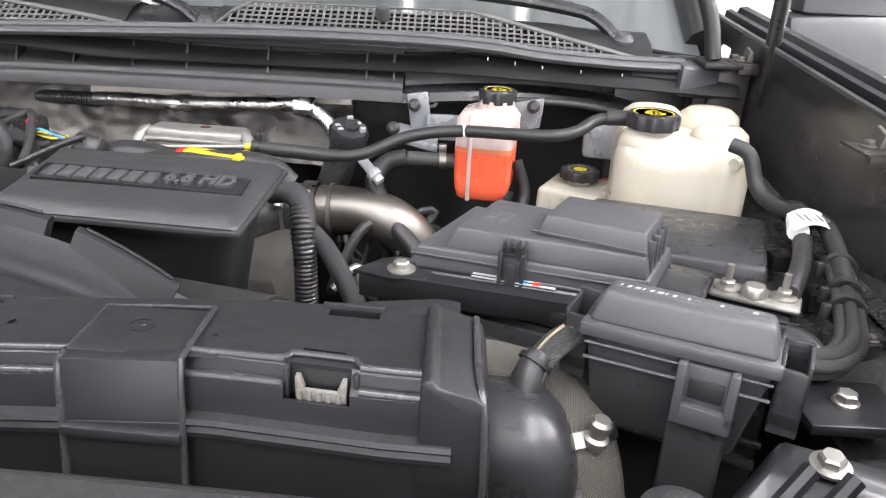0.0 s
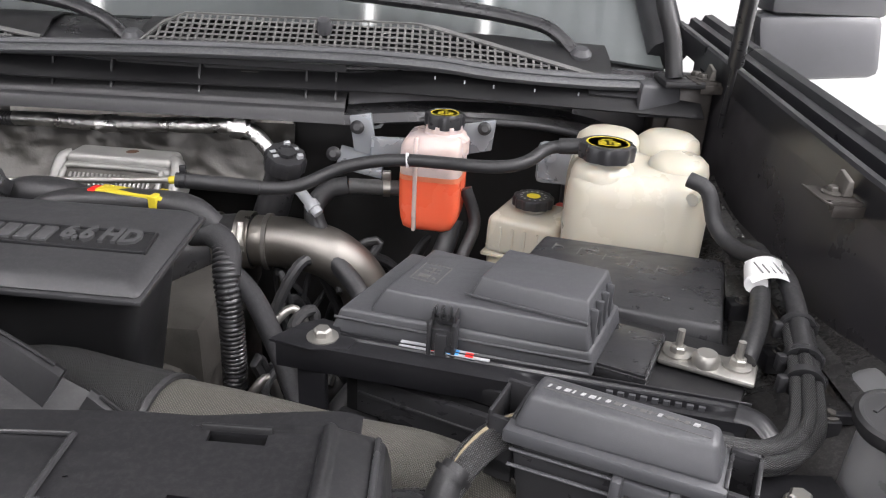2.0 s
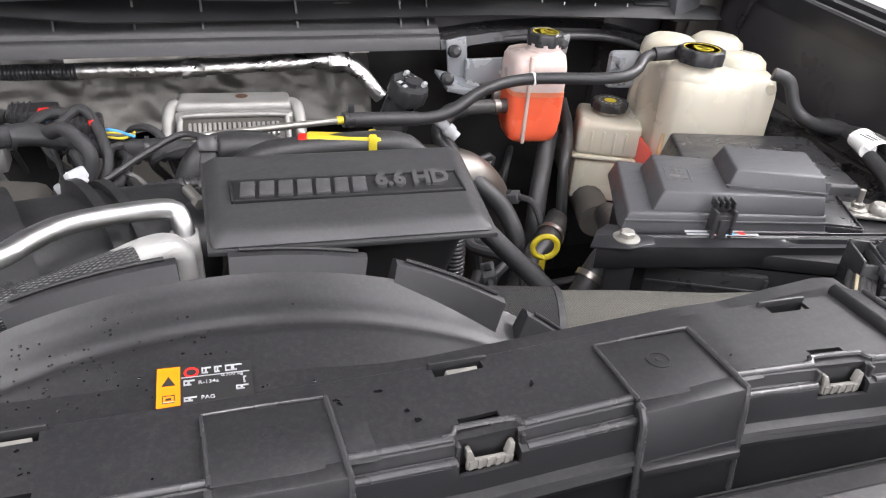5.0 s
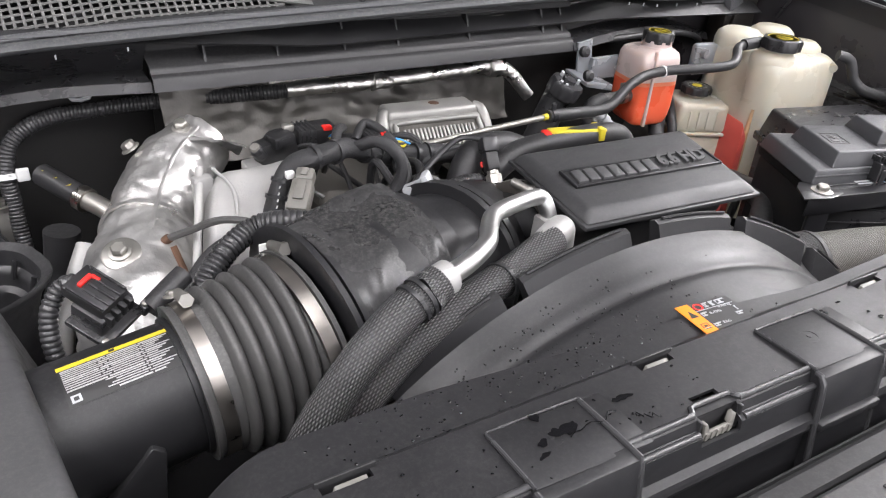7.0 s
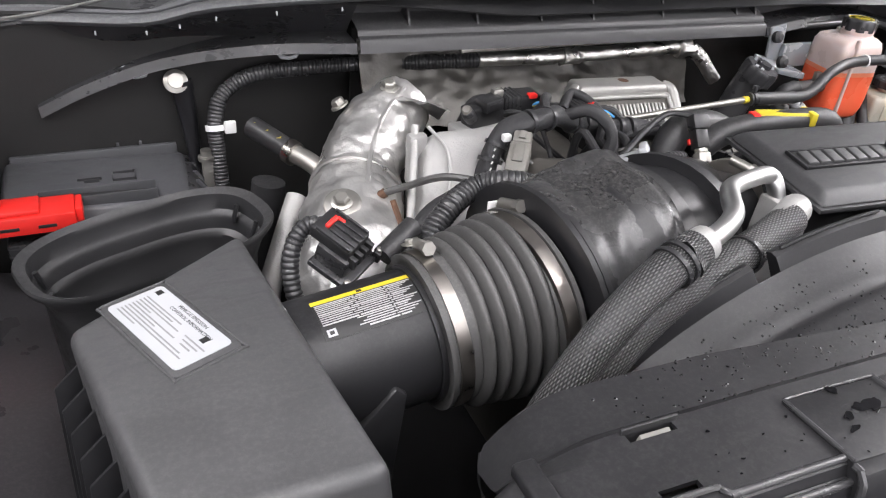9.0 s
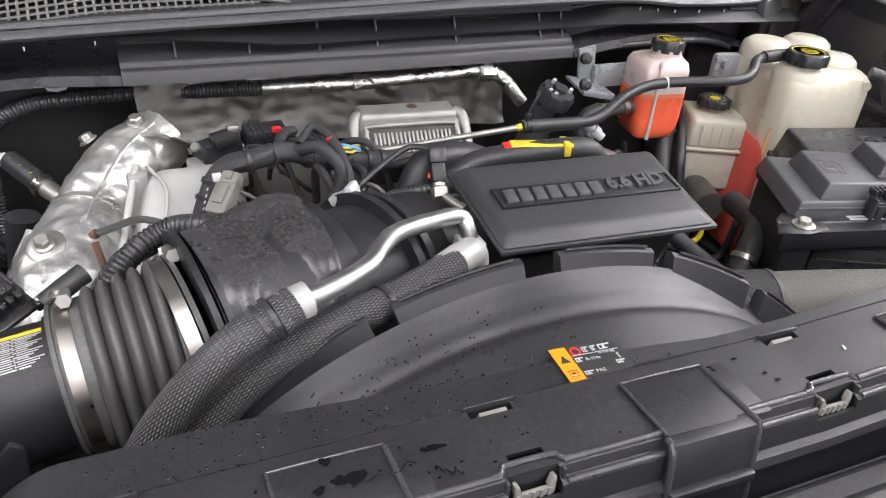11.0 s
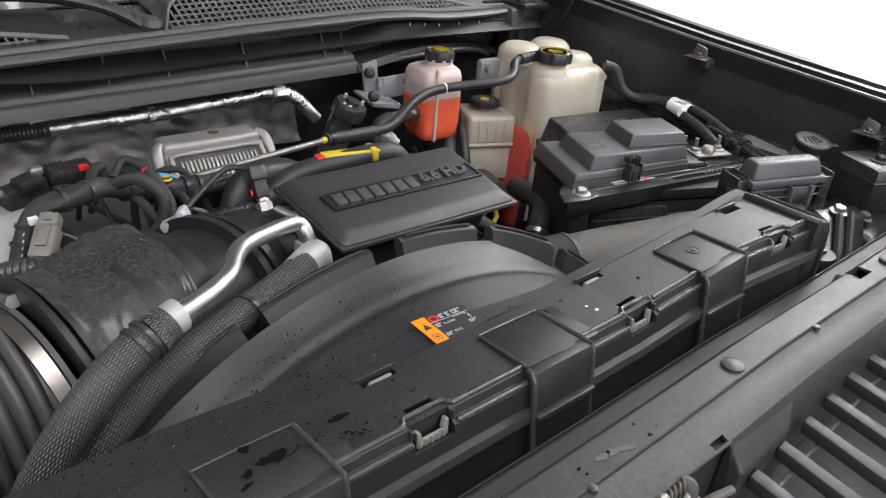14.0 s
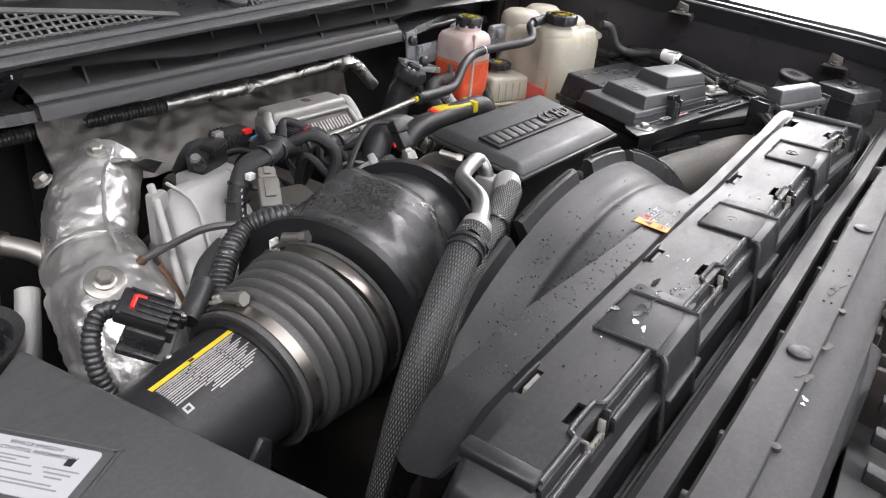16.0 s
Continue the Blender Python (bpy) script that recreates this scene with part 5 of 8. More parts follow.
# oil filler neck
oil = thing("oil_filler", "black oil filler neck with a ribbed cap", "filler cap", (-0.17, 1.07, 1.05))
part("neck", tube([(-0.185, 1.10, 1.10), (-0.152, 1.092, 1.20), (-0.146, 1.084, 1.222)], [0.026, 0.024, 0.023], 20), SATIN, oil)
oc = part("cap", lathe([(0.028, 0), (0.029, 0.018), (0.026, 0.024), (0.012, 0.024), (0.012, 0.030), (0, 0.030)], aim((-0.146, 1.084, 1.218), (0.22, -0.30, 0.9)), 48, 10, 0.04), SATIN, oil, "black ribbed oil cap with pale symbols")
for x, y in ((-0.020, 0.006), (-0.020, -0.004), (0.010, -0.016), (0.013, 0.004), (0.004, 0.014)):
    part("symbol_bar", box(x, x + 0.008, y, y + 0.005, 0.024, 0.0252 + 0.0055 * (abs(x) < 0.011), 0, aim((-0.146, 1.084, 1.218), (0.22, -0.30, 0.9))), LABELGREY, oc)

# foil-wrapped pipe along the firewall
FO = [(-0.582, 1.213, 1.234), (-0.433, 1.194, 1.238), (-0.30, 1.178, 1.245), (-0.232, 1.171, 1.247), (-0.20, 1.162, 1.236), (-0.163, 1.15, 1.195)]
foil = thing("heater_pipe", "foil-wrapped heater pipe along the firewall", "pipe", (-0.4, 1.19, 1.19))
part("wrapped_pipe", tube(FO, 0.0115, 16, 0.006, jitter=0.16), FOIL, foil, "crinkled silver foil wrap")
for p in ((-0.43, 1.194, 1.238), (-0.225, 1.170, 1.245)):
    part("foil_knot", tube([(p[0] - 0.016, p[1], p[2]), (p[0] + 0.016, p[1] - 0.002, p[2])], 0.0145, 14, 0.004, jitter=0.5), FOIL, foil)
part("sleeve", tube([(-0.575, 1.215, 1.232), (-0.70, 1.245, 1.226), (-0.83, 1.268, 1.220), (-0.905, 1.275, 1.212), (-0.95, 1.272, 1.19), (-0.967, 1.26, 1.155), (-0.968, 1.25, 1.10), (-0.965, 1.22, 1.0)], 0.0105, 14, 0.0009, lambda s: corrugated(s, 0.0052, 0.09)), CONDUIT, foil, "corrugated black conduit")
solid("heat_blanket", thick(grid_surface(lambda a, b: (-0.76 + 0.60 * a, 1.258 - 0.05 * b + 0.010 * noise.noise(Vector((a * 9, b * 2.4, 1.0))) + 0.006 * noise.noise(Vector((a * 24, b * 7, 4.0))), 1.262 - 0.125 * b + 0.004 * math.sin(17 * a)), 80, 20), 0.004), FIREWALL, "dark mottled foil heat blanket hung on the firewall", "heat shield")
solid("heat_strip", thick(grid_surface(lambda a, b: (-0.60 + 0.44 * a, 1.245 - 0.008 * b, 1.268 - 0.03 * b), 20, 3), 0.003), DULLFOIL, "dull foil strip under the cowl", "heat shield")

# finned aluminium control unit
ecm = thing("control_unit", "finned cast aluminium control unit", "control unit", (-0.38, 1.10, 1.12))
EM = pose(-0.385, 1.105, 1.20, 0, 0, -6)
part("case", merge(box(-0.082, 0.082, -0.018, 0.048, -0.05, 0.006, 0.008, EM, 0.003, 3), box(-0.078, 0.078, -0.006, 0.044, 0.002, 0.017, 0.006, EM, 0.003, 3)), ECMALU, ecm)
FE = Vector((0, 0.046, 0.040)).normalized()
FN = Vector((1, 0, 0)).cross(FE)
FM = EM @ Matrix(((1, FE.x, FN.x, -0.072), (0, FE.y, FN.y, -0.060), (0, FE.z, FN.z, -0.037), (0, 0, 0, 1)))
part("front_panel", merge(box(0.0, 0.142, 0.0, 0.058, -0.03, 0.0, 0.002, FM)), IRON, ecm, "recessed grey front panel")
part("front_rim", tube([FM @ Vector(p) for p in ((0.0, -0.004, 0.001), (0.0, 0.030, 0.001), (0.001, 0.053, 0.001), (0.008, 0.060, 0.001), (0.075, 0.061, 0.001), (0.134, 0.060, 0.001), (0.141, 0.053, 0.001), (0.142, 0.030, 0.001), (0.142, -0.004, 0.001))], 0.0042, 10, 0.004), ECMALU, ecm, "rounded rim round the front panel")
for q in ((-0.080, 1), (0.080, -1)):
    part("ear", tube([EM @ Vector((q[0] + 0.004 * q[1], 0.012, 0.010)), EM @ Vector((q[0] - 0.004 * q[1], 0.004, 0.008)), EM @ Vector((q[0] - 0.007 * q[1], -0.010, -0.006)), EM @ Vector((q[0] - 0.008 * q[1], -0.040, -0.036))], [0.008, 0.009, 0.008, 0.007], 14, 0.004), ECMALU, ecm, "bent mounting ear", 60)
for i in range(19):
    x = 0.011 + 0.0064 * i
    part("fin", box(x, x + 0.0042, 0.030 - 0.002 * (i % 2), 0.049, -0.002, 0.0036, 0.0014, FM), ECMALU, ecm)
for i in range(16):
    x = 0.014 + 0.0073 * i
    part("cast_mark", box(x, x + 0.0052 - 0.0008 * (i % 3), 0.014 + 0.0015 * (i % 2), 0.024, -0.002, 0.0028, 0.0013, FM), ECMALU, ecm)
part("rust_spot", lathe([(0.010, 0), (0.008, 0.0008), (0, 0.001)], EM @ Matrix.Translation((0.01, 0.022, 0.0165)), 14), RUST, ecm, "small rust stain")

# dipstick tube and yellow safety tag
dip = thing("fuel_line", "thin zinc-plated line running to a rubber hose", "pipe", (-0.38, 0.99, 1.2))
part("line", tube([(-0.56, 0.975, 1.208), (-0.50, 0.985, 1.216), (-0.262, 0.981, 1.230)], 0.0045, 12), ZINC, dip)
part("clip", merge(ring((-0.252, 0.981, 1.230), (1, 0, 0), 0.009, 0.008, 0.0015), box(-0.256, -0.248, 0.978, 0.984, 1.238, 1.25, 0.001)), SATIN, dip)
part("collar", tube([(-0.270, 0.981, 1.2295), (-0.262, 0.981, 1.23)], 0.0052, 12), YELLOW, dip)
tag = thing("locking_clip", "yellow locking clip with a red end on a hose joint", "clip", (-0.28, 0.9, 1.2))
part("joint", tube([(-0.42, 0.90, 1.20), (-0.37, 0.905, 1.222), (-0.30, 0.897, 1.230), (-0.22, 0.885, 1.232), (-0.19, 0.885, 1.21)], 0.017, 16), RUBBER, tag)
part("clip", merge(box(-0.042, 0.045, -0.011, 0.009, 0.012, 0.018, 0.003, pose(-0.283, 0.895, 1.229, 0, 0, -14)), box(0.030, 0.040, -0.016, 0.014, 0.002, 0.020, 0.002, pose(-0.283, 0.895, 1.229, 0, 0, -14))), YELLOW, tag, "yellow plastic locking clip")
part("end", box(-0.052, -0.040, -0.012, 0.006, 0.010, 0.017, 0.003, pose(-0.283, 0.895, 1.229, 0, 0, -14)), RED, tag, "red clip end")

ring_handle = thing("dipstick", "yellow ring-handled oil dipstick beside the engine", "dipstick", (-0.014, 0.852, 1.0))
bm = tube([(-0.014 + 0.0165 * math.cos(a), 0.852 - 0.004 * math.cos(a), 1.080 + 0.0165 * math.sin(a)) for a in np.linspace(-1.45, 4.6, 18)], 0.0042, 10, 0.004)
part("ring", bm, YELLOW, ring_handle)
part("stem", tube([(-0.014, 0.852, 1.064), (-0.018, 0.856, 0.98)], 0.0048, 10), YELLOW, ring_handle)

# radiator hose from the engine to the radiator
hose = thing("radiator_hose", "thick woven radiator hose with a grey outer half", "hose", (-0.1, 0.58, 1.05))
part("inner_half", tube([(-0.36, 0.70, 1.10), (-0.28, 0.655, 1.135), (-0.21, 0.615, 1.150), (-0.145, 0.59, 1.155)], [0.045, 0.046, 0.046, 0.045], 28, 0.005), HOSEWEAVE, hose, "dark ribbed cloth sleeve")
part("outer_half", tube([(-0.148, 0.591, 1.155), (-0.08, 0.57, 1.158), (0.0, 0.545, 1.158), (0.060, 0.530, 1.158), (0.097, 0.505, 1.158), (0.113, 0.474, 1.143), (0.120, 0.455, 1.11)], [0.0415, 0.041, 0.041, 0.041, 0.041, 0.041], 28, 0.005), HOSEGREY, hose, "grey woven hose")
part("cuff", ring((-0.148, 0.591, 1.155), (1, -0.32, 0.02), 0.0425, 0.006, 0.003), RUBBER, hose)

part("t_bolt", merge(tube([(-0.188, 1.004, 1.126), (-0.200, 1.004, 1.126)], 0.005, 8), tube([(-0.194, 1.003, 1.142), (-0.194, 1.003, 1.110)], 0.003, 8)), ZINC, elbow)
clamp_band("clamp", (-0.234, 1.043, 1.119), (1, 0.0, 0.05), 0.0395, 0.010, elbow, (0, -0.7, 0.7))

# ---- radiator shroud and fan ring ----
XC, RR, ZC = -0.45, 0.452, 0.815


def plate_z(x):
    return 1.260 + 0.014 * min(1, max(0, (x + 0.32) / 0.2))


shroud = thing("radiator_shroud", "long black plastic radiator shroud with an arched fan ring", "fan shroud", (-0.45, 0.45, 0.75))




def spart(name, bm, mat, parent, label="", smooth=38):
    """A part of the shroud, which stands a little askew to the bay."""
    for v in bm.verts:
        d = v.co.x + 0.308
        front = max(0.0, min(1.0, (0.460 - v.co.y) / 0.045))
        v.co.y += front * max(0.0, min(1.0, (-0.02 - v.co.x) / 0.12)) * (0.008 + 0.016 * max(0.0, -0.4 - v.co.x)) - (0.003 + 0.044 * d + 0.03 * d * d)
    return part(name, bm, mat, parent, label, smooth)


def smax(a, b, k=0.012):
    h = max(0.0, k - abs(a - b)) / k
    return max(a, b) + h * h * k * 0.25


SLOTS = (-0.839, -0.580, -0.308, -0.047)
NOTCHES = (-0.852, -0.578, -0.312, -0.056)


def back_line(x):
    """Where the flat ledge ends and falls away towards the fan."""
    return 0.488 + 0.03 * max(0, min(1, (-0.35 - x) / 0.4))


def reach_of(x):
    if x < -0.74:
        return 0.095 + 0.108 * math.sqrt(max(0, 1 - ((-0.74 - x) / 0.19) ** 2))
    if x > -0.16:
        return 0.105 + 0.098 * max(0, (-0.04 - x) / 0.12) if x < -0.04 else 0.105 - 0.008 * max(0, (x + 0.01) / 0.035) ** 2
    return 0.203


def top_at(x, y):
    """Height of the plate at a place: a flat ledge with a step, a fall behind it, and the arched ring."""
    fall = max(0.0, y - back_line(x))
    p = plate_z(x) - (0.012 * (1 - math.exp(-fall / 0.012)) + fall * 3.5 if fall > 0 else 0) - 0.013 * max(0, min(1, (y - 0.462) / 0.012)) * max(0, min(1, (0.02 - x) / 0.1))
    if x < -0.86:
        p -= 0.5 * (-0.86 - x) ** 2 / 0.07 * max(0, (y - 0.44) / 0.05)
    d2 = RR * RR - (x - XC) ** 2
    flare = 0.010 * max(0, (y - 0.555) / 0.03) ** 2
    groove = -0.0035 * math.exp(-((y - 0.548) / 0.006) ** 2)
    ringz = ZC + math.sqrt(d2) - 0.010 + flare + groove - 0.19 * max(0, 0.575 - y) if d2 > 0.02 else 0.5
    return max(smax(p, ringz, 0.02), 0.98)


def top_surface(a, b):
    """Even straight rows over the ledge, a few up to its back line, the rest to the edge."""
    x = -0.93 + 0.955 * a
    end = 0.385 + reach_of(x)
    crest = min(back_line(x), end - 0.003)
    first = min(0.475, crest - 0.002)
    if b < 0.56:
        y = 0.385 + (first - 0.385) * b / 0.56
    elif b < 0.68:
        y = first + (crest - first) * (b - 0.56) / 0.12
    else:
        y = crest + (end - crest) * (b - 0.68) / 0.32
    return (x, y, top_at(x, y))
def cut(bm, rects):
    """Take out the faces of a sheet whose middle lies in one of the rectangles (x0, x1, y0, y1, z0)."""
    gone = []
    for f in bm.faces:
        c = f.calc_center_median()
        if any(x0 < c.x < x1 and y0 < c.y < y1 and c.z > z0 for x0, x1, y0, y1, z0 in rects):
            gone.append(f)
    bmesh.ops.delete(bm, geom=gone, context="FACES")
    return bm


HOLES = [(x - 0.017, x + 0.017, 0.4480, 0.4585, 1.2) for x in SLOTS] + [(x - 0.013, x + 0.013, 0.3945, 0.4025, 1.2) for x in NOTCHES]
spart("top_plate", thick(cut(grid_surface(top_surface, 250, 86), HOLES), 0.003), BLACK, shroud, "flat ledge blending into the arched fan ring", 32)
# stepped front face
FR = [(0.372, 0.0), (0.370, -0.0015), (0.368, -0.009), (0.364, -0.0105), (0.362, -0.012), (0.361, -0.020), (0.360, -0.034), (0.3535, -0.0355), (0.352, -0.0385), (0.3545, -0.0415), (0.3525, -0.0445), (0.353, -0.048), (0.3575, -0.0495), (0.356, -0.070), (0.354, -0.095), (0.346, -0.098)]


def front_face(x0, x1, n=190):
    def f(a, b):
        k = b * (len(FR) - 1)
        i = min(int(k), len(FR) - 2)
        w = k - i
        x = x0 + (x1 - x0) * a
        return (x, FR[i][0] * (1 - w) + FR[i + 1][0] * w + 0.013, plate_z(x) + FR[i][1] * (1 - w) + FR[i + 1][1] * w)
    return grid_surface(f, n, len(FR) - 1)


spart("front_face", thick(cut(front_face(-0.93, 0.022), [(x - 0.020, x + 0.020, 0.30, 0.42, plate_z(x) - 0.0195) for x in NOTCHES]), 0.003), BLACK, shroud, "stepped front face of the shroud", 20)
for x0, x1 in ((-0.744, -0.664), (-0.476, -0.400), (-0.214, -0.139)):
    za, zb = plate_z(x0), plate_z(x1)
    strap = spart("strap", merge(hexa([(x0, 0.380, za - 0.002), (x1, 0.380, zb - 0.002), (x1, 0.444, zb - 0.002), (x0, 0.444, za - 0.002)],
                                     [(x0 + 0.001, 0.380, za + 0.0035), (x1 + 0.02, 0.380, zb + 0.0006), (x1 + 0.02, 0.442, zb + 0.0006), (x0 + 0.001, 0.442, za + 0.0035)], 0.0008),
                                hexa([(x0, 0.357, za - 0.097), (x1, 0.357, zb - 0.097), (x1, 0.366, zb - 0.097), (x0, 0.366, za - 0.097)],
                                     [(x0, 0.371, za + 0.002), (x1, 0.371, zb + 0.0015), (x1, 0.385, zb + 0.0015), (x0, 0.385, za + 0.002)], 0.0015)), BLACK, shroud, "raised strap panel running over the edge")
    c = ((x0 + x1) / 2 - 0.002, 0.413, (za + zb) / 2 + 0.002)
    spart("moulding_mark", merge(ring(c, (0, 0, 1), 0.0075, 0.0012, 0.001, 24), lathe([(0.0025, 0), (0.002, 0.001), (0, 0.001)], Matrix.Translation(c), 12)), BLACK, strap)
    spart("ridge", tube([(x0, 0.379, za + 0.001), (x0, 0.371, za - 0.004), (x0, 0.364, za - 0.05), (x0, 0.357, za - 0.094)], 0.0026, 8, 0.006), EDGEPL, strap)
    spart("ridge", tube([(x0 + 0.0015, 0.444, za + 0.002), (x0 + 0.001, 0.381, za + 0.0028)], 0.0016, 8, 0.02), EDGEPL, strap)
    spart("ridge", tube([(x1, 0.444, zb + 0.0012), (x1, 0.381, zb + 0.0016), (x1, 0.371, zb - 0.004), (x1, 0.364, zb - 0.05), (x1, 0.357, zb - 0.094)], 0.0022, 8, 0.006), EDGEPL, strap)
    spart("ridge", tube([(x0 + 0.001, 0.4435, za + 0.0022), ((x0 + x1) / 2, 0.4438, (za + zb) / 2 + 0.0022), (x1, 0.4435, zb + 0.0016)], 0.0015, 8, 0.02), EDGEPL, strap)
    spart("rail", box(x0 - 0.0, x1, 0.359, 0.367, za - 0.046, za - 0.038, 0.002), BLACK, strap)
stops = sorted([-0.926] + [v for x in NOTCHES for v in (x - 0.023, x + 0.023)] + [-0.744, -0.664, -0.476, -0.400, -0.214, -0.139, 0.012])
for xa, xb in zip(stops, stops[1:]):
    if any(xa >= x - 0.024 and xb <= x + 0.024 for x in NOTCHES) or xa in (-0.744, -0.476, -0.214):
        continue
    # beads carry their bright edge line in the material colour
    spart("edge_bead", tube([(xa, 0.3865, plate_z(xa) + 0.0004), (xb, 0.3865, plate_z(xb) + 0.0004)], 0.0027, 10, 0.04), EDGEPL, shroud)
    spart("edge_bead", tube([(xa, 0.3775, plate_z(xa) - 0.0105), (xb, 0.3775, plate_z(xb) - 0.0105)], 0.0027, 10, 0.04), EDGEPL, shroud)
for x in SLOTS:
    z = plate_z(x)
    sl = spart("slot", merge(box(x - 0.022, x + 0.022, 0.442, 0.463, z - 0.022, z - 0.012, 0.001), box(x - 0.021, x + 0.021, 0.4580, 0.4612, z - 0.014, z + 0.0042, 0.0012)), DARK, shroud, "dark moulded slot with an upright lip")
    if x > -0.1:
        continue
    spart("tongue", hexa([(x - 0.012, 0.4495, z - 0.013), (x + 0.012, 0.4495, z - 0.013), (x + 0.012, 0.456, z - 0.013), (x - 0.012, 0.456, z - 0.013)], [(x - 0.009, 0.4495, z - 0.0022), (x + 0.013, 0.4495, z - 0.0022), (x + 0.013, 0.4548, z - 0.0008), (x - 0.009, 0.4548, z - 0.0008)], 0.0006), SNAP, sl, "pale plastic tongue in the slot")
for x in NOTCHES:
    z = plate_z(x)
    cl = spart("clip", merge(box(x - 0.021, x + 0.021, 0.389, 0.407, z - 0.024, z - 0.012, 0.001), box(x - 0.024, x + 0.024, 0.3865, 0.389, z - 0.026, z - 0.001, 0.001), box(x - 0.0225, x - 0.0195, 0.379, 0.389, z - 0.022, z - 0.001, 0.001), box(x + 0.0195, x + 0.0225, 0.379, 0.389, z - 0.022, z - 0.001, 0.001)), DARK, shroud, "notch with a snap clip")
    spart("snap", merge(box(x - 0.0155, x + 0.0155, 0.3785, 0.3815, z - 0.0215, z - 0.0135, 0.001), *[hexa([(x + q * 0.0155, 0.3785, z - 0.0140), (x + q * 0.0095, 0.3785, z - 0.0140), (x + q * 0.0095, 0.3835, z - 0.0140), (x + q * 0.0155, 0.3835, z - 0.0140)][::q], [(x + q * 0.0158, 0.3795, z - 0.0060), (x + q * 0.0128, 0.3795, z - 0.0060), (x + q * 0.0128, 0.3850, z - 0.0060), (x + q * 0.0158, 0.3850, z - 0.0060)][::q], 0.0008) for q in (-1, 1)], *[box(x - 0.0140 + 0.0058 * i, x - 0.0115 + 0.0058 * i, 0.3775, 0.380, z - 0.0205, z - 0.0140) for i in range(5)]), SNAP, cl, "pale ribbed snap tongue with two prongs")
    spart("notch_bead", tube([(x - 0.030, 0.3865, z + 0.0012), (x - 0.0235, 0.3872, z + 0.0014), (x - 0.0205, 0.391, z + 0.0016), (x - 0.0165, 0.3928, z + 0.0018), (x + 0.0165, 0.3928, z + 0.0018), (x + 0.0205, 0.391, z + 0.0016), (x + 0.0235, 0.3872, z + 0.0014), (x + 0.030, 0.3865, z + 0.0012)], 0.0021, 8, 0.003), EDGEPL, cl)
UPRIGHT = Matrix(((1, 0, 0, 0), (0, 0, 1, 0), (0, 1, 0, 0), (0, 0, 0, 1)))
spart("end_wall", prism([(0.0, 1.14), (0.003, 1.278), (0.006, 1.2815), (0.0095, 1.2815), (0.0125, 1.2775), (0.034, 1.2725), (0.0405, 1.268), (0.0435, 1.255), (0.048, 1.14)], Matrix.Translation((0, 0.368, 0)) @ UPRIGHT, 0.098, 0.003), BLACK, shroud, "broad rounded end cap with a raised inner rim", 40)
spart("cap_rim", tube([(0.0425, 0.366, 1.15), (0.0405, 0.3675, 1.245), (0.0385, 0.373, 1.2695), (0.036, 0.40, 1.2735), (0.036, 0.462, 1.2735)], 0.0022, 8, 0.006), EDGEPL, shroud)
spart("end_wall", merge(hexa([(-0.965, 0.36, 1.10), (-0.92, 0.352, 1.10), (-0.92, 0.50, 1.10), (-0.965, 0.47, 1.10)], [(-0.956, 0.390, 1.244), (-0.924, 0.384, 1.263), (-0.924, 0.456, 1.263), (-0.954, 0.446, 1.248)], 0.008, 3), box(-0.934, -0.919, 0.386, 0.458, 1.255, 1.2655, 0.003)), BLACK, shroud, "bevelled end wall with a raised rim", 50)
# radiator end tank beyond the shroud
TANK = [(0.066, 0.444, 0.050, 0.050, 0.95), (0.066, 0.444, 0.051, 0.051, 1.110), (0.066, 0.444, 0.0505, 0.0505, 1.158), (0.065, 0.444, 0.048, 0.0475, 1.176), (0.063, 0.444, 0.0435, 0.042, 1.192), (0.060, 0.445, 0.036, 0.033, 1.204), (0.057, 0.446, 0.025, 0.022, 1.212), (0.055, 0.447, 0.012, 0.010, 1.215)]
part("end_tank", loft(TANK, None, 40, 0.72), SATIN, shroud, "rounded dusty black radiator end tank", 60)
for z in (1.140, 1.110):
    part("tank_rib", loft([(0.066, 0.444, 0.0515, 0.0515, z - 0.005), (0.066, 0.444, 0.0555, 0.0555, z - 0.002), (0.066, 0.444, 0.0555, 0.0555, z + 0.002), (0.066, 0.444, 0.0515, 0.0515, z + 0.005)], None, 40, 0.72), GREYPL, shroud)
band = part("hose_clamp", ring((0.110, 0.478, 1.150), (0.25, -0.55, -0.8), 0.0425, 0.012, 0.0016), STEEL, shroud, "slotted worm-drive clamp on the hose end")
part("clamp_screw", lathe([(0.0065, -0.024), (0.0075, -0.020), (0.0075, 0.004), (0.010, 0.005), (0.010, 0.011), (0.007, 0.013), (0.007, 0.018), (0.0085, 0.019), (0.0085, 0.025), (0.006, 0.028), (0, 0.028)], aim((0.128, 0.449, 1.166), (0.15, -0.1, 1)), 14), ZINC, band, "yellowed zinc clamp screw", 30)
for i in range(14):
    a = radians(-70 + 11 * i)
    q = aim((0.110, 0.478, 1.150), (0.25, -0.55, -0.8))
    part("slot", box(-0.0006, 0.0006, -0.004, 0.004, 0, 0.0004, 0, q @ Matrix.Rotation(a, 4, "Z") @ Matrix.Translation((0.0441, 0, 0)) @ Matrix.Rotation(radians(90), 4, "Y")), DARK, band)
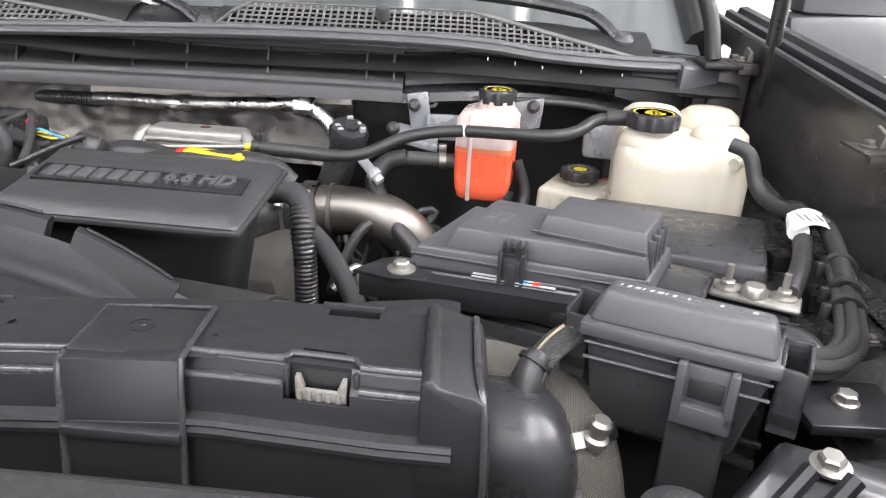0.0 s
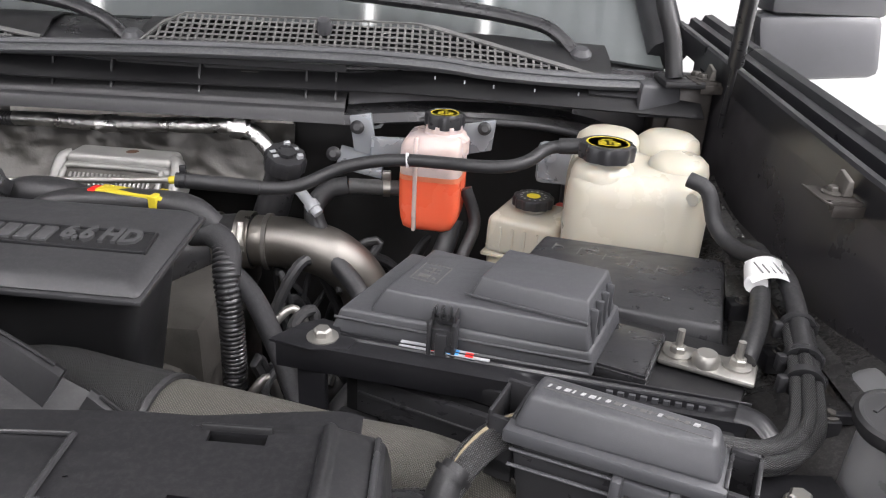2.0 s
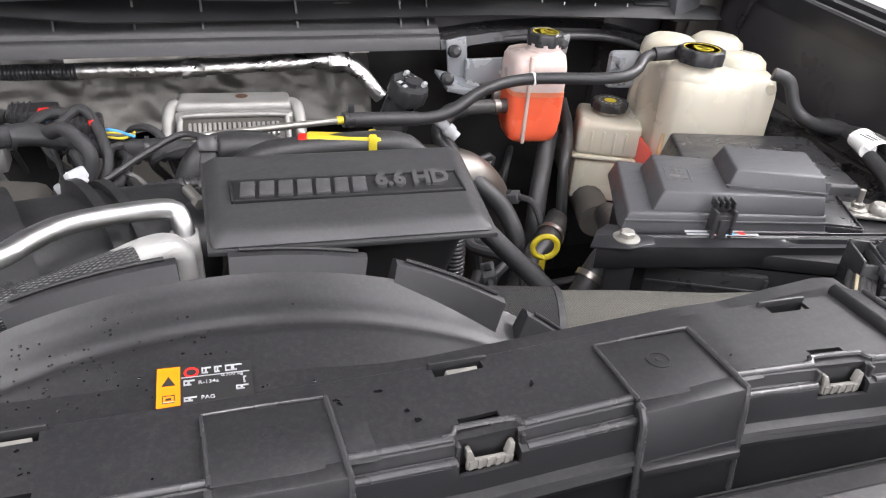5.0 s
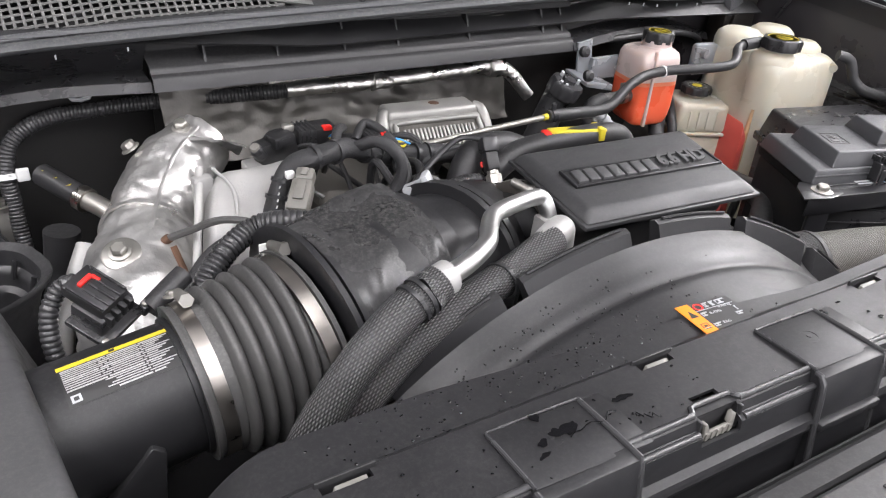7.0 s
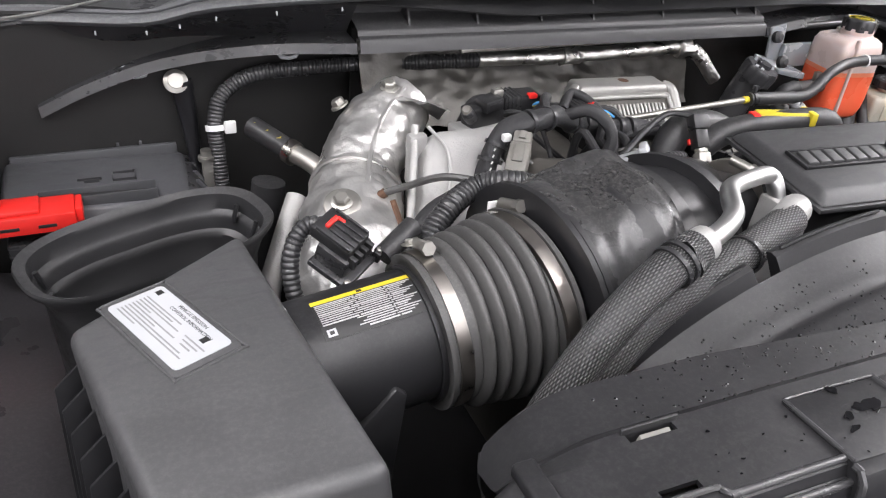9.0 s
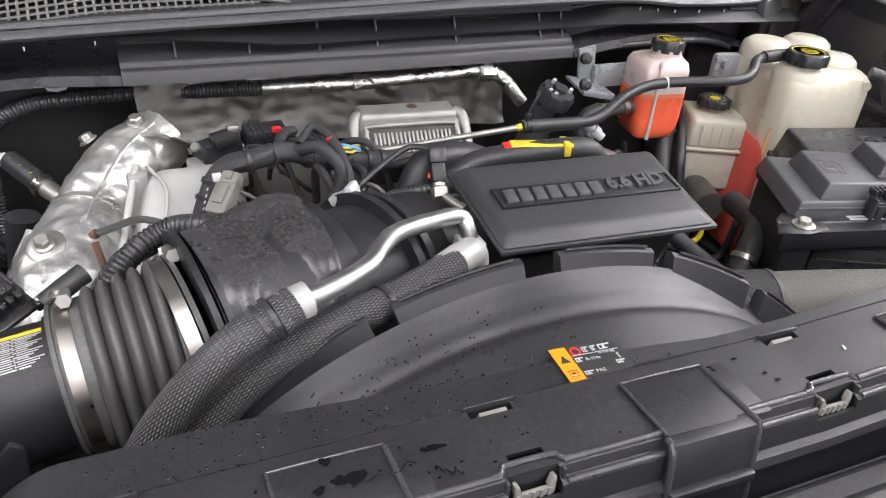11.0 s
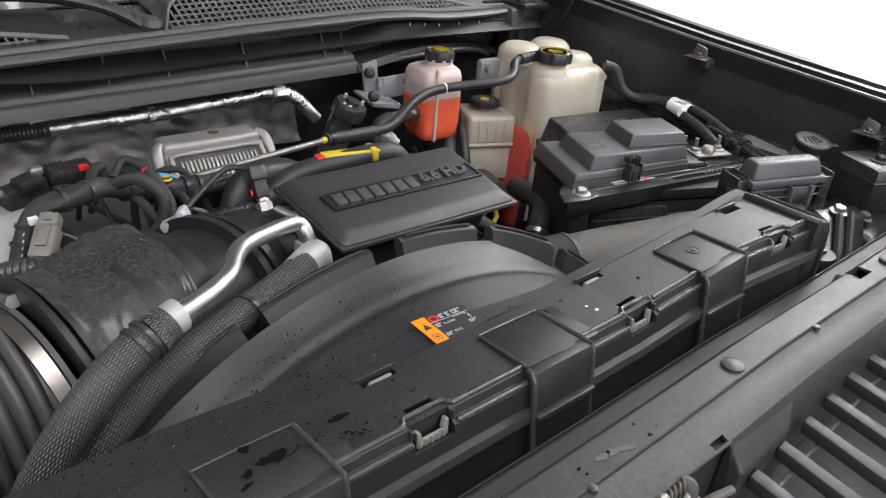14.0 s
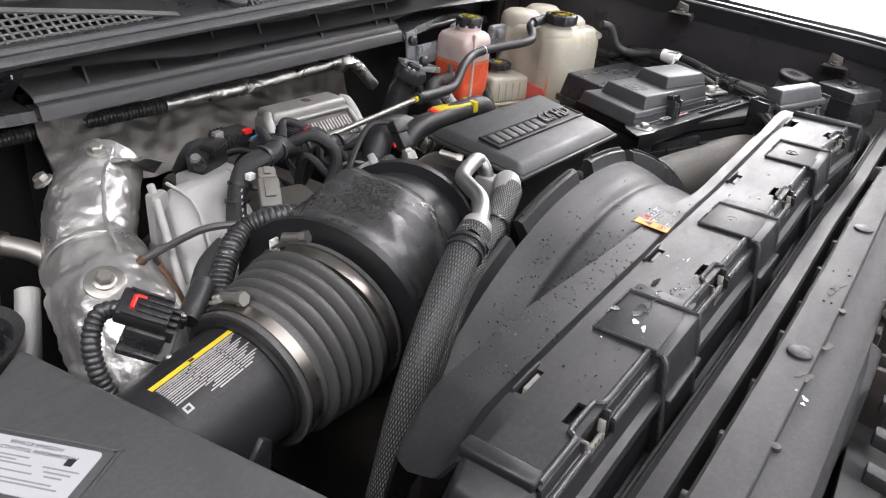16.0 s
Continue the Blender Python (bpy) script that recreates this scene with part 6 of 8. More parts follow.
# fins round the ring
for a0, a1 in ((112, 128), (93.6, 109), (75.6, 89), (60, 72.5), (130, 143), (47, 57)):
    n = 10
    bm = bm_new()
    rows = []
    for i in range(n + 1):
        a = radians(a0 + (a1 - a0) * i / n)
        row = []
        for r, y in ((RR - 0.016, 0.580), (RR + 0.014, 0.594), (RR + 0.016, 0.600), (RR + 0.013, 0.606), (RR - 0.016, 0.598)):
            row.append(bm.verts.new((XC + r * math.cos(a), y - 0.020 * max(0, (74 - math.degrees(a)) / 14), ZC + r * math.sin(a))))
        rows.append(row)
    for p, q in zip(rows, rows[1:]):
        for j in range(5):
            bm.faces.new((p[j], p[(j + 1) % 5], q[(j + 1) % 5], q[j]))
    bm.faces.new(rows[0][::-1])
    bm.faces.new(rows[-1])
    fin = spart("fin", bm, BLACK, shroud, "curved lip panel on the fan ring", 30)
    pts = [(XC + (RR + 0.0175) * math.cos(radians(a)), 0.599 - 0.020 * max(0, (74 - a) / 14), ZC + (RR + 0.0175) * math.sin(radians(a))) for a in np.linspace(a0 + 1, a1 - 1, 6)]
    spart("edge_line", tube(pts, 0.0016, 6), DARK, fin)
# air-conditioning notice on the ring
lb = Matrix.Translation((-0.501, 0.470, 1.2492)) @ pose(0, 0, 0, 1.5, 0, -3)
note = spart("notice", box(0.0, 0.060, 0.0, 0.040, 0, 0.0008, 0, lb), INK, shroud, "black and orange air conditioning notice")
spart("orange_band", box(0.0, 0.0145, 0.0, 0.040, 0.0006, 0.0014, 0, lb), ORLAB, note)
spart("warning_triangle", prism([(0.003, 0.022), (0.0115, 0.022), (0.0072, 0.031)], lb @ Matrix.Translation((0, 0, 0.0012)), 0.0005), INK, note)
spart("prohibition_disc", lathe([(0.0048, 0.0006), (0.0048, 0.0013), (0.0033, 0.0013), (0.0033, 0.0006)], lb @ Matrix.Translation((0.0215, 0.0335, 0)), 20), RED, note)
for x, y, w, h in ((0.028, 0.031, 0.006, 0.006), (0.036, 0.031, 0.005, 0.006), (0.043, 0.031, 0.011, 0.006), (0.0165, 0.021, 0.007, 0.005), (0.0165, 0.006, 0.008, 0.004), (0.049, 0.012, 0.008, 0.004), (0.054, 0.018, 0.002, 0.006)):
    spart("pictogram", merge(box(x, x + w, y + h - 0.0012, y + h, 0.0006, 0.0013, 0, lb), box(x, x + w * 0.7, y, y + 0.0011, 0.0006, 0.0013, 0, lb), box(x + w * 0.35, x + w * 0.55, y, y + h, 0.0006, 0.0013, 0, lb), box(x, x + 0.0010, y + h * 0.3, y + h, 0.0006, 0.0013, 0, lb)), LABELGREY, note)
spart("rule", merge(box(0.0150, 0.0585, 0.0286, 0.0291, 0.0006, 0.0013, 0, lb), box(0.0035, 0.0112, 0.0065, 0.0072, 0.0013, 0.0017, 0, lb)), LABELGREY, note)
spart("pictogram", merge(box(0.0035, 0.0112, 0.0060, 0.0066, 0.0013, 0.0017, 0, lb), box(0.0035, 0.0112, 0.0125, 0.0131, 0.0013, 0.0017, 0, lb), box(0.0035, 0.0041, 0.0060, 0.0131, 0.0013, 0.0017, 0, lb), box(0.0106, 0.0112, 0.0060, 0.0131, 0.0013, 0.0017, 0, lb), box(0.0055, 0.0090, 0.0085, 0.0105, 0.0013, 0.0017, 0, lb)), INK, note)
spart("print", words("R-134a", 0.0046, lb @ Matrix.Translation((0.0255, 0.0205, 0.0008)), 0.0003), LABELGREY, note)
spart("print", words("0.700 kg", 0.0042, lb @ Matrix.Translation((0.040, 0.0255, 0.0008)), 0.0003), LABELGREY, note)
spart("print", words("PAG", 0.0046, lb @ Matrix.Translation((0.027, 0.006, 0.0008)), 0.0003), LABELGREY, note)


# water left on the shroud and the support panel
def blotch(cx, cy, z, r, rng, squash=0.6, thickness=0.0006, n=22):
    """A flat pool with an uneven shore."""
    ph = [rng.uniform(0, 6.28) for _ in range(4)]
    turn = rng.uniform(0, 3.1)
    pts = []
    for i in range(n):
        a = 2 * math.pi * i / n
        q = r * (1 + 0.24 * math.sin(2 * a + ph[0]) + 0.16 * math.sin(3 * a + ph[1]) + 0.10 * math.sin(4 * a + ph[2]) + 0.05 * math.sin(7 * a + ph[3]))
        u, v = q * math.cos(a), q * math.sin(a) * squash
        pts.append((cx + u * math.cos(turn) - v * math.sin(turn), cy + (u * math.sin(turn) + v * math.cos(turn)) * 0.8))
    return prism(pts, Matrix.Translation((0, 0, z)), thickness)


def skewed(x):
    d = x + 0.308
    return 0.003 + 0.044 * d + 0.03 * d * d


def puddles(name, spots, mat, label, seed, thickness):
    rng = random.Random(seed)
    bms = []
    for cx, cy, spread, count, r0, r1, z in spots:
        for _ in range(count):
            x, y = cx + rng.gauss(0, spread), cy + rng.gauss(0, min(spread, 0.014))
            y = min(0.445, max(0.392, y)) if z is None else y
            zz = z if z is not None else plate_z(x) + 0.0008 + (0.0036 - 0.030 * (x + 0.744) if -0.745 < x < -0.654 else 0)
            bms.append(blotch(x, y - (skewed(x) if z is None else 0), zz, rng.uniform(r0, r1), rng, 0.6, thickness, 12 if r1 < 0.003 else 36))
    return solid(name, merge(*bms), mat, label, "water", "stuff")


puddles("water_residue", [(-0.655, 0.300, 0.006, 2, 0.004, 0.008, 1.2362), (-0.60, 0.303, 0.008, 1, 0.004, 0.008, 1.2362), (-0.475, 0.304, 0.008, 3, 0.004, 0.009, 1.2362)], RESIDUE, "pale dried water marks on black plastic", 4, 0.0003)
puddles("water_pools", [(-0.700, 0.420, 0.016, 5, 0.004, 0.010, None), (-0.640, 0.434, 0.008, 2, 0.003, 0.006, None), (-0.63, 0.42, 0.05, 22, 0.0006, 0.0016, None), (-0.78, 0.42, 0.05, 12, 0.0006, 0.0016, None), (-0.40, 0.43, 0.05, 5, 0.001, 0.003, None), (-0.24, 0.43, 0.05, 3, 0.001, 0.003, None), (-0.69, 0.304, 0.010, 3, 0.001, 0.004, 1.2364), (-0.52, 0.303, 0.010, 2, 0.001, 0.004, 1.2364), (-0.43, 0.303, 0.010, 3, 0.001, 0.004, 1.2364)], WET, "small pools and drops of water on black plastic", 9, 0.0003)

def trickle(x, y, dx, dy, seed, r):
    rg = random.Random(seed)
    pts = []
    for k in range(9):
        u = x + dx * k / 8
        pts.append((u, y + dy * k / 8 + rg.uniform(-0.003, 0.003), plate_z(u) + 0.0035))
    return tube(pts, [r * rg.uniform(0.5, 1.0) for _ in range(9)], 8, 0.004, flat=0.6)


solid("water_trickles", merge(trickle(-0.695, 0.430, 0.045, 0.004, 3, 0.0006), trickle(-0.640, 0.424, 0.016, -0.010, 8, 0.0008)), WET, "thin trickles of water on black plastic", "water", "stuff")
rng = random.Random(12)
beads = []
for _ in range(420):
    x = rng.gauss(-0.68, 0.11)
    y = rng.uniform(0.47, 0.575)
    if not -0.85 < x < -0.40:
        continue
    if y > 0.382 + reach_of(x):
        continue
    p = (x, y, top_at(x, y))
    r = rng.uniform(0.0005, 0.0013)
    beads.append(lathe([(r, -0.0012), (r, 0.0002), (r * 0.7, r * 0.42), (0, r * 0.55)], Matrix.Translation((p[0], p[1] - skewed(p[0]), p[2])), 8))
solid("water_beads", merge(*beads), WET, "many tiny water beads on the fan ring", "water", "stuff")

# ---- passenger's side: air intake, turbo, second battery ----
intake = thing("air_intake", "black air filter duct with a ribbed rubber bellows", "air intake", (-0.75, 0.74, 0.95))
AX = [Vector(p) for p in ((-1.03, 0.728, 1.128), (-0.95, 0.733, 1.134), (-0.862, 0.738, 1.142), (-0.765, 0.745, 1.148), (-0.66, 0.762, 1.160), (-0.56, 0.790, 1.158), (-0.47, 0.845, 1.145))]
part("duct", tube([AX[1] + (AX[1] - AX[2]) * 0.7, AX[1], AX[1].lerp(AX[2], 0.4), AX[2]], 0.063, 40), BLACK, intake, "black moulded intake duct", 50)
def rib_wave(t):
    """Stacked round ribs between two plain cuffs."""
    return 1 + (0.150 * abs(math.sin(math.pi * (t - 0.026) / 0.0146)) ** 0.7 - 0.062 if 0.026 < t < 0.099 else 0)


part("bellows", tube([AX[2] - (AX[3] - AX[2]) * 0.1, AX[2].lerp(AX[3], 0.5), AX[3]], [0.0735, 0.0795, 0.0885], 56, 0.0011, rib_wave), GREYRUB, intake, "ribbed grey rubber bellows", 50)
d1, d2 = (AX[2] - AX[1]).normalized(), (AX[4] - AX[3]).normalized()
clamp_band("clamp", AX[2] + d1 * 0.0035, d1, 0.0748, 0.0125, intake, (-0.05, 0.35, 1))
clamp_band("clamp", AX[3] - d2 * 0.001, d2, 0.0915, 0.0135, intake, (0, 0.35, 1))
part("cuff_rim", merge(ring(AX[2] - d1 * 0.0085, d1, 0.0725, 0.004, 0.0035, 48), ring(AX[3] + d2 * 0.010, d2, 0.088, 0.005, 0.0065, 48)), GREYRUB, intake)
part("duct_bead", ring(AX[2] - d1 * 0.013, d1, 0.0625, 0.005, 0.004, 48), BLACK, intake)
part("flange", merge(ring(AX[3] + d2 * 0.022, d2, 0.09, 0.006, 0.027), ring(AX[3] + d2 * 0.034, d2, 0.09, 0.006, 0.020)), BLACK, intake)
part("resonator", tube([AX[3] + d2 * 0.03, AX[4], AX[4].lerp(AX[5], 0.45)], [0.100, 0.105, 0.103], 44), BLACK, intake, "wide glossy resonator drum", 50)
WA, WB = AX[3] + d2 * 0.026, AX[4].lerp(AX[5], 0.30)


def wrap_sheet(a, b):
    """Creased cover round the drum's upper front, with a folded ridge along its back and a ragged end."""
    ang = -48 + 150 * b
    d = (WB - WA).normalized()
    s = d.cross(Vector((0, 0, 1))).normalized()
    t = s.cross(d)
    n = noise.noise(Vector((a * 3.1, b * 4.3, 2.0))) + 0.5 * noise.noise(Vector((a * 8, b * 9, 5.0)))
    r = 0.1085 + 0.0035 * n + 0.012 * math.exp(-((ang + 18) / 9) ** 2) * min(1, 0.4 + a) - 0.003 * math.exp(-((a - 0.97) / 0.04) ** 2)
    u = a * (1.0 + 0.10 * math.cos(radians(ang * 2 - 20)) - 0.08 * (b - 0.4) ** 2)
    return WA.lerp(WB, u) + (t * math.cos(radians(ang)) + s * math.sin(radians(ang))) * r


part("creased_wrap", thick(grid_surface(wrap_sheet, 26, 46), 0.0025), WRAP, intake, "creased black heat wrap over the drum", 60)
part("throat", tube([AX[4].lerp(AX[5], 0.4), AX[5], AX[6]], [0.088, 0.086, 0.075], 40), BLACK, intake, "narrower intake throat", 50)
part("throat_rib", merge(ring(AX[5], (AX[6] - AX[4]), 0.084, 0.010, 0.016), ring(AX[5] + (AX[6] - AX[5]) * 0.25, (AX[6] - AX[4]), 0.082, 0.010, 0.012)), BLACK, intake)


def on_duct(u, a, r=0.0636):
    """A place on the duct: u metres along from its second point, a degrees from the top towards the front."""
    d = (AX[2] - AX[1]).normalized()
    s = d.cross(Vector((0, 0, 1))).normalized()
    t = s.cross(d)
    return AX[1] + d * u + (t * math.cos(radians(a)) + s * math.sin(radians(a))) * r


def wrap(u0, u1, a0, a1, r, n=10):
    return thick(grid_surface(lambda a, b: on_duct(u0 + (u1 - u0) * a, a0 + (a1 - a0) * b, r), 4, n), 0.0003)


sticker = part("sticker", wrap(-0.018, 0.074, -8, 33, 0.0634), INK, intake, "black and white service sticker with a yellow band")
part("yellow_band", wrap(-0.018, 0.074, -8, -3, 0.0636), YELLOW, sticker)
part("triangle", wrap(0.024, 0.029, -7, -4, 0.0638, 2), INK, sticker)
for i in range(16):
    a = -1.6 + 2.05 * i
    for u0, u1 in ((-0.016, 0.020 - 0.004 * (i % 3)), (0.0215 - 0.004 * (i % 3), 0.046 + 0.003 * (i % 2)), (0.0475 + 0.003 * (i % 2), 0.072 - 0.004 * (i % 4))):
        if i < 11 or u0 > 0:
            part("line_of_print", wrap(u0, u1, a, a + (0.9 if i % 5 else 1.25), 0.0636, 2), WORNW, sticker)
part("pictogram", wrap(-0.015, -0.007, 24, 30.0, 0.0638), LABELGREY, sticker)
part("pictogram", wrap(-0.013, -0.009, 25.5, 28.5, 0.0640), INK, sticker)
solid("intake_gusset", prism([(0, 0), (0.10, 0.0), (0.111, 0.108), (0.10, 0.117)], Matrix.Translation((-1.02, 0.678, 1.028)) @ Matrix.Rotation(radians(90), 4, "X"), 0.012, 0.003), BLACK, "triangular black plastic gusset under the duct", "bracket")

airbox = thing("air_filter_box", "large matt black air filter box with a printed label", "air box", (-1.07, 0.72, 0.80))
AT = [(-1.115, 0.535, 1.212), (-0.976, 0.535, 1.2125), (-1.009, 0.864, 1.2025), (-1.160, 0.757, 1.2005)]
lid = part("lid", hexa([(-1.112, 0.508, 1.085), (-0.966, 0.500, 1.06), (-0.985, 0.878, 1.10), (-1.156, 0.764, 1.10)], AT, 0.010, 4), AIRBOX, airbox, "sloping matt lid", 50)
part("rim", hexa([(-1.118, 0.500, 1.072), (-0.958, 0.493, 1.046), (-0.977, 0.884, 1.086), (-1.162, 0.770, 1.086)], [(-1.118, 0.500, 1.088), (-0.958, 0.493, 1.062), (-0.977, 0.884, 1.102), (-1.162, 0.770, 1.102)], 0.003), AIRBOX, airbox)
part("body", hexa([(-1.10, 0.52, 0.80), (-0.97, 0.52, 0.80), (-0.99, 0.86, 0.80), (-1.145, 0.75, 0.80)], [(-1.110, 0.508, 1.076), (-0.966, 0.50, 1.05), (-0.985, 0.878, 1.09), (-1.154, 0.764, 1.09)], 0.01), AIRBOX, airbox)
for i in range(9):
    y = 0.535 + 0.0285 * i
    x = -1.113 - 0.19 * (y - 0.535)
    part("rib", hexa([(x - 0.034, y, 0.84), (x + 0.006, y, 0.84), (x + 0.006, y + 0.0035, 0.84), (x - 0.034, y + 0.0035, 0.84)], [(x - 0.022, y, 1.140), (x + 0.010, y, 1.172), (x + 0.010, y + 0.0035, 1.172), (x - 0.022, y + 0.0035, 1.140)], 0.001), BLACK, airbox)
EX_ = Vector((0.3746, -0.9272, 0.046)).normalized()
EZ_ = (Vector(AT[2]) - Vector(AT[1])).cross(Vector(AT[3]) - Vector(AT[2])).normalized()
EY_ = EZ_.cross(EX_)
VM = Matrix((EX_, EY_, EZ_)).transposed().to_4x4()
VM = VM @ Matrix.Diagonal((1.02, 0.96, 1, 1))
VM.translation = Vector((-1.1298, 0.7738, 1.2022))
part("label_recess", prism([(-0.001, -0.004), (0.110, -0.004), (0.113, -0.001), (0.113, 0.051), (0.110, 0.054), (-0.001, 0.054), (-0.004, 0.051), (-0.004, -0.001)], VM, 0.0006, 0.0002), AIRBOX, lid, "shallow label seat")
part("seat_bead", tube([VM @ Vector(p) for p in ((-0.001, -0.005, 0), (0.050, -0.0055, 0), (0.110, -0.005, 0), (0.1145, -0.001, 0), (0.1145, 0.051, 0), (0.110, 0.055, 0), (0.05, 0.0555, 0), (-0.001, 0.055, 0), (-0.005, 0.051, 0), (-0.005, -0.001, 0), (-0.001, -0.005, 0))], 0.0013, 8, 0.006), AIRBOX, lid)
label_plate = part("label", prism([(0.004, 0), (0.102, 0), (0.1048, 0.0012), (0.106, 0.004), (0.106, 0.046), (0.1048, 0.0488), (0.102, 0.05), (0.004, 0.05), (0.0012, 0.0488), (0, 0.046), (0, 0.004), (0.0012, 0.0012)], VM, 0.0012), LABELGREY, lid, "white printed vehicle emission label")
part("print", words("VEHICLE EMISSION", 0.0050, VM @ Matrix.Translation((0.036, 0.0425, 0.0013)), 0.0001), INK, label_plate)
part("print", words("CONTROL INFORMATION", 0.0050, VM @ Matrix.Translation((0.033, 0.0365, 0.0013)), 0.0001), INK, label_plate)
for i in range(9):
    part("line_of_print", box(0.007, (0.060, 0.052, 0.066, 0.030, 0.071, 0.048, 0.090, 0.096, 0.034)[i], 0.0322 - 0.0033 * i, 0.0335 - 0.0033 * i, 0.0012, 0.0014, 0, VM), WORN, label_plate)
for i in range(3):
    part("line_of_print", box(0.074 + 0.003 * i, 0.101 - 0.004 * i, 0.027 - 0.004 * i, 0.0284 - 0.004 * i, 0.0012, 0.0014, 0, VM), WORN, label_plate)
part("emblem", box(0.086, 0.092, 0.032, 0.039, 0.0012, 0.0015, 0, VM), INK, label_plate)
part("emblem", box(0.006, 0.012, 0.040, 0.046, 0.0012, 0.0015, 0, VM), INK, label_plate)

# open rubber duct mouth
duct = thing("duct_mouth", "open oval black rubber duct mouth", "duct", (-1.08, 0.97, 0.95))
DC, DU, DV = Vector((-1.082, 0.968, 1.145)), Vector((0.118, 0.040, 0.004)), Vector((-0.022, 0.062, 0.003))


def oval(k, dz, n=48):
    out = []
    for i in range(n):
        a = 2 * math.pi * i / n
        c, s = math.cos(a), math.sin(a)
        c, s = math.copysign(abs(c) ** 0.7, c), math.copysign(abs(s) ** 0.7, s)
        out.append(DC + DU * c * k + DV * s * (k if k > 0.9 else k * 0.97) + Vector((0, 0, dz)))
    return out


def oval_shell(steps, close):
    bm = bm_new()
    loops = [[bm.verts.new(p) for p in oval(k, z)] for k, z in steps]
    for a, b in zip(loops, loops[1:]):
        for j in range(48):
            bm.faces.new((a[j], a[(j + 1) % 48], b[(j + 1) % 48], b[j]))
    if close:
        bm.faces.new(loops[-1])
    return bm


part("mouth", oval_shell(((0.86, -0.17), (0.90, -0.040), (0.96, -0.016), (1.055, -0.002), (1.07, 0.003), (1.06, 0.006), (0.975, 0.001), (0.965, -0.004), (0.955, -0.018), (0.91, -0.022), (0.90, -0.027), (0.892, -0.042)), False), RUBBER, duct, "flared rubber lip", 40)
# same rubber as the lip, coloured darker for the shade inside
part("throat", oval_shell(((0.893, -0.040), (0.84, -0.045), (0.832, -0.052), (0.825, -0.075), (0.77, -0.080), (0.72, -0.15), (0.62, -0.30)), True), DARK, duct, "stepped inside of the duct, its shade put into the colour", 40)
for a in (20, 160, 200, 340):
    c, q = math.cos(radians(a)), math.sin(radians(a))
    part("rib", tube([DC + DU * c * 0.955 + DV * q * 0.955 + Vector((0, 0, -0.005)), DC + DU * c * 0.90 + DV * q * 0.90 + Vector((0, 0, -0.026))], 0.003, 6), BLACK, duct)

bat2 = thing("second_battery", "dark covered second battery beside the firewall", "battery", (-1.10, 1.25, 0.9))
part("case", box(-1.24, -1.0, 1.165, 1.30, 0.9, 1.075, 0.01), SATIN, bat2)
part("cover", hexa([(-1.25, 1.155, 1.07), (-0.995, 1.155, 1.06), (-0.995, 1.30, 1.07), (-1.25, 1.30, 1.08)], [(-1.24, 1.165, 1.098), (-1.02, 1.165, 1.088), (-1.015, 1.295, 1.098), (-1.24, 1.295, 1.106)], 0.006), GREYPL, bat2)
part("recess", hexa([(-1.20, 1.172, 1.094), (-1.06, 1.172, 1.089), (-1.06, 1.190, 1.089), (-1.20, 1.190, 1.094)], [(-1.20, 1.172, 1.1012), (-1.06, 1.172, 1.0945), (-1.06, 1.190, 1.0955), (-1.20, 1.190, 1.1022)]), DARK, bat2, "long slot in the cover")
part("emboss", merge(box(-1.155, -1.125, 1.228, 1.2295, 1.09, 1.1020, 0.0005, pose(0, 0, 0)), box(-1.147, -1.128, 1.222, 1.2235, 1.09, 1.1018, 0.0005), box(-1.112, -1.082, 1.222, 1.2235, 1.09, 1.0996, 0.0005), box(-1.112, -1.082, 1.242, 1.2435, 1.09, 1.1008, 0.0005), box(-1.112, -1.1105, 1.222, 1.2435, 1.09, 1.1006, 0.0005), box(-1.0835, -1.082, 1.222, 1.2435, 1.09, 1.0996, 0.0005)), SATIN, bat2, "moulded symbols")
part("lip", box(-1.235, -1.02, 1.292, 1.300, 1.085, 1.112, 0.002), GREYPL, bat2)
for x in (-1.10, -1.07):
    part("rib", box(x, x + 0.004, 1.296, 1.304, 1.09, 1.118, 0.001), GREYPL, bat2)
part("end_slope", hexa([(-1.018, 1.158, 1.02), (-0.965, 1.162, 1.02), (-0.968, 1.296, 1.02), (-1.018, 1.298, 1.02)], [(-1.022, 1.164, 1.088), (-1.006, 1.164, 1.080), (-1.004, 1.294, 1.090), (-1.022, 1.294, 1.097)], 0.003), SATIN, bat2, "sloping ribbed end")
for y in (1.185, 1.215, 1.245, 1.272):
    part("rib", hexa([(-1.006, y, 1.03), (-0.962, y, 1.03), (-0.962, y + 0.003, 1.03), (-1.006, y + 0.003, 1.03)], [(-1.006, y, 1.088), (-1.000, y, 1.087), (-1.000, y + 0.003, 1.087), (-1.006, y + 0.003, 1.088)], 0.0005), GREYPL, bat2)
part("channel_wall", merge(box(-1.20, -1.06, 1.190, 1.1925, 1.088, 1.1075, 0.0006), box(-1.20, -1.06, 1.1685, 1.171, 1.088, 1.1055, 0.0006)), GREYPL, bat2)
part("step", box(-1.24, -1.06, 1.13, 1.165, 1.03, 1.07, 0.004), SATIN, bat2)
rt = part("terminal_cover", merge(box(-1.30, -1.158, 1.118, 1.170, 1.088, 1.112, 0.003), box(-1.30, -1.196, 1.122, 1.162, 1.111, 1.119, 0.003), box(-1.158, -1.150, 1.124, 1.164, 1.094, 1.113, 0.002), box(-1.30, -1.236, 1.135, 1.150, 1.118, 1.128, 0.002)), RED, bat2, "bright red stepped terminal cover")
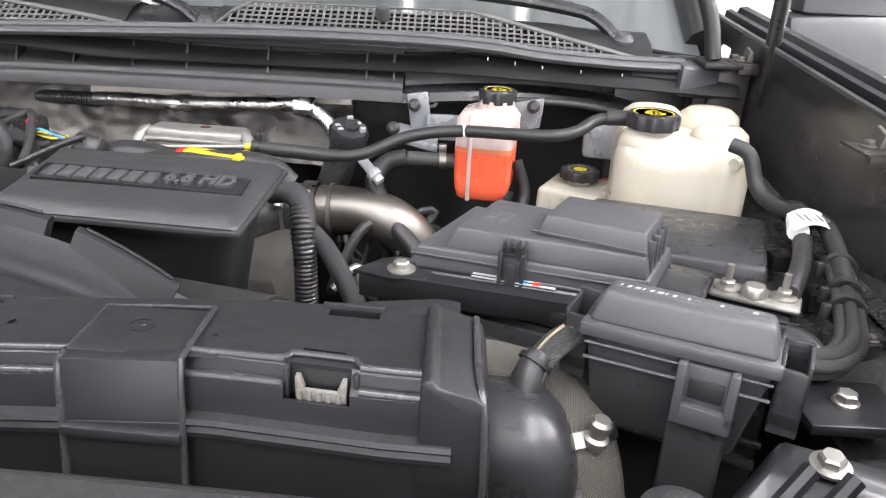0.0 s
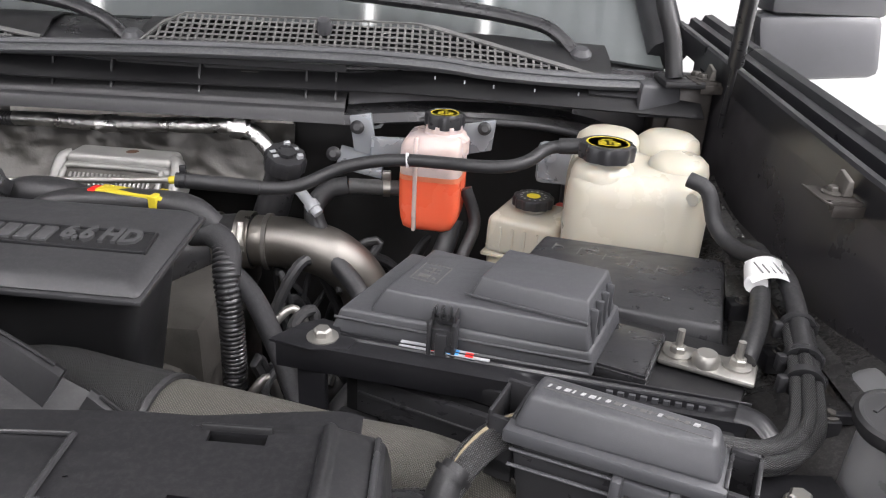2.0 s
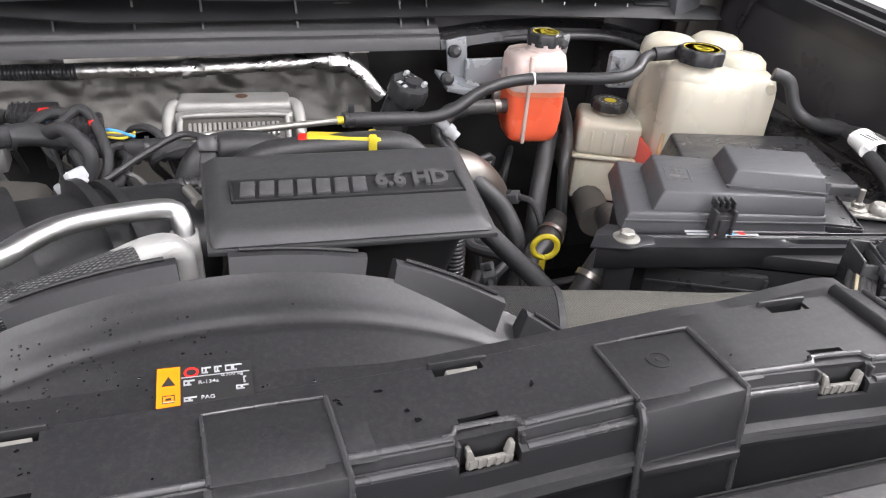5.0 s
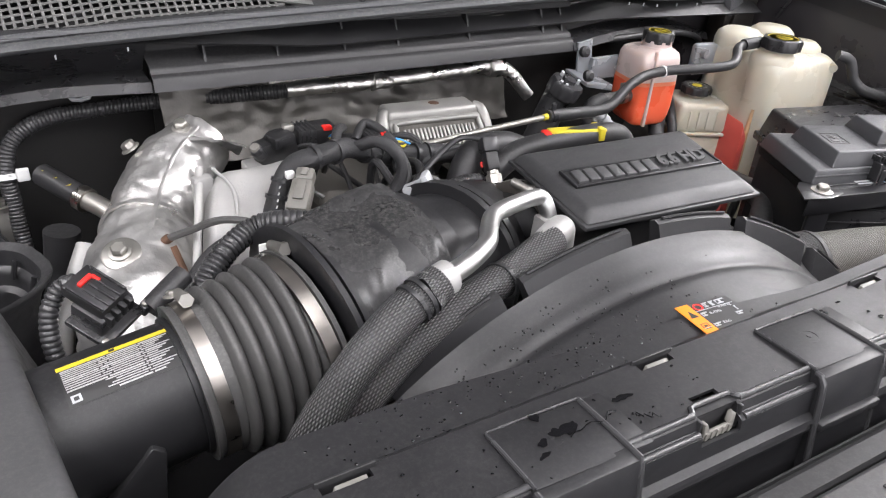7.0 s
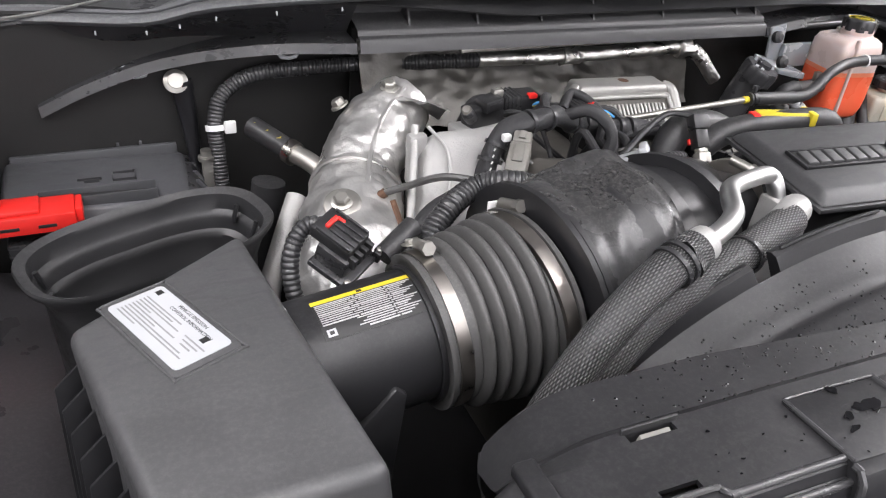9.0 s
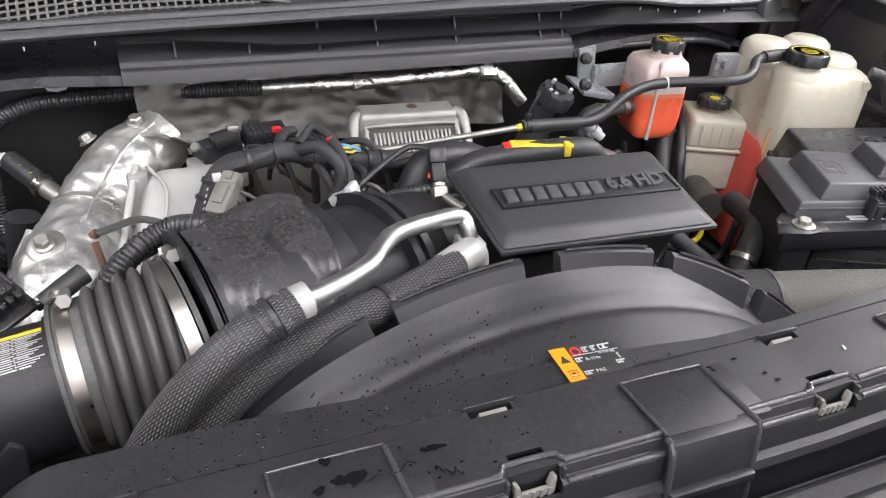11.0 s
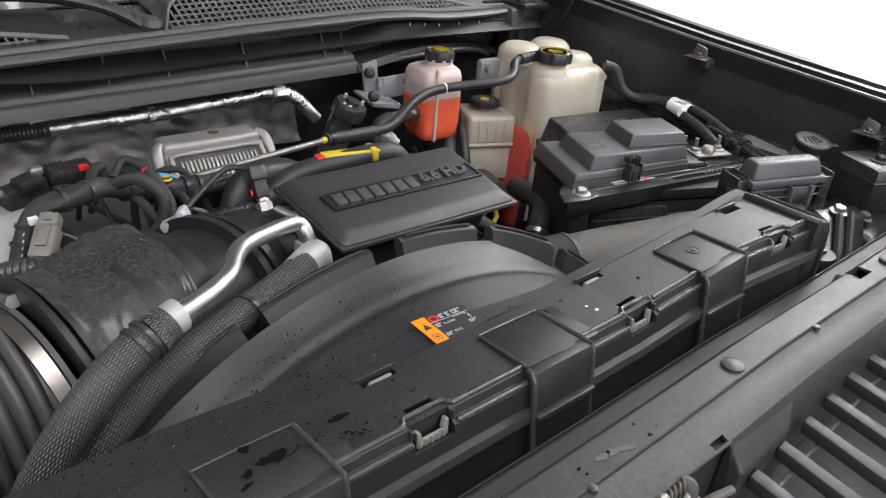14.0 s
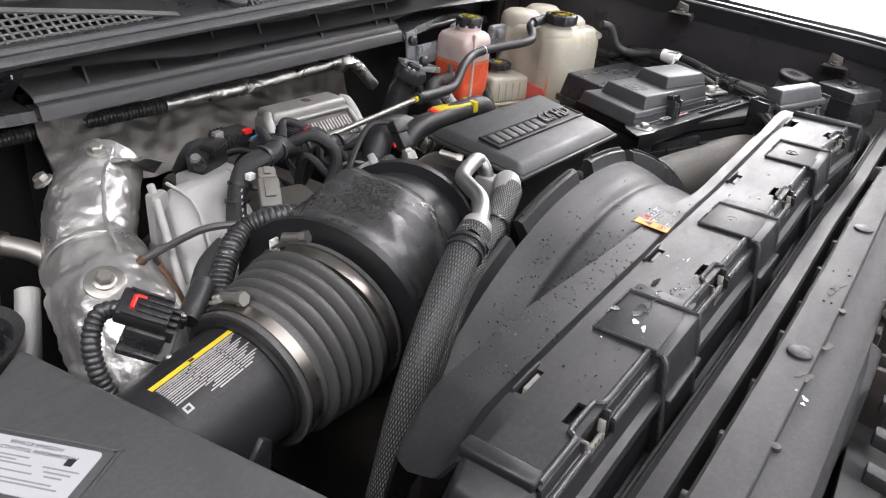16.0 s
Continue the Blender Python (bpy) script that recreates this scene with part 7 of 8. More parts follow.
part("cover_slot", merge(box(-1.20, -1.18, 1.1172, 1.1185, 1.096, 1.100, 0.0003), box(-1.24, -1.22, 1.1172, 1.1185, 1.096, 1.100, 0.0003)), DARK, rt)
part("hold_down_bolt", merge(lathe([(0.012, 0), (0.012, 0.006), (0.008, 0.007), (0.008, 0.016), (0, 0.017)], Matrix.Translation((-0.985, 1.25, 1.10)), 12), box(-0.992, -0.976, 1.243, 1.258, 0.95, 1.10, 0.002)), ZINC, bat2)
rod = thing("brace_rod", "black brace rod with a round pale bolt head", "brace", (-1.0, 1.33, 1.0))
part("rod", tube([(-1.005, 1.292, 1.205), (-0.998, 1.285, 1.12), (-0.995, 1.27, 1.0)], [0.016, 0.009, 0.007], 12), PAINT, rod)
part("bolt_head", lathe([(0.0165, 0), (0.0165, 0.004), (0.010, 0.006), (0.010, 0.010), (0, 0.010)], aim((-1.012, 1.285, 1.206), (0, -0.9, 0.45)), 20), ZINC, rod)

# heat-shielded turbo pipework
turbo = thing("turbo_heat_shield", "crumpled silver heat shield over the turbo downpipe", "heat shield", (-0.83, 1.0, 0.9))
part("upper_shell", crumple(tube([(-0.735, 1.128, 1.208), (-0.785, 1.092, 1.187), (-0.822, 1.052, 1.160), (-0.840, 1.012, 1.138)], [0.042, 0.050, 0.052, 0.053], 84, 0.003, jitter=0.03), 0.0032, 26), SHIELD, turbo, "embossed upper shell", 60)
part("lower_shell", crumple(tube([(-0.836, 1.026, 1.140), (-0.854, 0.985, 1.134), (-0.870, 0.935, 1.122), (-0.882, 0.89, 1.09), (-0.888, 0.86, 1.03), (-0.888, 0.85, 0.97)], [0.055, 0.060, 0.064, 0.064, 0.060, 0.056], 84, 0.003, jitter=0.03), 0.0042, 25, 3.0), SHIELD, turbo, "embossed lower shell", 60)
part("seam", crumple(ring((-0.837, 1.022, 1.140), (-0.4, -0.8, -0.2), 0.0560, 0.007, 0.0035, 72), 0.0015, 60), SHIELD, turbo)
part("seam", crumple(tube([(-0.748, 1.098, 1.243), (-0.790, 1.058, 1.226), (-0.822, 1.012, 1.200), (-0.842, 0.965, 1.192), (-0.868, 0.915, 1.176)], 0.0028, 8, 0.004, flat=0.6), 0.0012, 70), SHIELD, turbo, "folded seam along the shell")
part("flange", crumple(grid_surface(lambda a, b: (-0.765 + 0.065 * a, 1.075 + 0.045 * b - 0.02 * a, 1.236 - 0.012 * a * a - 0.03 * a * b + 0.003 * math.sin(7 * b)), 24, 24), 0.004, 30), SHIELD, turbo, "bent sheet flange", 60)
for p, d in (((-0.768, 1.100, 1.243), (-0.1, -0.2, 1)), ((-0.828, 1.118, 1.217), (-0.5, 0.2, 0.9)), ((-0.886, 0.926, 1.184), (-0.2, -0.4, 1))):
    hexbolt(p, turbo, 0.009, d, washer=1.35)
part("bolt_pad", lathe([(0.021, -0.012), (0.021, 0.0), (0.018, 0.002), (0, 0.002)], aim((-0.885, 0.927, 1.182), (-0.2, -0.4, 1)), 22), ZINC, turbo, "round washer seat")
part("strap", tube([(-0.835, 0.905, 1.19), (-0.828, 0.880, 1.15), (-0.832, 0.865, 1.10)], 0.004, 6, flat=0.4), RUST, turbo, "rusty strap")
manifold = thing("intake_manifold", "sloping cast aluminium intake bridge", "manifold", (-0.72, 0.9, 1.0))
part("casting", hexa([(-0.815, 0.89, 1.02), (-0.69, 0.89, 1.03), (-0.64, 1.03, 1.13), (-0.775, 1.03, 1.13)], [(-0.828, 0.862, 1.130), (-0.700, 0.855, 1.152), (-0.662, 0.980, 1.240), (-0.770, 0.978, 1.242)], 0.022, 5), ALU, manifold, smooth=60)
part("edge_rib", tube([(-0.768, 0.972, 1.242), (-0.752, 0.945, 1.219), (-0.768, 0.905, 1.180), (-0.80, 0.872, 1.144)], 0.0022, 8), ALU, manifold)
part("ear", box(-0.792, -0.768, 0.966, 0.982, 1.17, 1.234, 0.005), ALU, manifold)
part("rim", tube([(-0.779, 0.985, 1.238), (-0.788, 0.962, 1.220), (-0.806, 0.920, 1.178), (-0.826, 0.874, 1.134)], 0.0048, 10, 0.005), ALU, manifold, "raised casting rim")
part("lug", hexa([(-0.842, 0.862, 1.10), (-0.812, 0.862, 1.10), (-0.800, 0.895, 1.12), (-0.838, 0.895, 1.12)], [(-0.840, 0.866, 1.132), (-0.815, 0.866, 1.136), (-0.803, 0.895, 1.162), (-0.832, 0.895, 1.158)], 0.004, 3), ALU, manifold)
part("boss", lathe([(0.010, 0), (0.010, 0.006), (0.0075, 0.007), (0.0075, 0.009), (0, 0.009)], aim((-0.742, 0.905, 1.182), (-0.1, -0.55, 0.83)), 20), ALU, manifold)
part("side_plate", hexa([(-0.70, 0.80, 1.10), (-0.60, 0.82, 1.10), (-0.58, 0.92, 1.14), (-0.66, 0.93, 1.16)], [(-0.69, 0.82, 1.16), (-0.62, 0.83, 1.19), (-0.60, 0.92, 1.21), (-0.655, 0.93, 1.215)], 0.012, 3), IRON, manifold, "dark side casting")

# air-conditioning lines
ac = thing("ac_lines", "two braided hoses with bare aluminium bends", "pipe", (-0.66, 0.62, 1.0))
part("bend", tube([(-0.468, 0.715, 1.215), (-0.472, 0.726, 1.245), (-0.480, 0.732, 1.256), (-0.515, 0.722, 1.262), (-0.560, 0.705, 1.266), (-0.585, 0.680, 1.269), (-0.605, 0.655, 1.270), (-0.640, 0.632, 1.272), (-0.683, 0.614, 1.273)], 0.0094, 20, 0.004), TUBEALU, ac, "bent bare aluminium tube")
part("upper_hose", tube([(-0.683, 0.614, 1.273), (-0.735, 0.602, 1.255), (-0.785, 0.592, 1.215), (-0.825, 0.585, 1.16), (-0.86, 0.58, 1.08)], 0.0168, 24, 0.005), BRAID, ac, "braided black sleeve")
part("ferrule", tube([(-0.672, 0.618, 1.2735), (-0.695, 0.612, 1.271)], 0.0155, 18), ALU, ac)
part("lower_hose", tube([(-0.510, 0.668, 1.243), (-0.57, 0.648, 1.236), (-0.64, 0.627, 1.232), (-0.70, 0.617, 1.216), (-0.76, 0.602, 1.182), (-0.812, 0.590, 1.125), (-0.850, 0.584, 1.05)], 0.0170, 20, 0.005), BRAID, ac, "braided black sleeve")
part("elbow", tube([(-0.525, 0.664, 1.242), (-0.498, 0.676, 1.245), (-0.482, 0.688, 1.235), (-0.478, 0.692, 1.20), (-0.478, 0.70, 1.15)], 0.016, 18, 0.005), ALU, ac, "cast aluminium elbow")
for p, d in (((-0.704, 0.609, 1.267), (-0.9, -0.2, -0.3)), ((-0.712, 0.607, 1.264), (-0.9, -0.2, -0.35)), ((-0.596, 0.639, 1.2345), (-0.9, -0.35, -0.1))):
    part("tie", ring(p, d, 0.0172, 0.004, 0.0022), SATIN, ac)
part("frayed_end", tube([(-0.688, 0.613, 1.2725), (-0.702, 0.6095, 1.2685)], [0.0135, 0.0178], 18, 0.003, jitter=0.5), BRAID, ac)
part("fitting", hexa([(-0.485, 0.70, 1.10), (-0.455, 0.70, 1.10), (-0.455, 0.74, 1.10), (-0.485, 0.74, 1.10)], [(-0.484, 0.702, 1.236), (-0.458, 0.702, 1.236), (-0.458, 0.732, 1.236), (-0.484, 0.732, 1.236)], 0.003), ALU, ac)

# ---- wiring, small hoses and fittings ----
harness = thing("wiring_harness", "taped black wiring harness over the engine", "wiring", (-0.62, 0.95, 1.15))
part("trunk", tube([(-0.728, 0.895, 1.165), (-0.715, 0.918, 1.205), (-0.690, 0.930, 1.244), (-0.655, 0.925, 1.256), (-0.610, 0.945, 1.250), (-0.540, 0.965, 1.222), (-0.47, 0.962, 1.214), (-0.42, 0.955, 1.205)], 0.0125, 18, 0.004, jitter=0.3), FABRIC, harness, "thick cloth-taped trunk")
for pts, r in (([(-0.600, 0.945, 1.25), (-0.575, 0.925, 1.262), (-0.555, 0.905, 1.240), (-0.565, 0.90, 1.205), (-0.60, 0.895, 1.18)], 0.0075), ([(-0.59, 0.965, 1.25), (-0.565, 0.985, 1.262), (-0.548, 0.955, 1.252), (-0.54, 0.92, 1.225), (-0.55, 0.90, 1.20)], 0.006), ([(-0.535, 0.965, 1.215), (-0.52, 0.925, 1.222), (-0.535, 0.895, 1.205), (-0.575, 0.88, 1.19)], 0.0055), ([(-0.62, 0.955, 1.252), (-0.605, 0.985, 1.256), (-0.585, 1.01, 1.25)], 0.006)):
    part("branch", tube(pts, r, 12, 0.004, jitter=0.25), FABRIC, harness)
for p, d in (((-0.709, 0.922, 1.215), (0.35, 0.3, 0.9)), ((-0.66, 0.926, 1.2555), (1, 0.1, 0.1)), ((-0.632, 0.935, 1.2535), (1, 0.5, -0.1)), ((-0.58, 0.956, 1.237), (1, 0.3, -0.4)), ((-0.56, 0.961, 1.229), (1, 0.2, -0.4)), ((-0.44, 0.958, 1.208), (1, -0.1, -0.2)), ((-0.700, 0.926, 1.232), (0.4, 0.2, 0.8)), ((-0.722, 0.908, 1.185), (0.3, 0.4, 0.9)), ((-0.50, 0.964, 1.217), (1, 0, -0.1)), ((-0.482, 0.963, 1.215), (1, 0, -0.1))):
    part("tie", ring(p, d, 0.0135, 0.005, 0.0015), SATIN, harness)
part("clip_head", box(-0.703, -0.693, 0.906, 0.914, 1.243, 1.251, 0.001), WHITE, harness)
part("clip_head", box(-0.727, -0.718, 0.888, 0.895, 1.196, 1.204, 0.001), WHITE, harness)
for k in range(9):
    q = k / 8
    part("tape_mark", box(-0.0007, 0.0007, -0.0005, 0.0005, -0.0018, 0.0018, 0, pose(-0.7305 + 0.021 * q, 0.889 + 0.024 * q, 1.180 + 0.052 * q, 0, 25, 0)), WHITE, harness)

plug = thing("grey_connector", "weathered grey wire connector clipped to the harness", "connector", (-0.695, 0.882, 1.2))
PM = aim((-0.709, 0.865, 1.222), (0.029, 0.038, 0.030))
part("body", box(-0.012, 0.012, -0.010, 0.010, 0, 0.040, 0.003, PM), SNAP, plug)
part("half", box(-0.0105, 0.0105, -0.0085, 0.0085, 0.040, 0.056, 0.003, PM), SNAP, plug)
part("lock", merge(box(-0.006, 0.006, 0.0095, 0.0125, 0.012, 0.036, 0.001, PM), box(-0.0125, -0.011, -0.007, 0.007, 0.008, 0.034, 0.0006, PM), box(-0.004, 0.004, 0.0085, 0.0115, 0.044, 0.054, 0.001, PM)), SNAP, plug, "moulded locking ribs")
part("wire", tube([(-0.709, 0.865, 1.222), (-0.725, 0.845, 1.222), (-0.750, 0.845, 1.228), (-0.785, 0.885, 1.221), (-0.815, 0.92, 1.196), (-0.843, 0.944, 1.176)], 0.0042, 8), GREYRUB, plug)
part("probe", tube([(-0.832, 0.935, 1.184), (-0.862, 0.945, 1.160)], 0.0055, 10), RUST, plug, "rusty temperature probe")
part("seal", ring((-0.855, 0.943, 1.166), (-0.7, 0.2, -0.5), 0.005, 0.008, 0.003), BLUE, plug)

cond = thing("corrugated_conduit", "black corrugated conduit curving down past the bellows", "conduit", (-0.79, 0.84, 1.1))
part("conduit", tube([(-0.845, 0.79, 1.12), (-0.835, 0.815, 1.175), (-0.800, 0.840, 1.206), (-0.762, 0.852, 1.222), (-0.733, 0.835, 1.232), (-0.705, 0.83, 1.225), (-0.68, 0.84, 1.205)], 0.0118, 16, 0.0009, lambda s: corrugated(s, 0.0055, 0.11)), CONDUIT, cond)
part("tape_flag", box(-0.775, -0.742, 0.800, 0.803, 1.205, 1.232, 0.0005), WHITE, cond, "white tape flag")
part("second_conduit", tube([(-0.86, 0.80, 1.10), (-0.845, 0.835, 1.15), (-0.81, 0.862, 1.185), (-0.775, 0.87, 1.20)], 0.013, 12), FABRIC, cond)

# mass-air sensor on the duct
maf = thing("air_flow_sensor", "black air flow sensor plug with a red lock", "sensor", (-0.915, 0.80, 1.18))
MM = pose(-0.924, 0.804, 1.202, 22, -12, 35) @ Matrix.Diagonal((0.88, 0.88, 0.88, 1))
part("body", box(-0.024, 0.024, -0.020, 0.020, -0.012, 0.016, 0.004, MM), SATIN, maf)
part("plug", box(-0.020, 0.018, -0.017, 0.034, 0.014, 0.030, 0.003, MM), DARK, maf)
part("lock", merge(box(-0.010, 0.008, 0.018, 0.023, 0.029, 0.0345, 0.0015, MM), box(0.006, 0.010, 0.010, 0.020, 0.029, 0.033, 0.001, MM)), RED, maf, "red locking slide")
for i in range(5):
    part("rib", box(-0.019 + 0.0082 * i, -0.0165 + 0.0082 * i, -0.016, 0.016 + 0.012 * (i in (0, 4)), 0.029, 0.0335 - 0.001 * (i % 2), 0.0006, MM), SATIN, maf)
for i in range(4):
    part("tooth", box(-0.018 + 0.0095 * i, -0.0125 + 0.0095 * i, -0.026, -0.016, 0.006, 0.022, 0.001, MM), DARK, maf)
part("base_plate", merge(box(-0.030, 0.030, -0.030, 0.022, -0.018, -0.010, 0.002, MM), box(-0.034, -0.026, -0.034, -0.024, -0.018, -0.002, 0.002, MM), box(0.024, 0.034, -0.034, -0.024, -0.018, -0.002, 0.002, MM)), SATIN, maf)
for x in (-0.030, 0.029):
    part("screw", lathe([(0.0035, 0), (0.0035, 0.004), (0.002, 0.005), (0, 0.005)], MM @ Matrix.Translation((x, -0.029, -0.002)), 10), ZINC, maf)
part("wiring", tube([(-0.925, 0.825, 1.215), (-0.95, 0.835, 1.215), (-0.968, 0.825, 1.19), (-0.968, 0.805, 1.15), (-0.945, 0.785, 1.125)], 0.0078, 14, 0.0009, lambda s: corrugated(s, 0.0055, 0.12)), CONDUIT, maf)
for p in ((-0.868, 0.776, 1.214), (-0.763, 0.790, 1.232)):
    hexbolt(p, maf if p[0] < -0.8 else intake, 0.0048, (0, 0.4, 1))
part("stub", tube([(-0.885, 0.80, 1.19), (-0.862, 0.812, 1.20), (-0.846, 0.822, 1.205)], 0.011, 12), RUBBER, maf)

# sensors and coloured connectors at the back of the engine
sens = thing("pressure_sensor", "black pressure sensor with pale terminals", "sensor", (-0.68, 1.01, 1.2))
part("body", box(-0.034, 0.018, -0.012, 0.012, -0.02, 0.010, 0.003, pose(-0.672, 1.008, 1.243, 0, -8, 12)), DARK, sens)
part("port", lathe([(0.008, 0), (0.008, 0.014), (0.006, 0.018), (0, 0.018)], aim((-0.700, 0.995, 1.236), (-0.5, -0.3, 0.6)), 14), SATIN, sens)
part("cap", lathe([(0.0065, 0), (0.0065, 0.006), (0.005, 0.008), (0, 0.008)], aim((-0.708, 0.992, 1.246), (-0.4, -0.4, 0.8)), 14), SNAP, sens)
part("plug", merge(box(-0.016, 0.012, -0.014, 0.010, 0.006, 0.022, 0.003, pose(-0.672, 1.000, 1.240, 0, -8, 12)), box(-0.012, 0.008, -0.0155, -0.0135, 0.009, 0.018, 0.001, pose(-0.672, 1.000, 1.240, 0, -8, 12))), BLACK, sens, "black plug on the sensor")
part("terminal", box(-0.669, -0.655, 1.0, 1.01, 1.258, 1.268, 0.002), ZINC, sens)
bolt_seat = part("foot", box(-0.72, -0.65, 0.985, 1.02, 1.19, 1.225, 0.004), ALU, sens)
for (x, y, z), w, c in (((-0.612, 1.022, 1.243), 0.034, "engine"), ((-0.556, 0.970, 1.246), 0.022, "unit")):
    cn = thing("wire_connector", "black wire connector with a red lock and bright wires", "connector", (x, y, z - 0.02), "engine connectors")
    part("shell", box(x - w, x + w * 0.6, y - 0.012, y + 0.022, z - 0.018, z + 0.010, 0.004), DARK, cn)
    part("lock", merge(box(x + 0.000, x + 0.012, y - 0.014, y - 0.004, z + 0.006, z + 0.012, 0.0015), box(x + 0.003, x + 0.009, y - 0.015, y - 0.009, z + 0.011, z + 0.0135, 0.001)), RED, cn, "red lock")
    part("rib", merge(*[box(x - w + 0.004 + 0.006 * k, x - w + 0.0065 + 0.006 * k, y - 0.0128, y + 0.0228, z - 0.014, z + 0.0112, 0.0008) for k in range(4)]), SATIN, cn)
    for i, m in enumerate((BLUE, YELLOW, GREYRUB, YELLOW)):
        part("wire", tube([(x + 0.006, y - 0.010, z - 0.004), (x + 0.02 + 0.004 * i, y - 0.016, z + 0.002 - 0.004 * i), (x + 0.045, y - 0.008 + 0.004 * i, z - 0.012)], 0.0018, 6), m, cn)
    part("tail", tube([(x - w, y + 0.01, z - 0.004), (x - w - 0.02, y + 0.03, z - 0.01), (x - w - 0.02, y + 0.06, z - 0.05)], 0.009, 10), FABRIC, cn)

# injector-like sensor and clamps on the intake throat
inj = thing("throat_sensor", "black plug-in sensor on a zinc fitting", "sensor", (-0.44, 0.88, 1.15))
IM = aim((-0.440, 0.862, 1.205), (0.01, 0.05, 0.06))
part("fitting", lathe([(0.011, 0), (0.011, 0.012), (0.008, 0.014), (0.008, 0.02), (0, 0.02)], IM, 8), ZINC, inj)
part("body", box(-0.009, 0.009, -0.009, 0.009, 0.018, 0.044, 0.003, IM), DARK, inj)
part("plug", box(-0.011, 0.011, -0.008, 0.012, 0.042, 0.062, 0.003, IM), SATIN, inj)
part("lock", box(0.004, 0.011, -0.011, -0.006, 0.026, 0.034, 0.001, IM), RED, inj)
part("lead", tube([IM @ Vector((0, 0, 0.06)), (-0.46, 0.92, 1.25), (-0.50, 0.91, 1.235), (-0.545, 0.89, 1.215)], 0.004, 8), RUBBER, inj)
clamp_band("throat_clamp", (-0.448, 0.80, 1.185), (0.9, 0.35, -0.1), 0.050, 0.012, inj, (-0.2, -0.2, 1))
part("outlet", tube([(-0.50, 0.81, 1.17), (-0.40, 0.80, 1.175)], 0.048, 24), BLACK, inj)
whc = thing("tube_clip", "pale plastic clip on the intake throat rim", "clip", (-0.565, 0.83, 1.22))
part("clip", merge(box(-0.020, 0.016, -0.008, 0.008, -0.004, 0.008, 0.003, pose(-0.568, 0.838, 1.238, 0, -30, -40)), box(0.006, 0.016, -0.011, 0.011, 0.0, 0.014, 0.003, pose(-0.568, 0.838, 1.238, 0, -30, -40))), LABELGREY, whc)
solid("breather_elbow", tube([(-0.46, 0.91, 1.13), (-0.455, 0.915, 1.19), (-0.43, 0.925, 1.222), (-0.38, 0.93, 1.222), (-0.34, 0.925, 1.205)], 0.021, 18), RUBBER, "black moulded breather elbow", "hose")
solid("thin_hose", tube([(-0.56, 0.86, 1.195), (-0.50, 0.885, 1.20), (-0.44, 0.90, 1.195), (-0.40, 0.92, 1.16)], 0.009, 12, 0.0011, lambda s: corrugated(s, 0.006, 0.09)), CONDUIT, "thin black convoluted hose", "hose")

# hoses between the engine cover and the tanks
for name, lab, pts, r in (
        ("coolant_hose", "black ribbed coolant hose below the orange bottle", [(-0.055, 1.075, 1.198), (-0.085, 1.07, 1.190), (-0.10, 1.045, 1.165), (-0.065, 1.0, 1.12), (-0.025, 0.965, 1.08), (-0.01, 0.93, 1.02), (-0.01, 0.92, 0.9)], 0.0135),
        ("coolant_hose", "black hose dropping from the orange bottle", [(0.095, 1.075, 1.155), (0.085, 1.06, 1.12), (0.06, 1.02, 1.07), (0.045, 0.99, 1.0), (0.04, 0.98, 0.9)], 0.0145),
        ("heater_hose", "black heater hose behind the battery", [(0.11, 1.08, 1.20), (0.125, 1.07, 1.15), (0.105, 1.03, 1.10), (0.10, 1.0, 1.0)], 0.009),
        ("lower_hose", "black hose with clamps beside the battery", [(-0.06, 0.72, 0.95), (-0.035, 0.735, 1.04), (0.01, 0.76, 1.095), (0.06, 0.80, 1.11), (0.11, 0.90, 1.09)], 0.019),
        ("lower_hose", "black hose with clamps beside the battery", [(-0.10, 0.80, 0.98), (-0.03, 0.87, 1.03), (0.04, 0.93, 1.05), (0.10, 1.02, 1.02)], 0.018),
        ("taped_cable", "taped black cable past the engine cover", [(-0.17, 0.86, 1.17), (-0.135, 0.83, 1.15), (-0.10, 0.78, 1.12), (-0.065, 0.72, 1.09), (-0.03, 0.67, 1.05), (-0.02, 0.63, 0.95)], 0.012),
        ("upper_line", "black line under the cowl flange", [(-0.06, 1.19, 1.262), (0.08, 1.17, 1.272), (0.20, 1.175, 1.27), (0.28, 1.19, 1.255), (0.32, 1.20, 1.24)], 0.006)):
    solid(name, tube(pts, r, 14, 0.006), FABRIC if "taped" in name else RUBBER, lab, "hose")
vert = thing("vertical_conduit", "vertical corrugated conduit beside the engine cover", "conduit", (-0.17, 0.82, 0.95))
part("conduit", tube([(-0.172, 0.865, 1.20), (-0.165, 0.835, 1.17), (-0.160, 0.825, 1.12), (-0.160, 0.82, 0.95)], 0.0135, 16, 0.0009, lambda s: corrugated(s, 0.0055, 0.1)), CONDUIT, vert)
part("wrap", tube([(-0.215, 0.885, 1.20), (-0.188, 0.875, 1.205), (-0.168, 0.858, 1.195), (-0.164, 0.838, 1.17)], 0.015, 14), FABRIC, vert)
for p, d in (((0.0, 0.755, 1.088), (0.6, 0.3, 0.6)), ((0.035, 0.925, 1.05), (0.7, 0.7, 0.1))):
    solid("hose_clamp", ring(p, d, 0.0195, 0.008, 0.0015), STEEL, "steel spring clamp on a black hose", "clamp")
solid("quick_coupler", merge(tube([(-0.118, 1.035, 1.205), (-0.088, 1.015, 1.178)], 0.0075, 12), ring((-0.098, 1.022, 1.187), (0.6, -0.4, -0.6), 0.007, 0.010, 0.003)), LABELGREY, "pale quick coupler on a fuel line", "fitting")
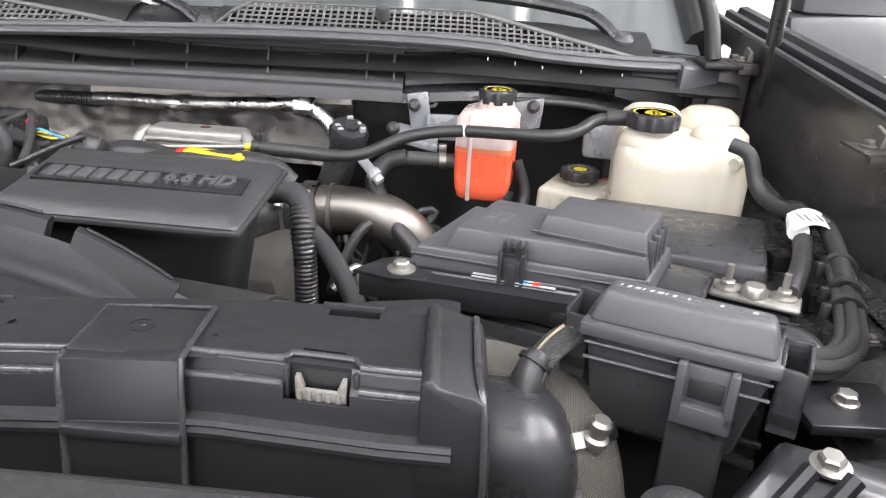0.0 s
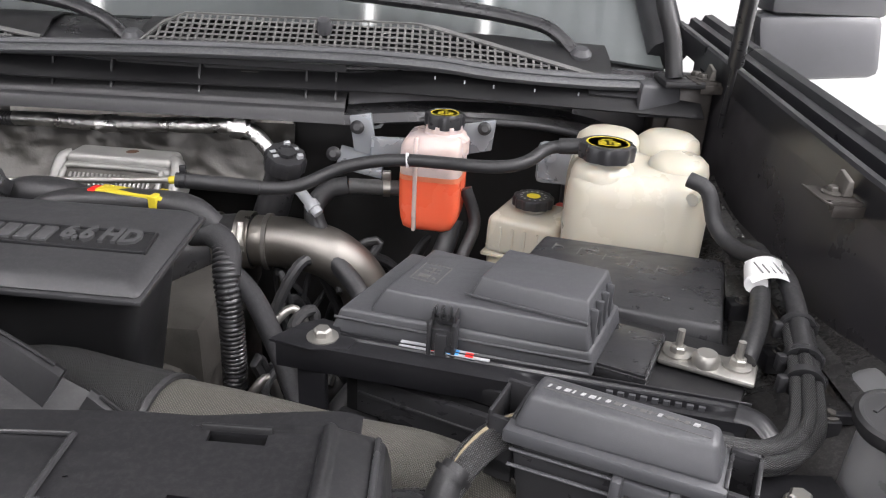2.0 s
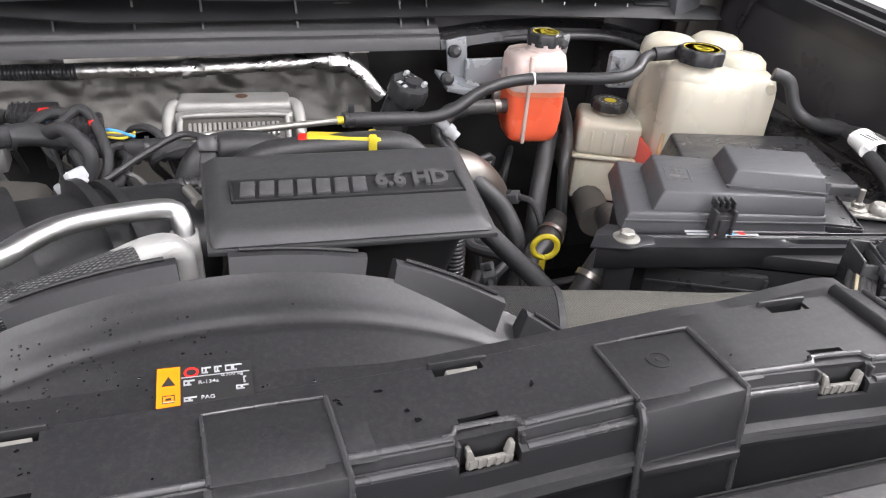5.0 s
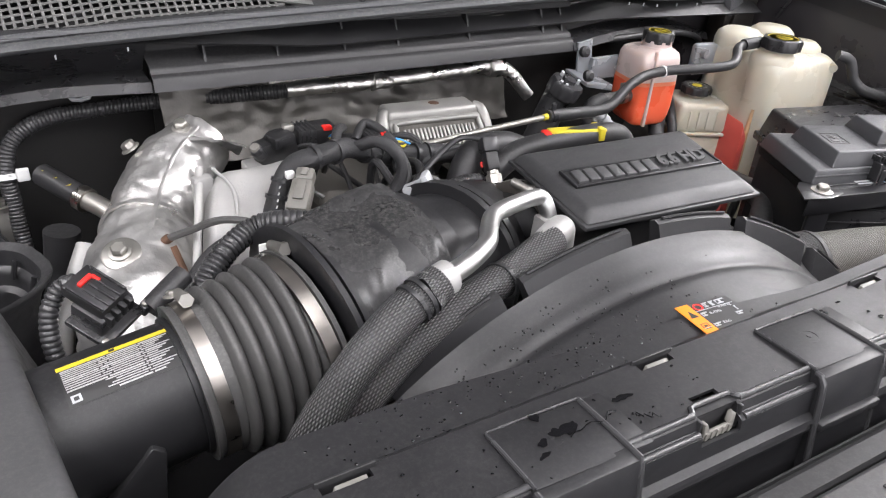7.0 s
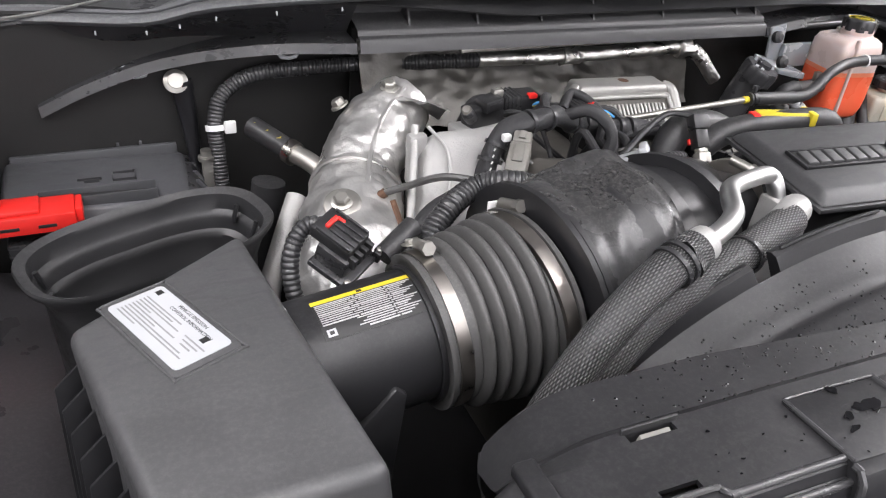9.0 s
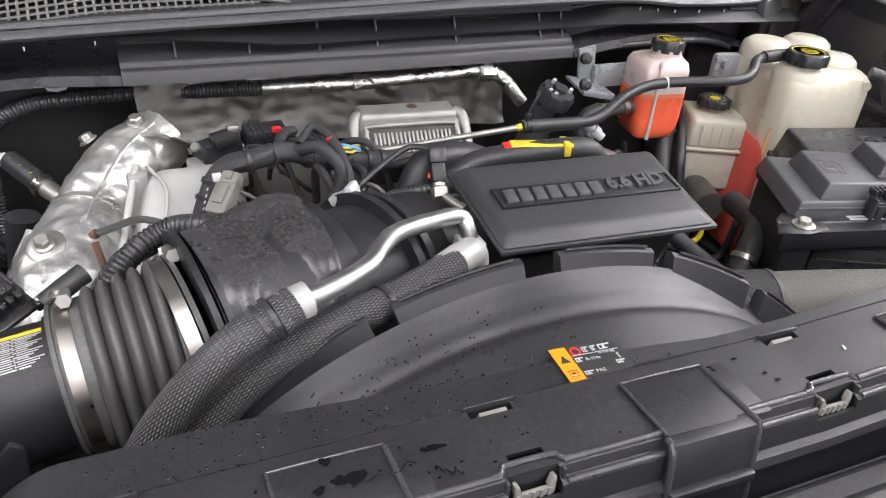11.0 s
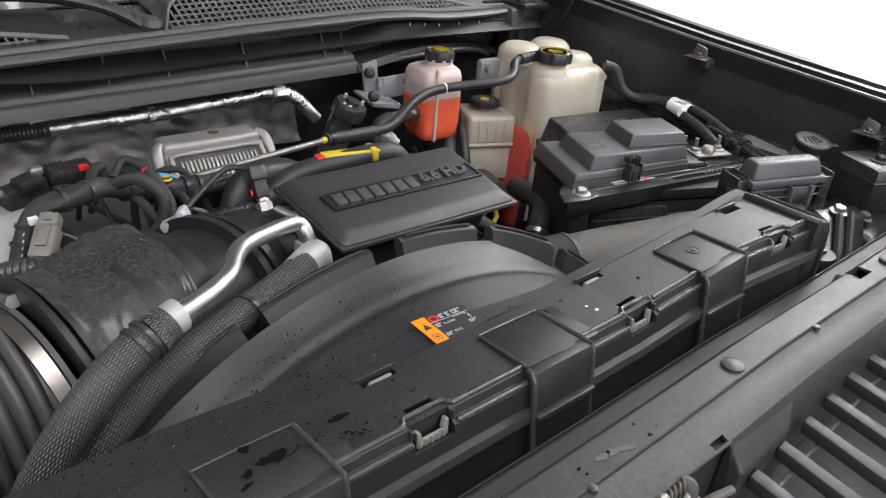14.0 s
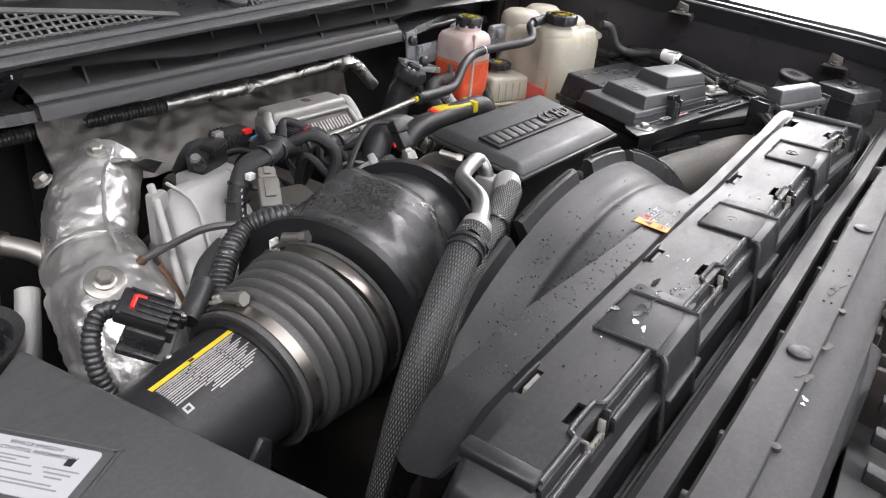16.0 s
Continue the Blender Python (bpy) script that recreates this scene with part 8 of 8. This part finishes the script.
for pts in ([(-0.14, 0.90, 1.06), (-0.11, 0.92, 1.085), (-0.09, 0.93, 1.05)], [(-0.16, 0.78, 1.0), (-0.12, 0.80, 1.06), (-0.11, 0.82, 1.02)], [(-0.13, 0.72, 1.0), (-0.10, 0.74, 1.05), (-0.08, 0.76, 1.02)]):
    solid("bent_pipe", tube(pts, 0.006, 10), ZINC, "short bent zinc pipe low in the engine bay", "pipe")

# yellow-banded hose and pipe by the turbo
tl = thing("oil_drain_hose", "black hose with yellow marks on a steel pipe", "hose", (-0.93, 1.12, 1.0))
part("hose", tube([(-0.930, 1.185, 1.172), (-0.893, 1.125, 1.158)], 0.0145, 16), RUBBER, tl)
for i in range(3):
    part("yellow_mark", box(-0.006, 0.006, -0.003, 0.003, 0.0135, 0.0150, 0, Matrix.Translation(Vector((-0.924, 1.175, 1.168)).lerp(Vector((-0.90, 1.137, 1.160)), i / 2)) @ pose(0, 0, 0, -15, 0, 55)), YELLOW, tl)
part("pipe", tube([(-0.895, 1.128, 1.158), (-0.87, 1.09, 1.15), (-0.855, 1.06, 1.13)], 0.0125, 14), ZINC, tl)
part("collar", ring((-0.892, 1.123, 1.157), (0.5, -0.8, -0.2), 0.0125, 0.012, 0.004), STEEL, tl)
part("lower_pipe", tube([(-0.905, 1.05, 1.13), (-0.935, 1.01, 1.09), (-0.958, 0.985, 1.04), (-0.962, 0.97, 0.97), (-0.962, 0.97, 0.9)], 0.0135, 14), ALU, tl, "silver curved pipe")
part("ribbed_hose", tube([(-0.925, 1.12, 1.12), (-0.935, 1.12, 1.05), (-0.945, 1.13, 0.95)], 0.022, 16), RUBBER, tl)
solid("conduit_clip", merge(ring((-0.9675, 1.2565, 1.145), (0, 0.3, 1), 0.0125, 0.008, 0.002), box(-0.957, -0.941, 1.243, 1.251, 1.139, 1.157, 0.002)), WHITE, "white conduit clip by the firewall", "clip")
for x, y, z in ((-0.86, 1.263, 1.247), (-1.06, 1.296, 1.222), (-0.03, 1.185, 1.262)):
    solid("loop_clip", tube([(x - 0.016, y, z + 0.006), (x - 0.010, y - 0.006, z - 0.006), (x + 0.010, y - 0.006, z - 0.006), (x + 0.018, y, z + 0.008)], 0.003, 8), LABELGREY, "pale looped clip under the cowl flange", "clip")

# right front: cooler tower, bracket and bolts
tower = thing("radiator_bracket", "glossy black ribbed radiator mounting bracket", "bracket", (0.22, 0.40, 0.9))
part("plate", hexa([(0.12, 0.335, 1.09), (0.20, 0.31, 1.09), (0.235, 0.33, 1.09), (0.15, 0.365, 1.09)], [(0.235, 0.405, 1.190), (0.315, 0.375, 1.190), (0.335, 0.40, 1.194), (0.255, 0.435, 1.194)], 0.005), PAINT, tower)
for k in (0.25, 0.55):
    a, b = Vector((0.125 + 0.085 * k, 0.335 - 0.02 * k, 1.098)), Vector((0.24 + 0.085 * k, 0.405 - 0.026 * k, 1.196))
    part("rib", tube([a, b], 0.007, 8), PAINT, tower)
hexbolt((0.276, 0.404, 1.195), tower, 0.009, (-0.05, -0.1, 1), washer=1.5)
hexbolt((0.325, 0.380, 1.180), tower, 0.009, (0.05, -0.1, 1), mat=IRON, washer=1.5)
part("mount_disc", lathe([(0.026, 0), (0.028, 0.006), (0.026, 0.016), (0.012, 0.018), (0.012, 0.024), (0, 0.024)], Matrix.Translation((0.176, 0.386, 1.150)), 24), RUBBER, tower)
part("wing_mount", hexa([(0.29, 0.33, 1.08), (0.42, 0.33, 1.10), (0.44, 0.46, 1.12), (0.31, 0.45, 1.10)], [(0.29, 0.345, 1.165), (0.40, 0.34, 1.17), (0.42, 0.45, 1.185), (0.31, 0.44, 1.180)], 0.012, 3), PAINT, tower, "glossy black wing mount")
hexbolt((0.329, 0.492, 1.188), tower, 0.0085, (0, 0, 1), washer=1.25)
part("mount_plate", box(0.29, 0.37, 0.46, 0.525, 1.178, 1.188, 0.003), PAINT, tower)
lead = thing("fuse_box_lead", "black cables with a pale stripe between the boxes", "cable", (0.10, 0.48, 1.15))
LEAD = [Vector(p) for p in ((0.150, 0.520, 1.231), (0.132, 0.511, 1.237), (0.110, 0.496, 1.238), (0.092, 0.479, 1.232), (0.081, 0.466, 1.222))]
for i in range(5):
    off = Vector((0.003 * (i - 2) * 0.6, -0.0048 * (i - 2), -0.0022 * abs(i - 2)))
    part("cable", tube([p + off for p in LEAD], 0.0038, 10, 0.004), LOOM, lead)
part("tracer", tube([p + Vector((0, 0.006, 0.0030)) for p in LEAD], 0.0017, 8, 0.004, flat=0.5), STRIPE, lead, "pale tan tracer on the cables")
part("boot", tube([(0.086, 0.472, 1.228), (0.080, 0.465, 1.221), (0.074, 0.455, 1.205), (0.071, 0.449, 1.180)], [0.0105, 0.0125, 0.0120, 0.0105], 18, 0.004), RUBBER, lead, "grimy rubber boot")
part("boot_lip", merge(ring((0.0825, 0.468, 1.2245), (0.5, 0.5, 0.6), 0.0117, 0.004, 0.0018), ring((0.0735, 0.4535, 1.200), (0.15, 0.3, 0.9), 0.0122, 0.004, 0.0016)), DARK, lead)
corner_box = thing("corner_module", "black module box bolted by the front corner", "module", (0.40, 0.38, 1.15))
part("case", box(-0.045, 0.05, -0.04, 0.05, 0.0, 0.085, 0.008, pose(0.412, 0.405, 1.165, 0, 0, -26)), SATIN, corner_box)
part("lid_seam", box(-0.047, 0.052, -0.042, 0.052, 0.060, 0.064, 0.002, pose(0.412, 0.405, 1.165, 0, 0, -26)), SATIN, corner_box)
hexbolt((0.402, 0.405, 1.25), corner_box, 0.009, mat=RUBBER)

# tangle of small lines in the well between the engine and the battery, and behind the engine cover
rng = random.Random(31)
LINES = ((FABRIC, "taped wire", 0.0055), (RUBBER, "rubber tube", 0.0065), (RUBBER, "convoluted tube", 0.0075), (FABRIC, "taped wire", 0.004))
for i in range(14):
    m, lab, r = LINES[i % 4]
    x, y = rng.uniform(-0.13, 0.06), rng.uniform(0.80, 1.12)
    pts = [(x, y, rng.uniform(0.92, 0.98))]
    for k in range(3):
        x, y = x + rng.uniform(-0.07, 0.07), y + rng.uniform(-0.07, 0.07)
        pts.append((min(0.09, max(-0.15, x)), min(1.16, max(0.74, y)), rng.uniform(0.99, 1.085 if y < 0.95 else 1.12)))
    pts.append((pts[-1][0] + 0.03, pts[-1][1] + 0.04, 0.93))
    solid("small_line", tube(pts, r, 9, 0.004 if "convoluted" in lab else 0.010, (lambda s: corrugated(s, 0.008, 0.08)) if "convoluted" in lab else None), m, "thin black " + lab + " low between engine and battery", "hose", group="lines beside the engine")
for i in range(9):
    x, y = -0.66 + 0.022 * i + rng.uniform(-0.01, 0.01), rng.uniform(0.93, 1.06)
    solid("engine_wire", tube([(x, y, 1.17), (x + rng.uniform(-0.02, 0.02), y - 0.02, rng.uniform(1.205, 1.235)), (x + rng.uniform(0.0, 0.06), y - rng.uniform(0.02, 0.06), rng.uniform(1.20, 1.23)), (x + 0.05, y - 0.07, 1.17)], rng.uniform(0.0028, 0.0055), 8), FABRIC if i % 3 else GREYRUB, "thin black taped wire over the engine", "wire", group="wires over the engine")
for i, (x, y, z) in enumerate(((-0.105, 0.83, 1.065), (-0.075, 0.90, 1.06), (-0.06, 0.79, 1.06), (0.0, 1.0, 1.08), (-0.10, 1.05, 1.10))):
    cn = thing("low_connector", "small dark wire connector beside the engine", "connector", (x, y, z), "connectors beside the engine")
    m = pose(x, y, z, rng.uniform(-40, 40), rng.uniform(-30, 30), rng.uniform(0, 180))
    part("shell", box(-0.016, 0.016, -0.009, 0.009, -0.008, 0.008, 0.002, m), (GREYPL, DARK, GREYRUB)[i % 3], cn)
    part("lock", box(-0.004, 0.008, -0.005, 0.005, 0.008, 0.011, 0.001, m), (DARK, GREYRUB, GREYPL)[i % 3], cn)
    part("tail", tube([m @ Vector((-0.015, 0, 0)), m @ Vector((-0.04, 0.006, -0.01)), m @ Vector((-0.05, 0.02, -0.06))], 0.005, 8), FABRIC, cn)

# ---- radiator support and grille top ----
tie = thing("radiator_support", "long black upper radiator support panel", "panel", (-0.45, 0.28, 1.0))
TP = [(0.083, 1.150), (0.079, 1.186), (0.0765, 1.193), (0.0745, 1.1935), (0.0735, 1.190), (0.072, 1.1905), (0.070, 1.198), (0.066, 1.201), (0.050, 1.203), (0.0475, 1.200), (0.0465, 1.18), (0.0455, 1.15), (0.037, 1.15), (0.0355, 1.18), (0.0345, 1.224), (0.0335, 1.2295), (0.031, 1.231), (0.016, 1.2318),
      (0.0012, 1.232), (0.0, 1.2312), (-0.0008, 1.2285), (-0.003, 1.2275), (-0.016, 1.2262), (-0.027, 1.2255), (-0.0345, 1.2225), (-0.0385, 1.2145), (-0.041, 1.200), (-0.043, 1.18), (-0.046, 1.09)]


def crease(x):
    """The fold line along the panel, a little askew to the bay."""
    return float(np.interp(x, (-1.3, -0.9, -0.58, -0.417, -0.215, 0.011, 0.42), (0.330, 0.309, 0.2935, 0.287, 0.280, 0.2665, 0.252)))


def support(a, b):
    k = b * (len(TP) - 1)
    i = min(int(k), len(TP) - 2)
    w = k - i
    x = -1.28 + 1.68 * a
    return (x, crease(x) + TP[i][0] * (1 - w) + TP[i + 1][0] * w, TP[i][1] * (1 - w) + TP[i + 1][1] * w + 0.004 - 0.03 * max(0, x + 0.05) ** 1.5)


part("panel", thick(cut(grid_surface(support, 336, len(TP) - 1), [(-0.535, -0.373, 0.15, 0.2555, 0.9), (-0.003, 0.028, 0.279, 0.306, 1.2)]), 0.003), SUPPORTPL, tie, smooth=20)
part("opening_wall", hexa([(-0.537, 0.264, 1.05), (-0.371, 0.256, 1.05), (-0.371, 0.262, 1.05), (-0.537, 0.270, 1.05)], [(-0.537, 0.262, 1.222), (-0.371, 0.254, 1.222), (-0.371, 0.260, 1.222), (-0.537, 0.268, 1.222)]), DARK, tie)
part("opening_edge", tube([(-0.536, 0.2585, 1.2245), (-0.45, 0.2555, 1.2252), (-0.372, 0.2515, 1.2245)], 0.0022, 8, 0.02), SUPPORTPL, tie)
part("shoulder", hexa([(-0.372, 0.232, 1.11), (-0.275, 0.231, 1.11), (-0.235, 0.255, 1.11), (-0.374, 0.258, 1.11)], [(-0.373, 0.2335, 1.201), (-0.285, 0.2325, 1.201), (-0.247, 0.249, 1.2265), (-0.374, 0.2535, 1.2285)], 0.004, 3), SUPPORTPL, tie, "raised shoulder beside the catch opening", 40)
part("shoulder", hexa([(-0.66, 0.268, 1.11), (-0.575, 0.243, 1.11), (-0.535, 0.243, 1.11), (-0.534, 0.262, 1.11)], [(-0.645, 0.266, 1.211), (-0.580, 0.2465, 1.206), (-0.535, 0.2455, 1.2215), (-0.534, 0.260, 1.2275)], 0.004, 3), SUPPORTPL, tie, "raised shoulder beside the catch opening", 40)
part("cable_tab", hexa([(-0.006, 0.284, 1.20), (0.020, 0.276, 1.20), (0.040, 0.296, 1.20), (0.004, 0.318, 1.20)], [(-0.004, 0.286, 1.226), (0.018, 0.279, 1.224), (0.037, 0.297, 1.222), (0.006, 0.314, 1.228)], 0.006, 3), GREYPL, tie, "pale rounded tab in the panel's notch", 50)
for x in (-0.95, -0.621, -0.288, 0.075):
    part("plug", lathe([(0.0112, 0), (0.0108, 0.003), (0.0075, 0.0045), (0, 0.005)], Matrix.Translation((x, crease(x) + 0.014, 1.2352)), 24), SATIN, tie, "round black push plug")
for x in (-0.76, -0.515, -0.15):
    part("screw", lathe([(0.0045, 0), (0.004, 0.003), (0, 0.004)], Matrix.Translation((x, crease(x) - 0.0015, 1.233)), 10), SATIN, tie)
rng = random.Random(77)
for x in np.arange(-0.80, 0.0, 0.095):
    part("slot_clip", box(x, x + 0.006, crease(x) + 0.037, crease(x) + 0.045, 1.160, 1.186 + rng.uniform(-0.006, 0.006), 0.001), TONGUE, tie, "pale clip in the dark slot")

# opening with the bonnet catch, and the slats of the grille below
SLATS = thing("grille", "dark grey grille with broad flat slats", "grille", (-0.45, 0.18, 0.95))
part("tray", hexa([(-1.15, 0.06, 0.95), (0.30, 0.06, 0.95), (0.34, 0.245, 0.95), (-1.2, 0.245, 0.95)], [(-1.15, 0.08, 1.085), (0.30, 0.08, 1.085), (0.34, 0.245, 1.115), (-1.2, 0.245, 1.115)], 0.004), DARK, SLATS)
slat = part("slat", hexa([(-0.349, 0.075, 1.135), (-0.329, 0.075, 1.135), (-0.330, 0.232, 1.158), (-0.345, 0.232, 1.158)], [(-0.348, 0.075, 1.148), (-0.331, 0.075, 1.148), (-0.330, 0.232, 1.172), (-0.345, 0.232, 1.172)], 0.002), SUPPORTPL, SLATS)
for i in list(range(1, 12)) + list(range(-14, -3)):
    o = bpy.data.objects.new("slat", slat.data)
    scene.collection.objects.link(o)
    o.parent, o.location = SLATS, (0.0545 * i, 0.02 * (0.0545 * i) ** 2, 0)
part("cross_rod", tube([(-1.1, 0.215, 1.150), (0.30, 0.215, 1.150)], 0.0022, 8, 0.2), GREYRUB, SLATS)
part("floor_plate", box(-0.50, -0.34, 0.085, 0.235, 1.10, 1.125, 0.006), GREYPL, SLATS, "grey plate below the catch")
SLATS.location += Vector((-0.012, 0, 0.020))
catch = thing("bonnet_catch", "aluminium bonnet catch lever with two rivets", "catch", (-0.43, 0.21, 1.08))
KM = pose(-0.433, 0.213, 1.150, 0, 0, -90)
part("lever", merge(box(-0.014, 0.125, -0.019, 0.017, -0.010, 0.0, 0.003, KM), box(-0.022, -0.006, -0.022, 0.016, -0.006, 0.006, 0.003, KM)), LEVER, catch, "dull aluminium lever")
for x in (0.0, 0.021):
    part("rivet", lathe([(0.0085, 0), (0.008, 0.0022), (0.0055, 0.0026), (0.0045, 0.0008), (0.0025, 0.0008), (0.002, 0.002), (0, 0.002)], KM @ Matrix.Translation((x, 0.0, 0.0)), 20), STEEL, catch)
part("side_plate", merge(box(-0.470, -0.462, 0.232, 0.268, 1.04, 1.140, 0.002), box(-0.462, -0.440, 0.238, 0.266, 1.04, 1.128, 0.002), box(-0.452, -0.446, 0.226, 0.262, 1.08, 1.146, 0.002)), BROWNBLACK, catch, "dark folded latch plate")
part("side_plate", merge(box(-0.372, -0.366, 0.240, 0.268, 1.04, 1.150, 0.002), box(-0.40, -0.366, 0.258, 0.270, 1.04, 1.140, 0.003)), BROWNBLACK, catch, "dark folded latch plate")
part("hook", tube([(-0.448, 0.236, 1.158), (-0.425, 0.243, 1.168), (-0.395, 0.240, 1.176), (-0.372, 0.232, 1.180)], 0.0035, 8), IRON, catch)
part("hook_plate", hexa([(-0.452, 0.236, 1.145), (-0.392, 0.252, 1.158), (-0.390, 0.258, 1.158), (-0.452, 0.244, 1.145)], [(-0.452, 0.236, 1.158), (-0.392, 0.252, 1.170), (-0.390, 0.258, 1.170), (-0.452, 0.244, 1.158)], 0.002), LEVER, catch)
part("spring", tube([(-0.415 + 0.0010 * i + 0.005 * math.cos(i * 1.05), 0.262 + 0.004 * math.cos(i * 1.05), 1.170 + 0.006 * math.sin(i * 1.05)) for i in range(30)], 0.0011, 6, 0.003), IRON, catch)
part("screw_head", lathe([(0.0055, 0), (0.0055, 0.009), (0.0035, 0.011), (0, 0.011)], aim((-0.417, 0.262, 1.174), (-0.8, -0.1, 0.35)), 12), ZINC, catch)
part("pivot", lathe([(0.010, 0), (0.010, 0.006), (0.005, 0.008), (0, 0.008)], aim((-0.381, 0.262, 1.163), (-1, -0.3, 0.4)), 16), IRON, catch)
catch.location += Vector((-0.063, -0.012, 0.058))
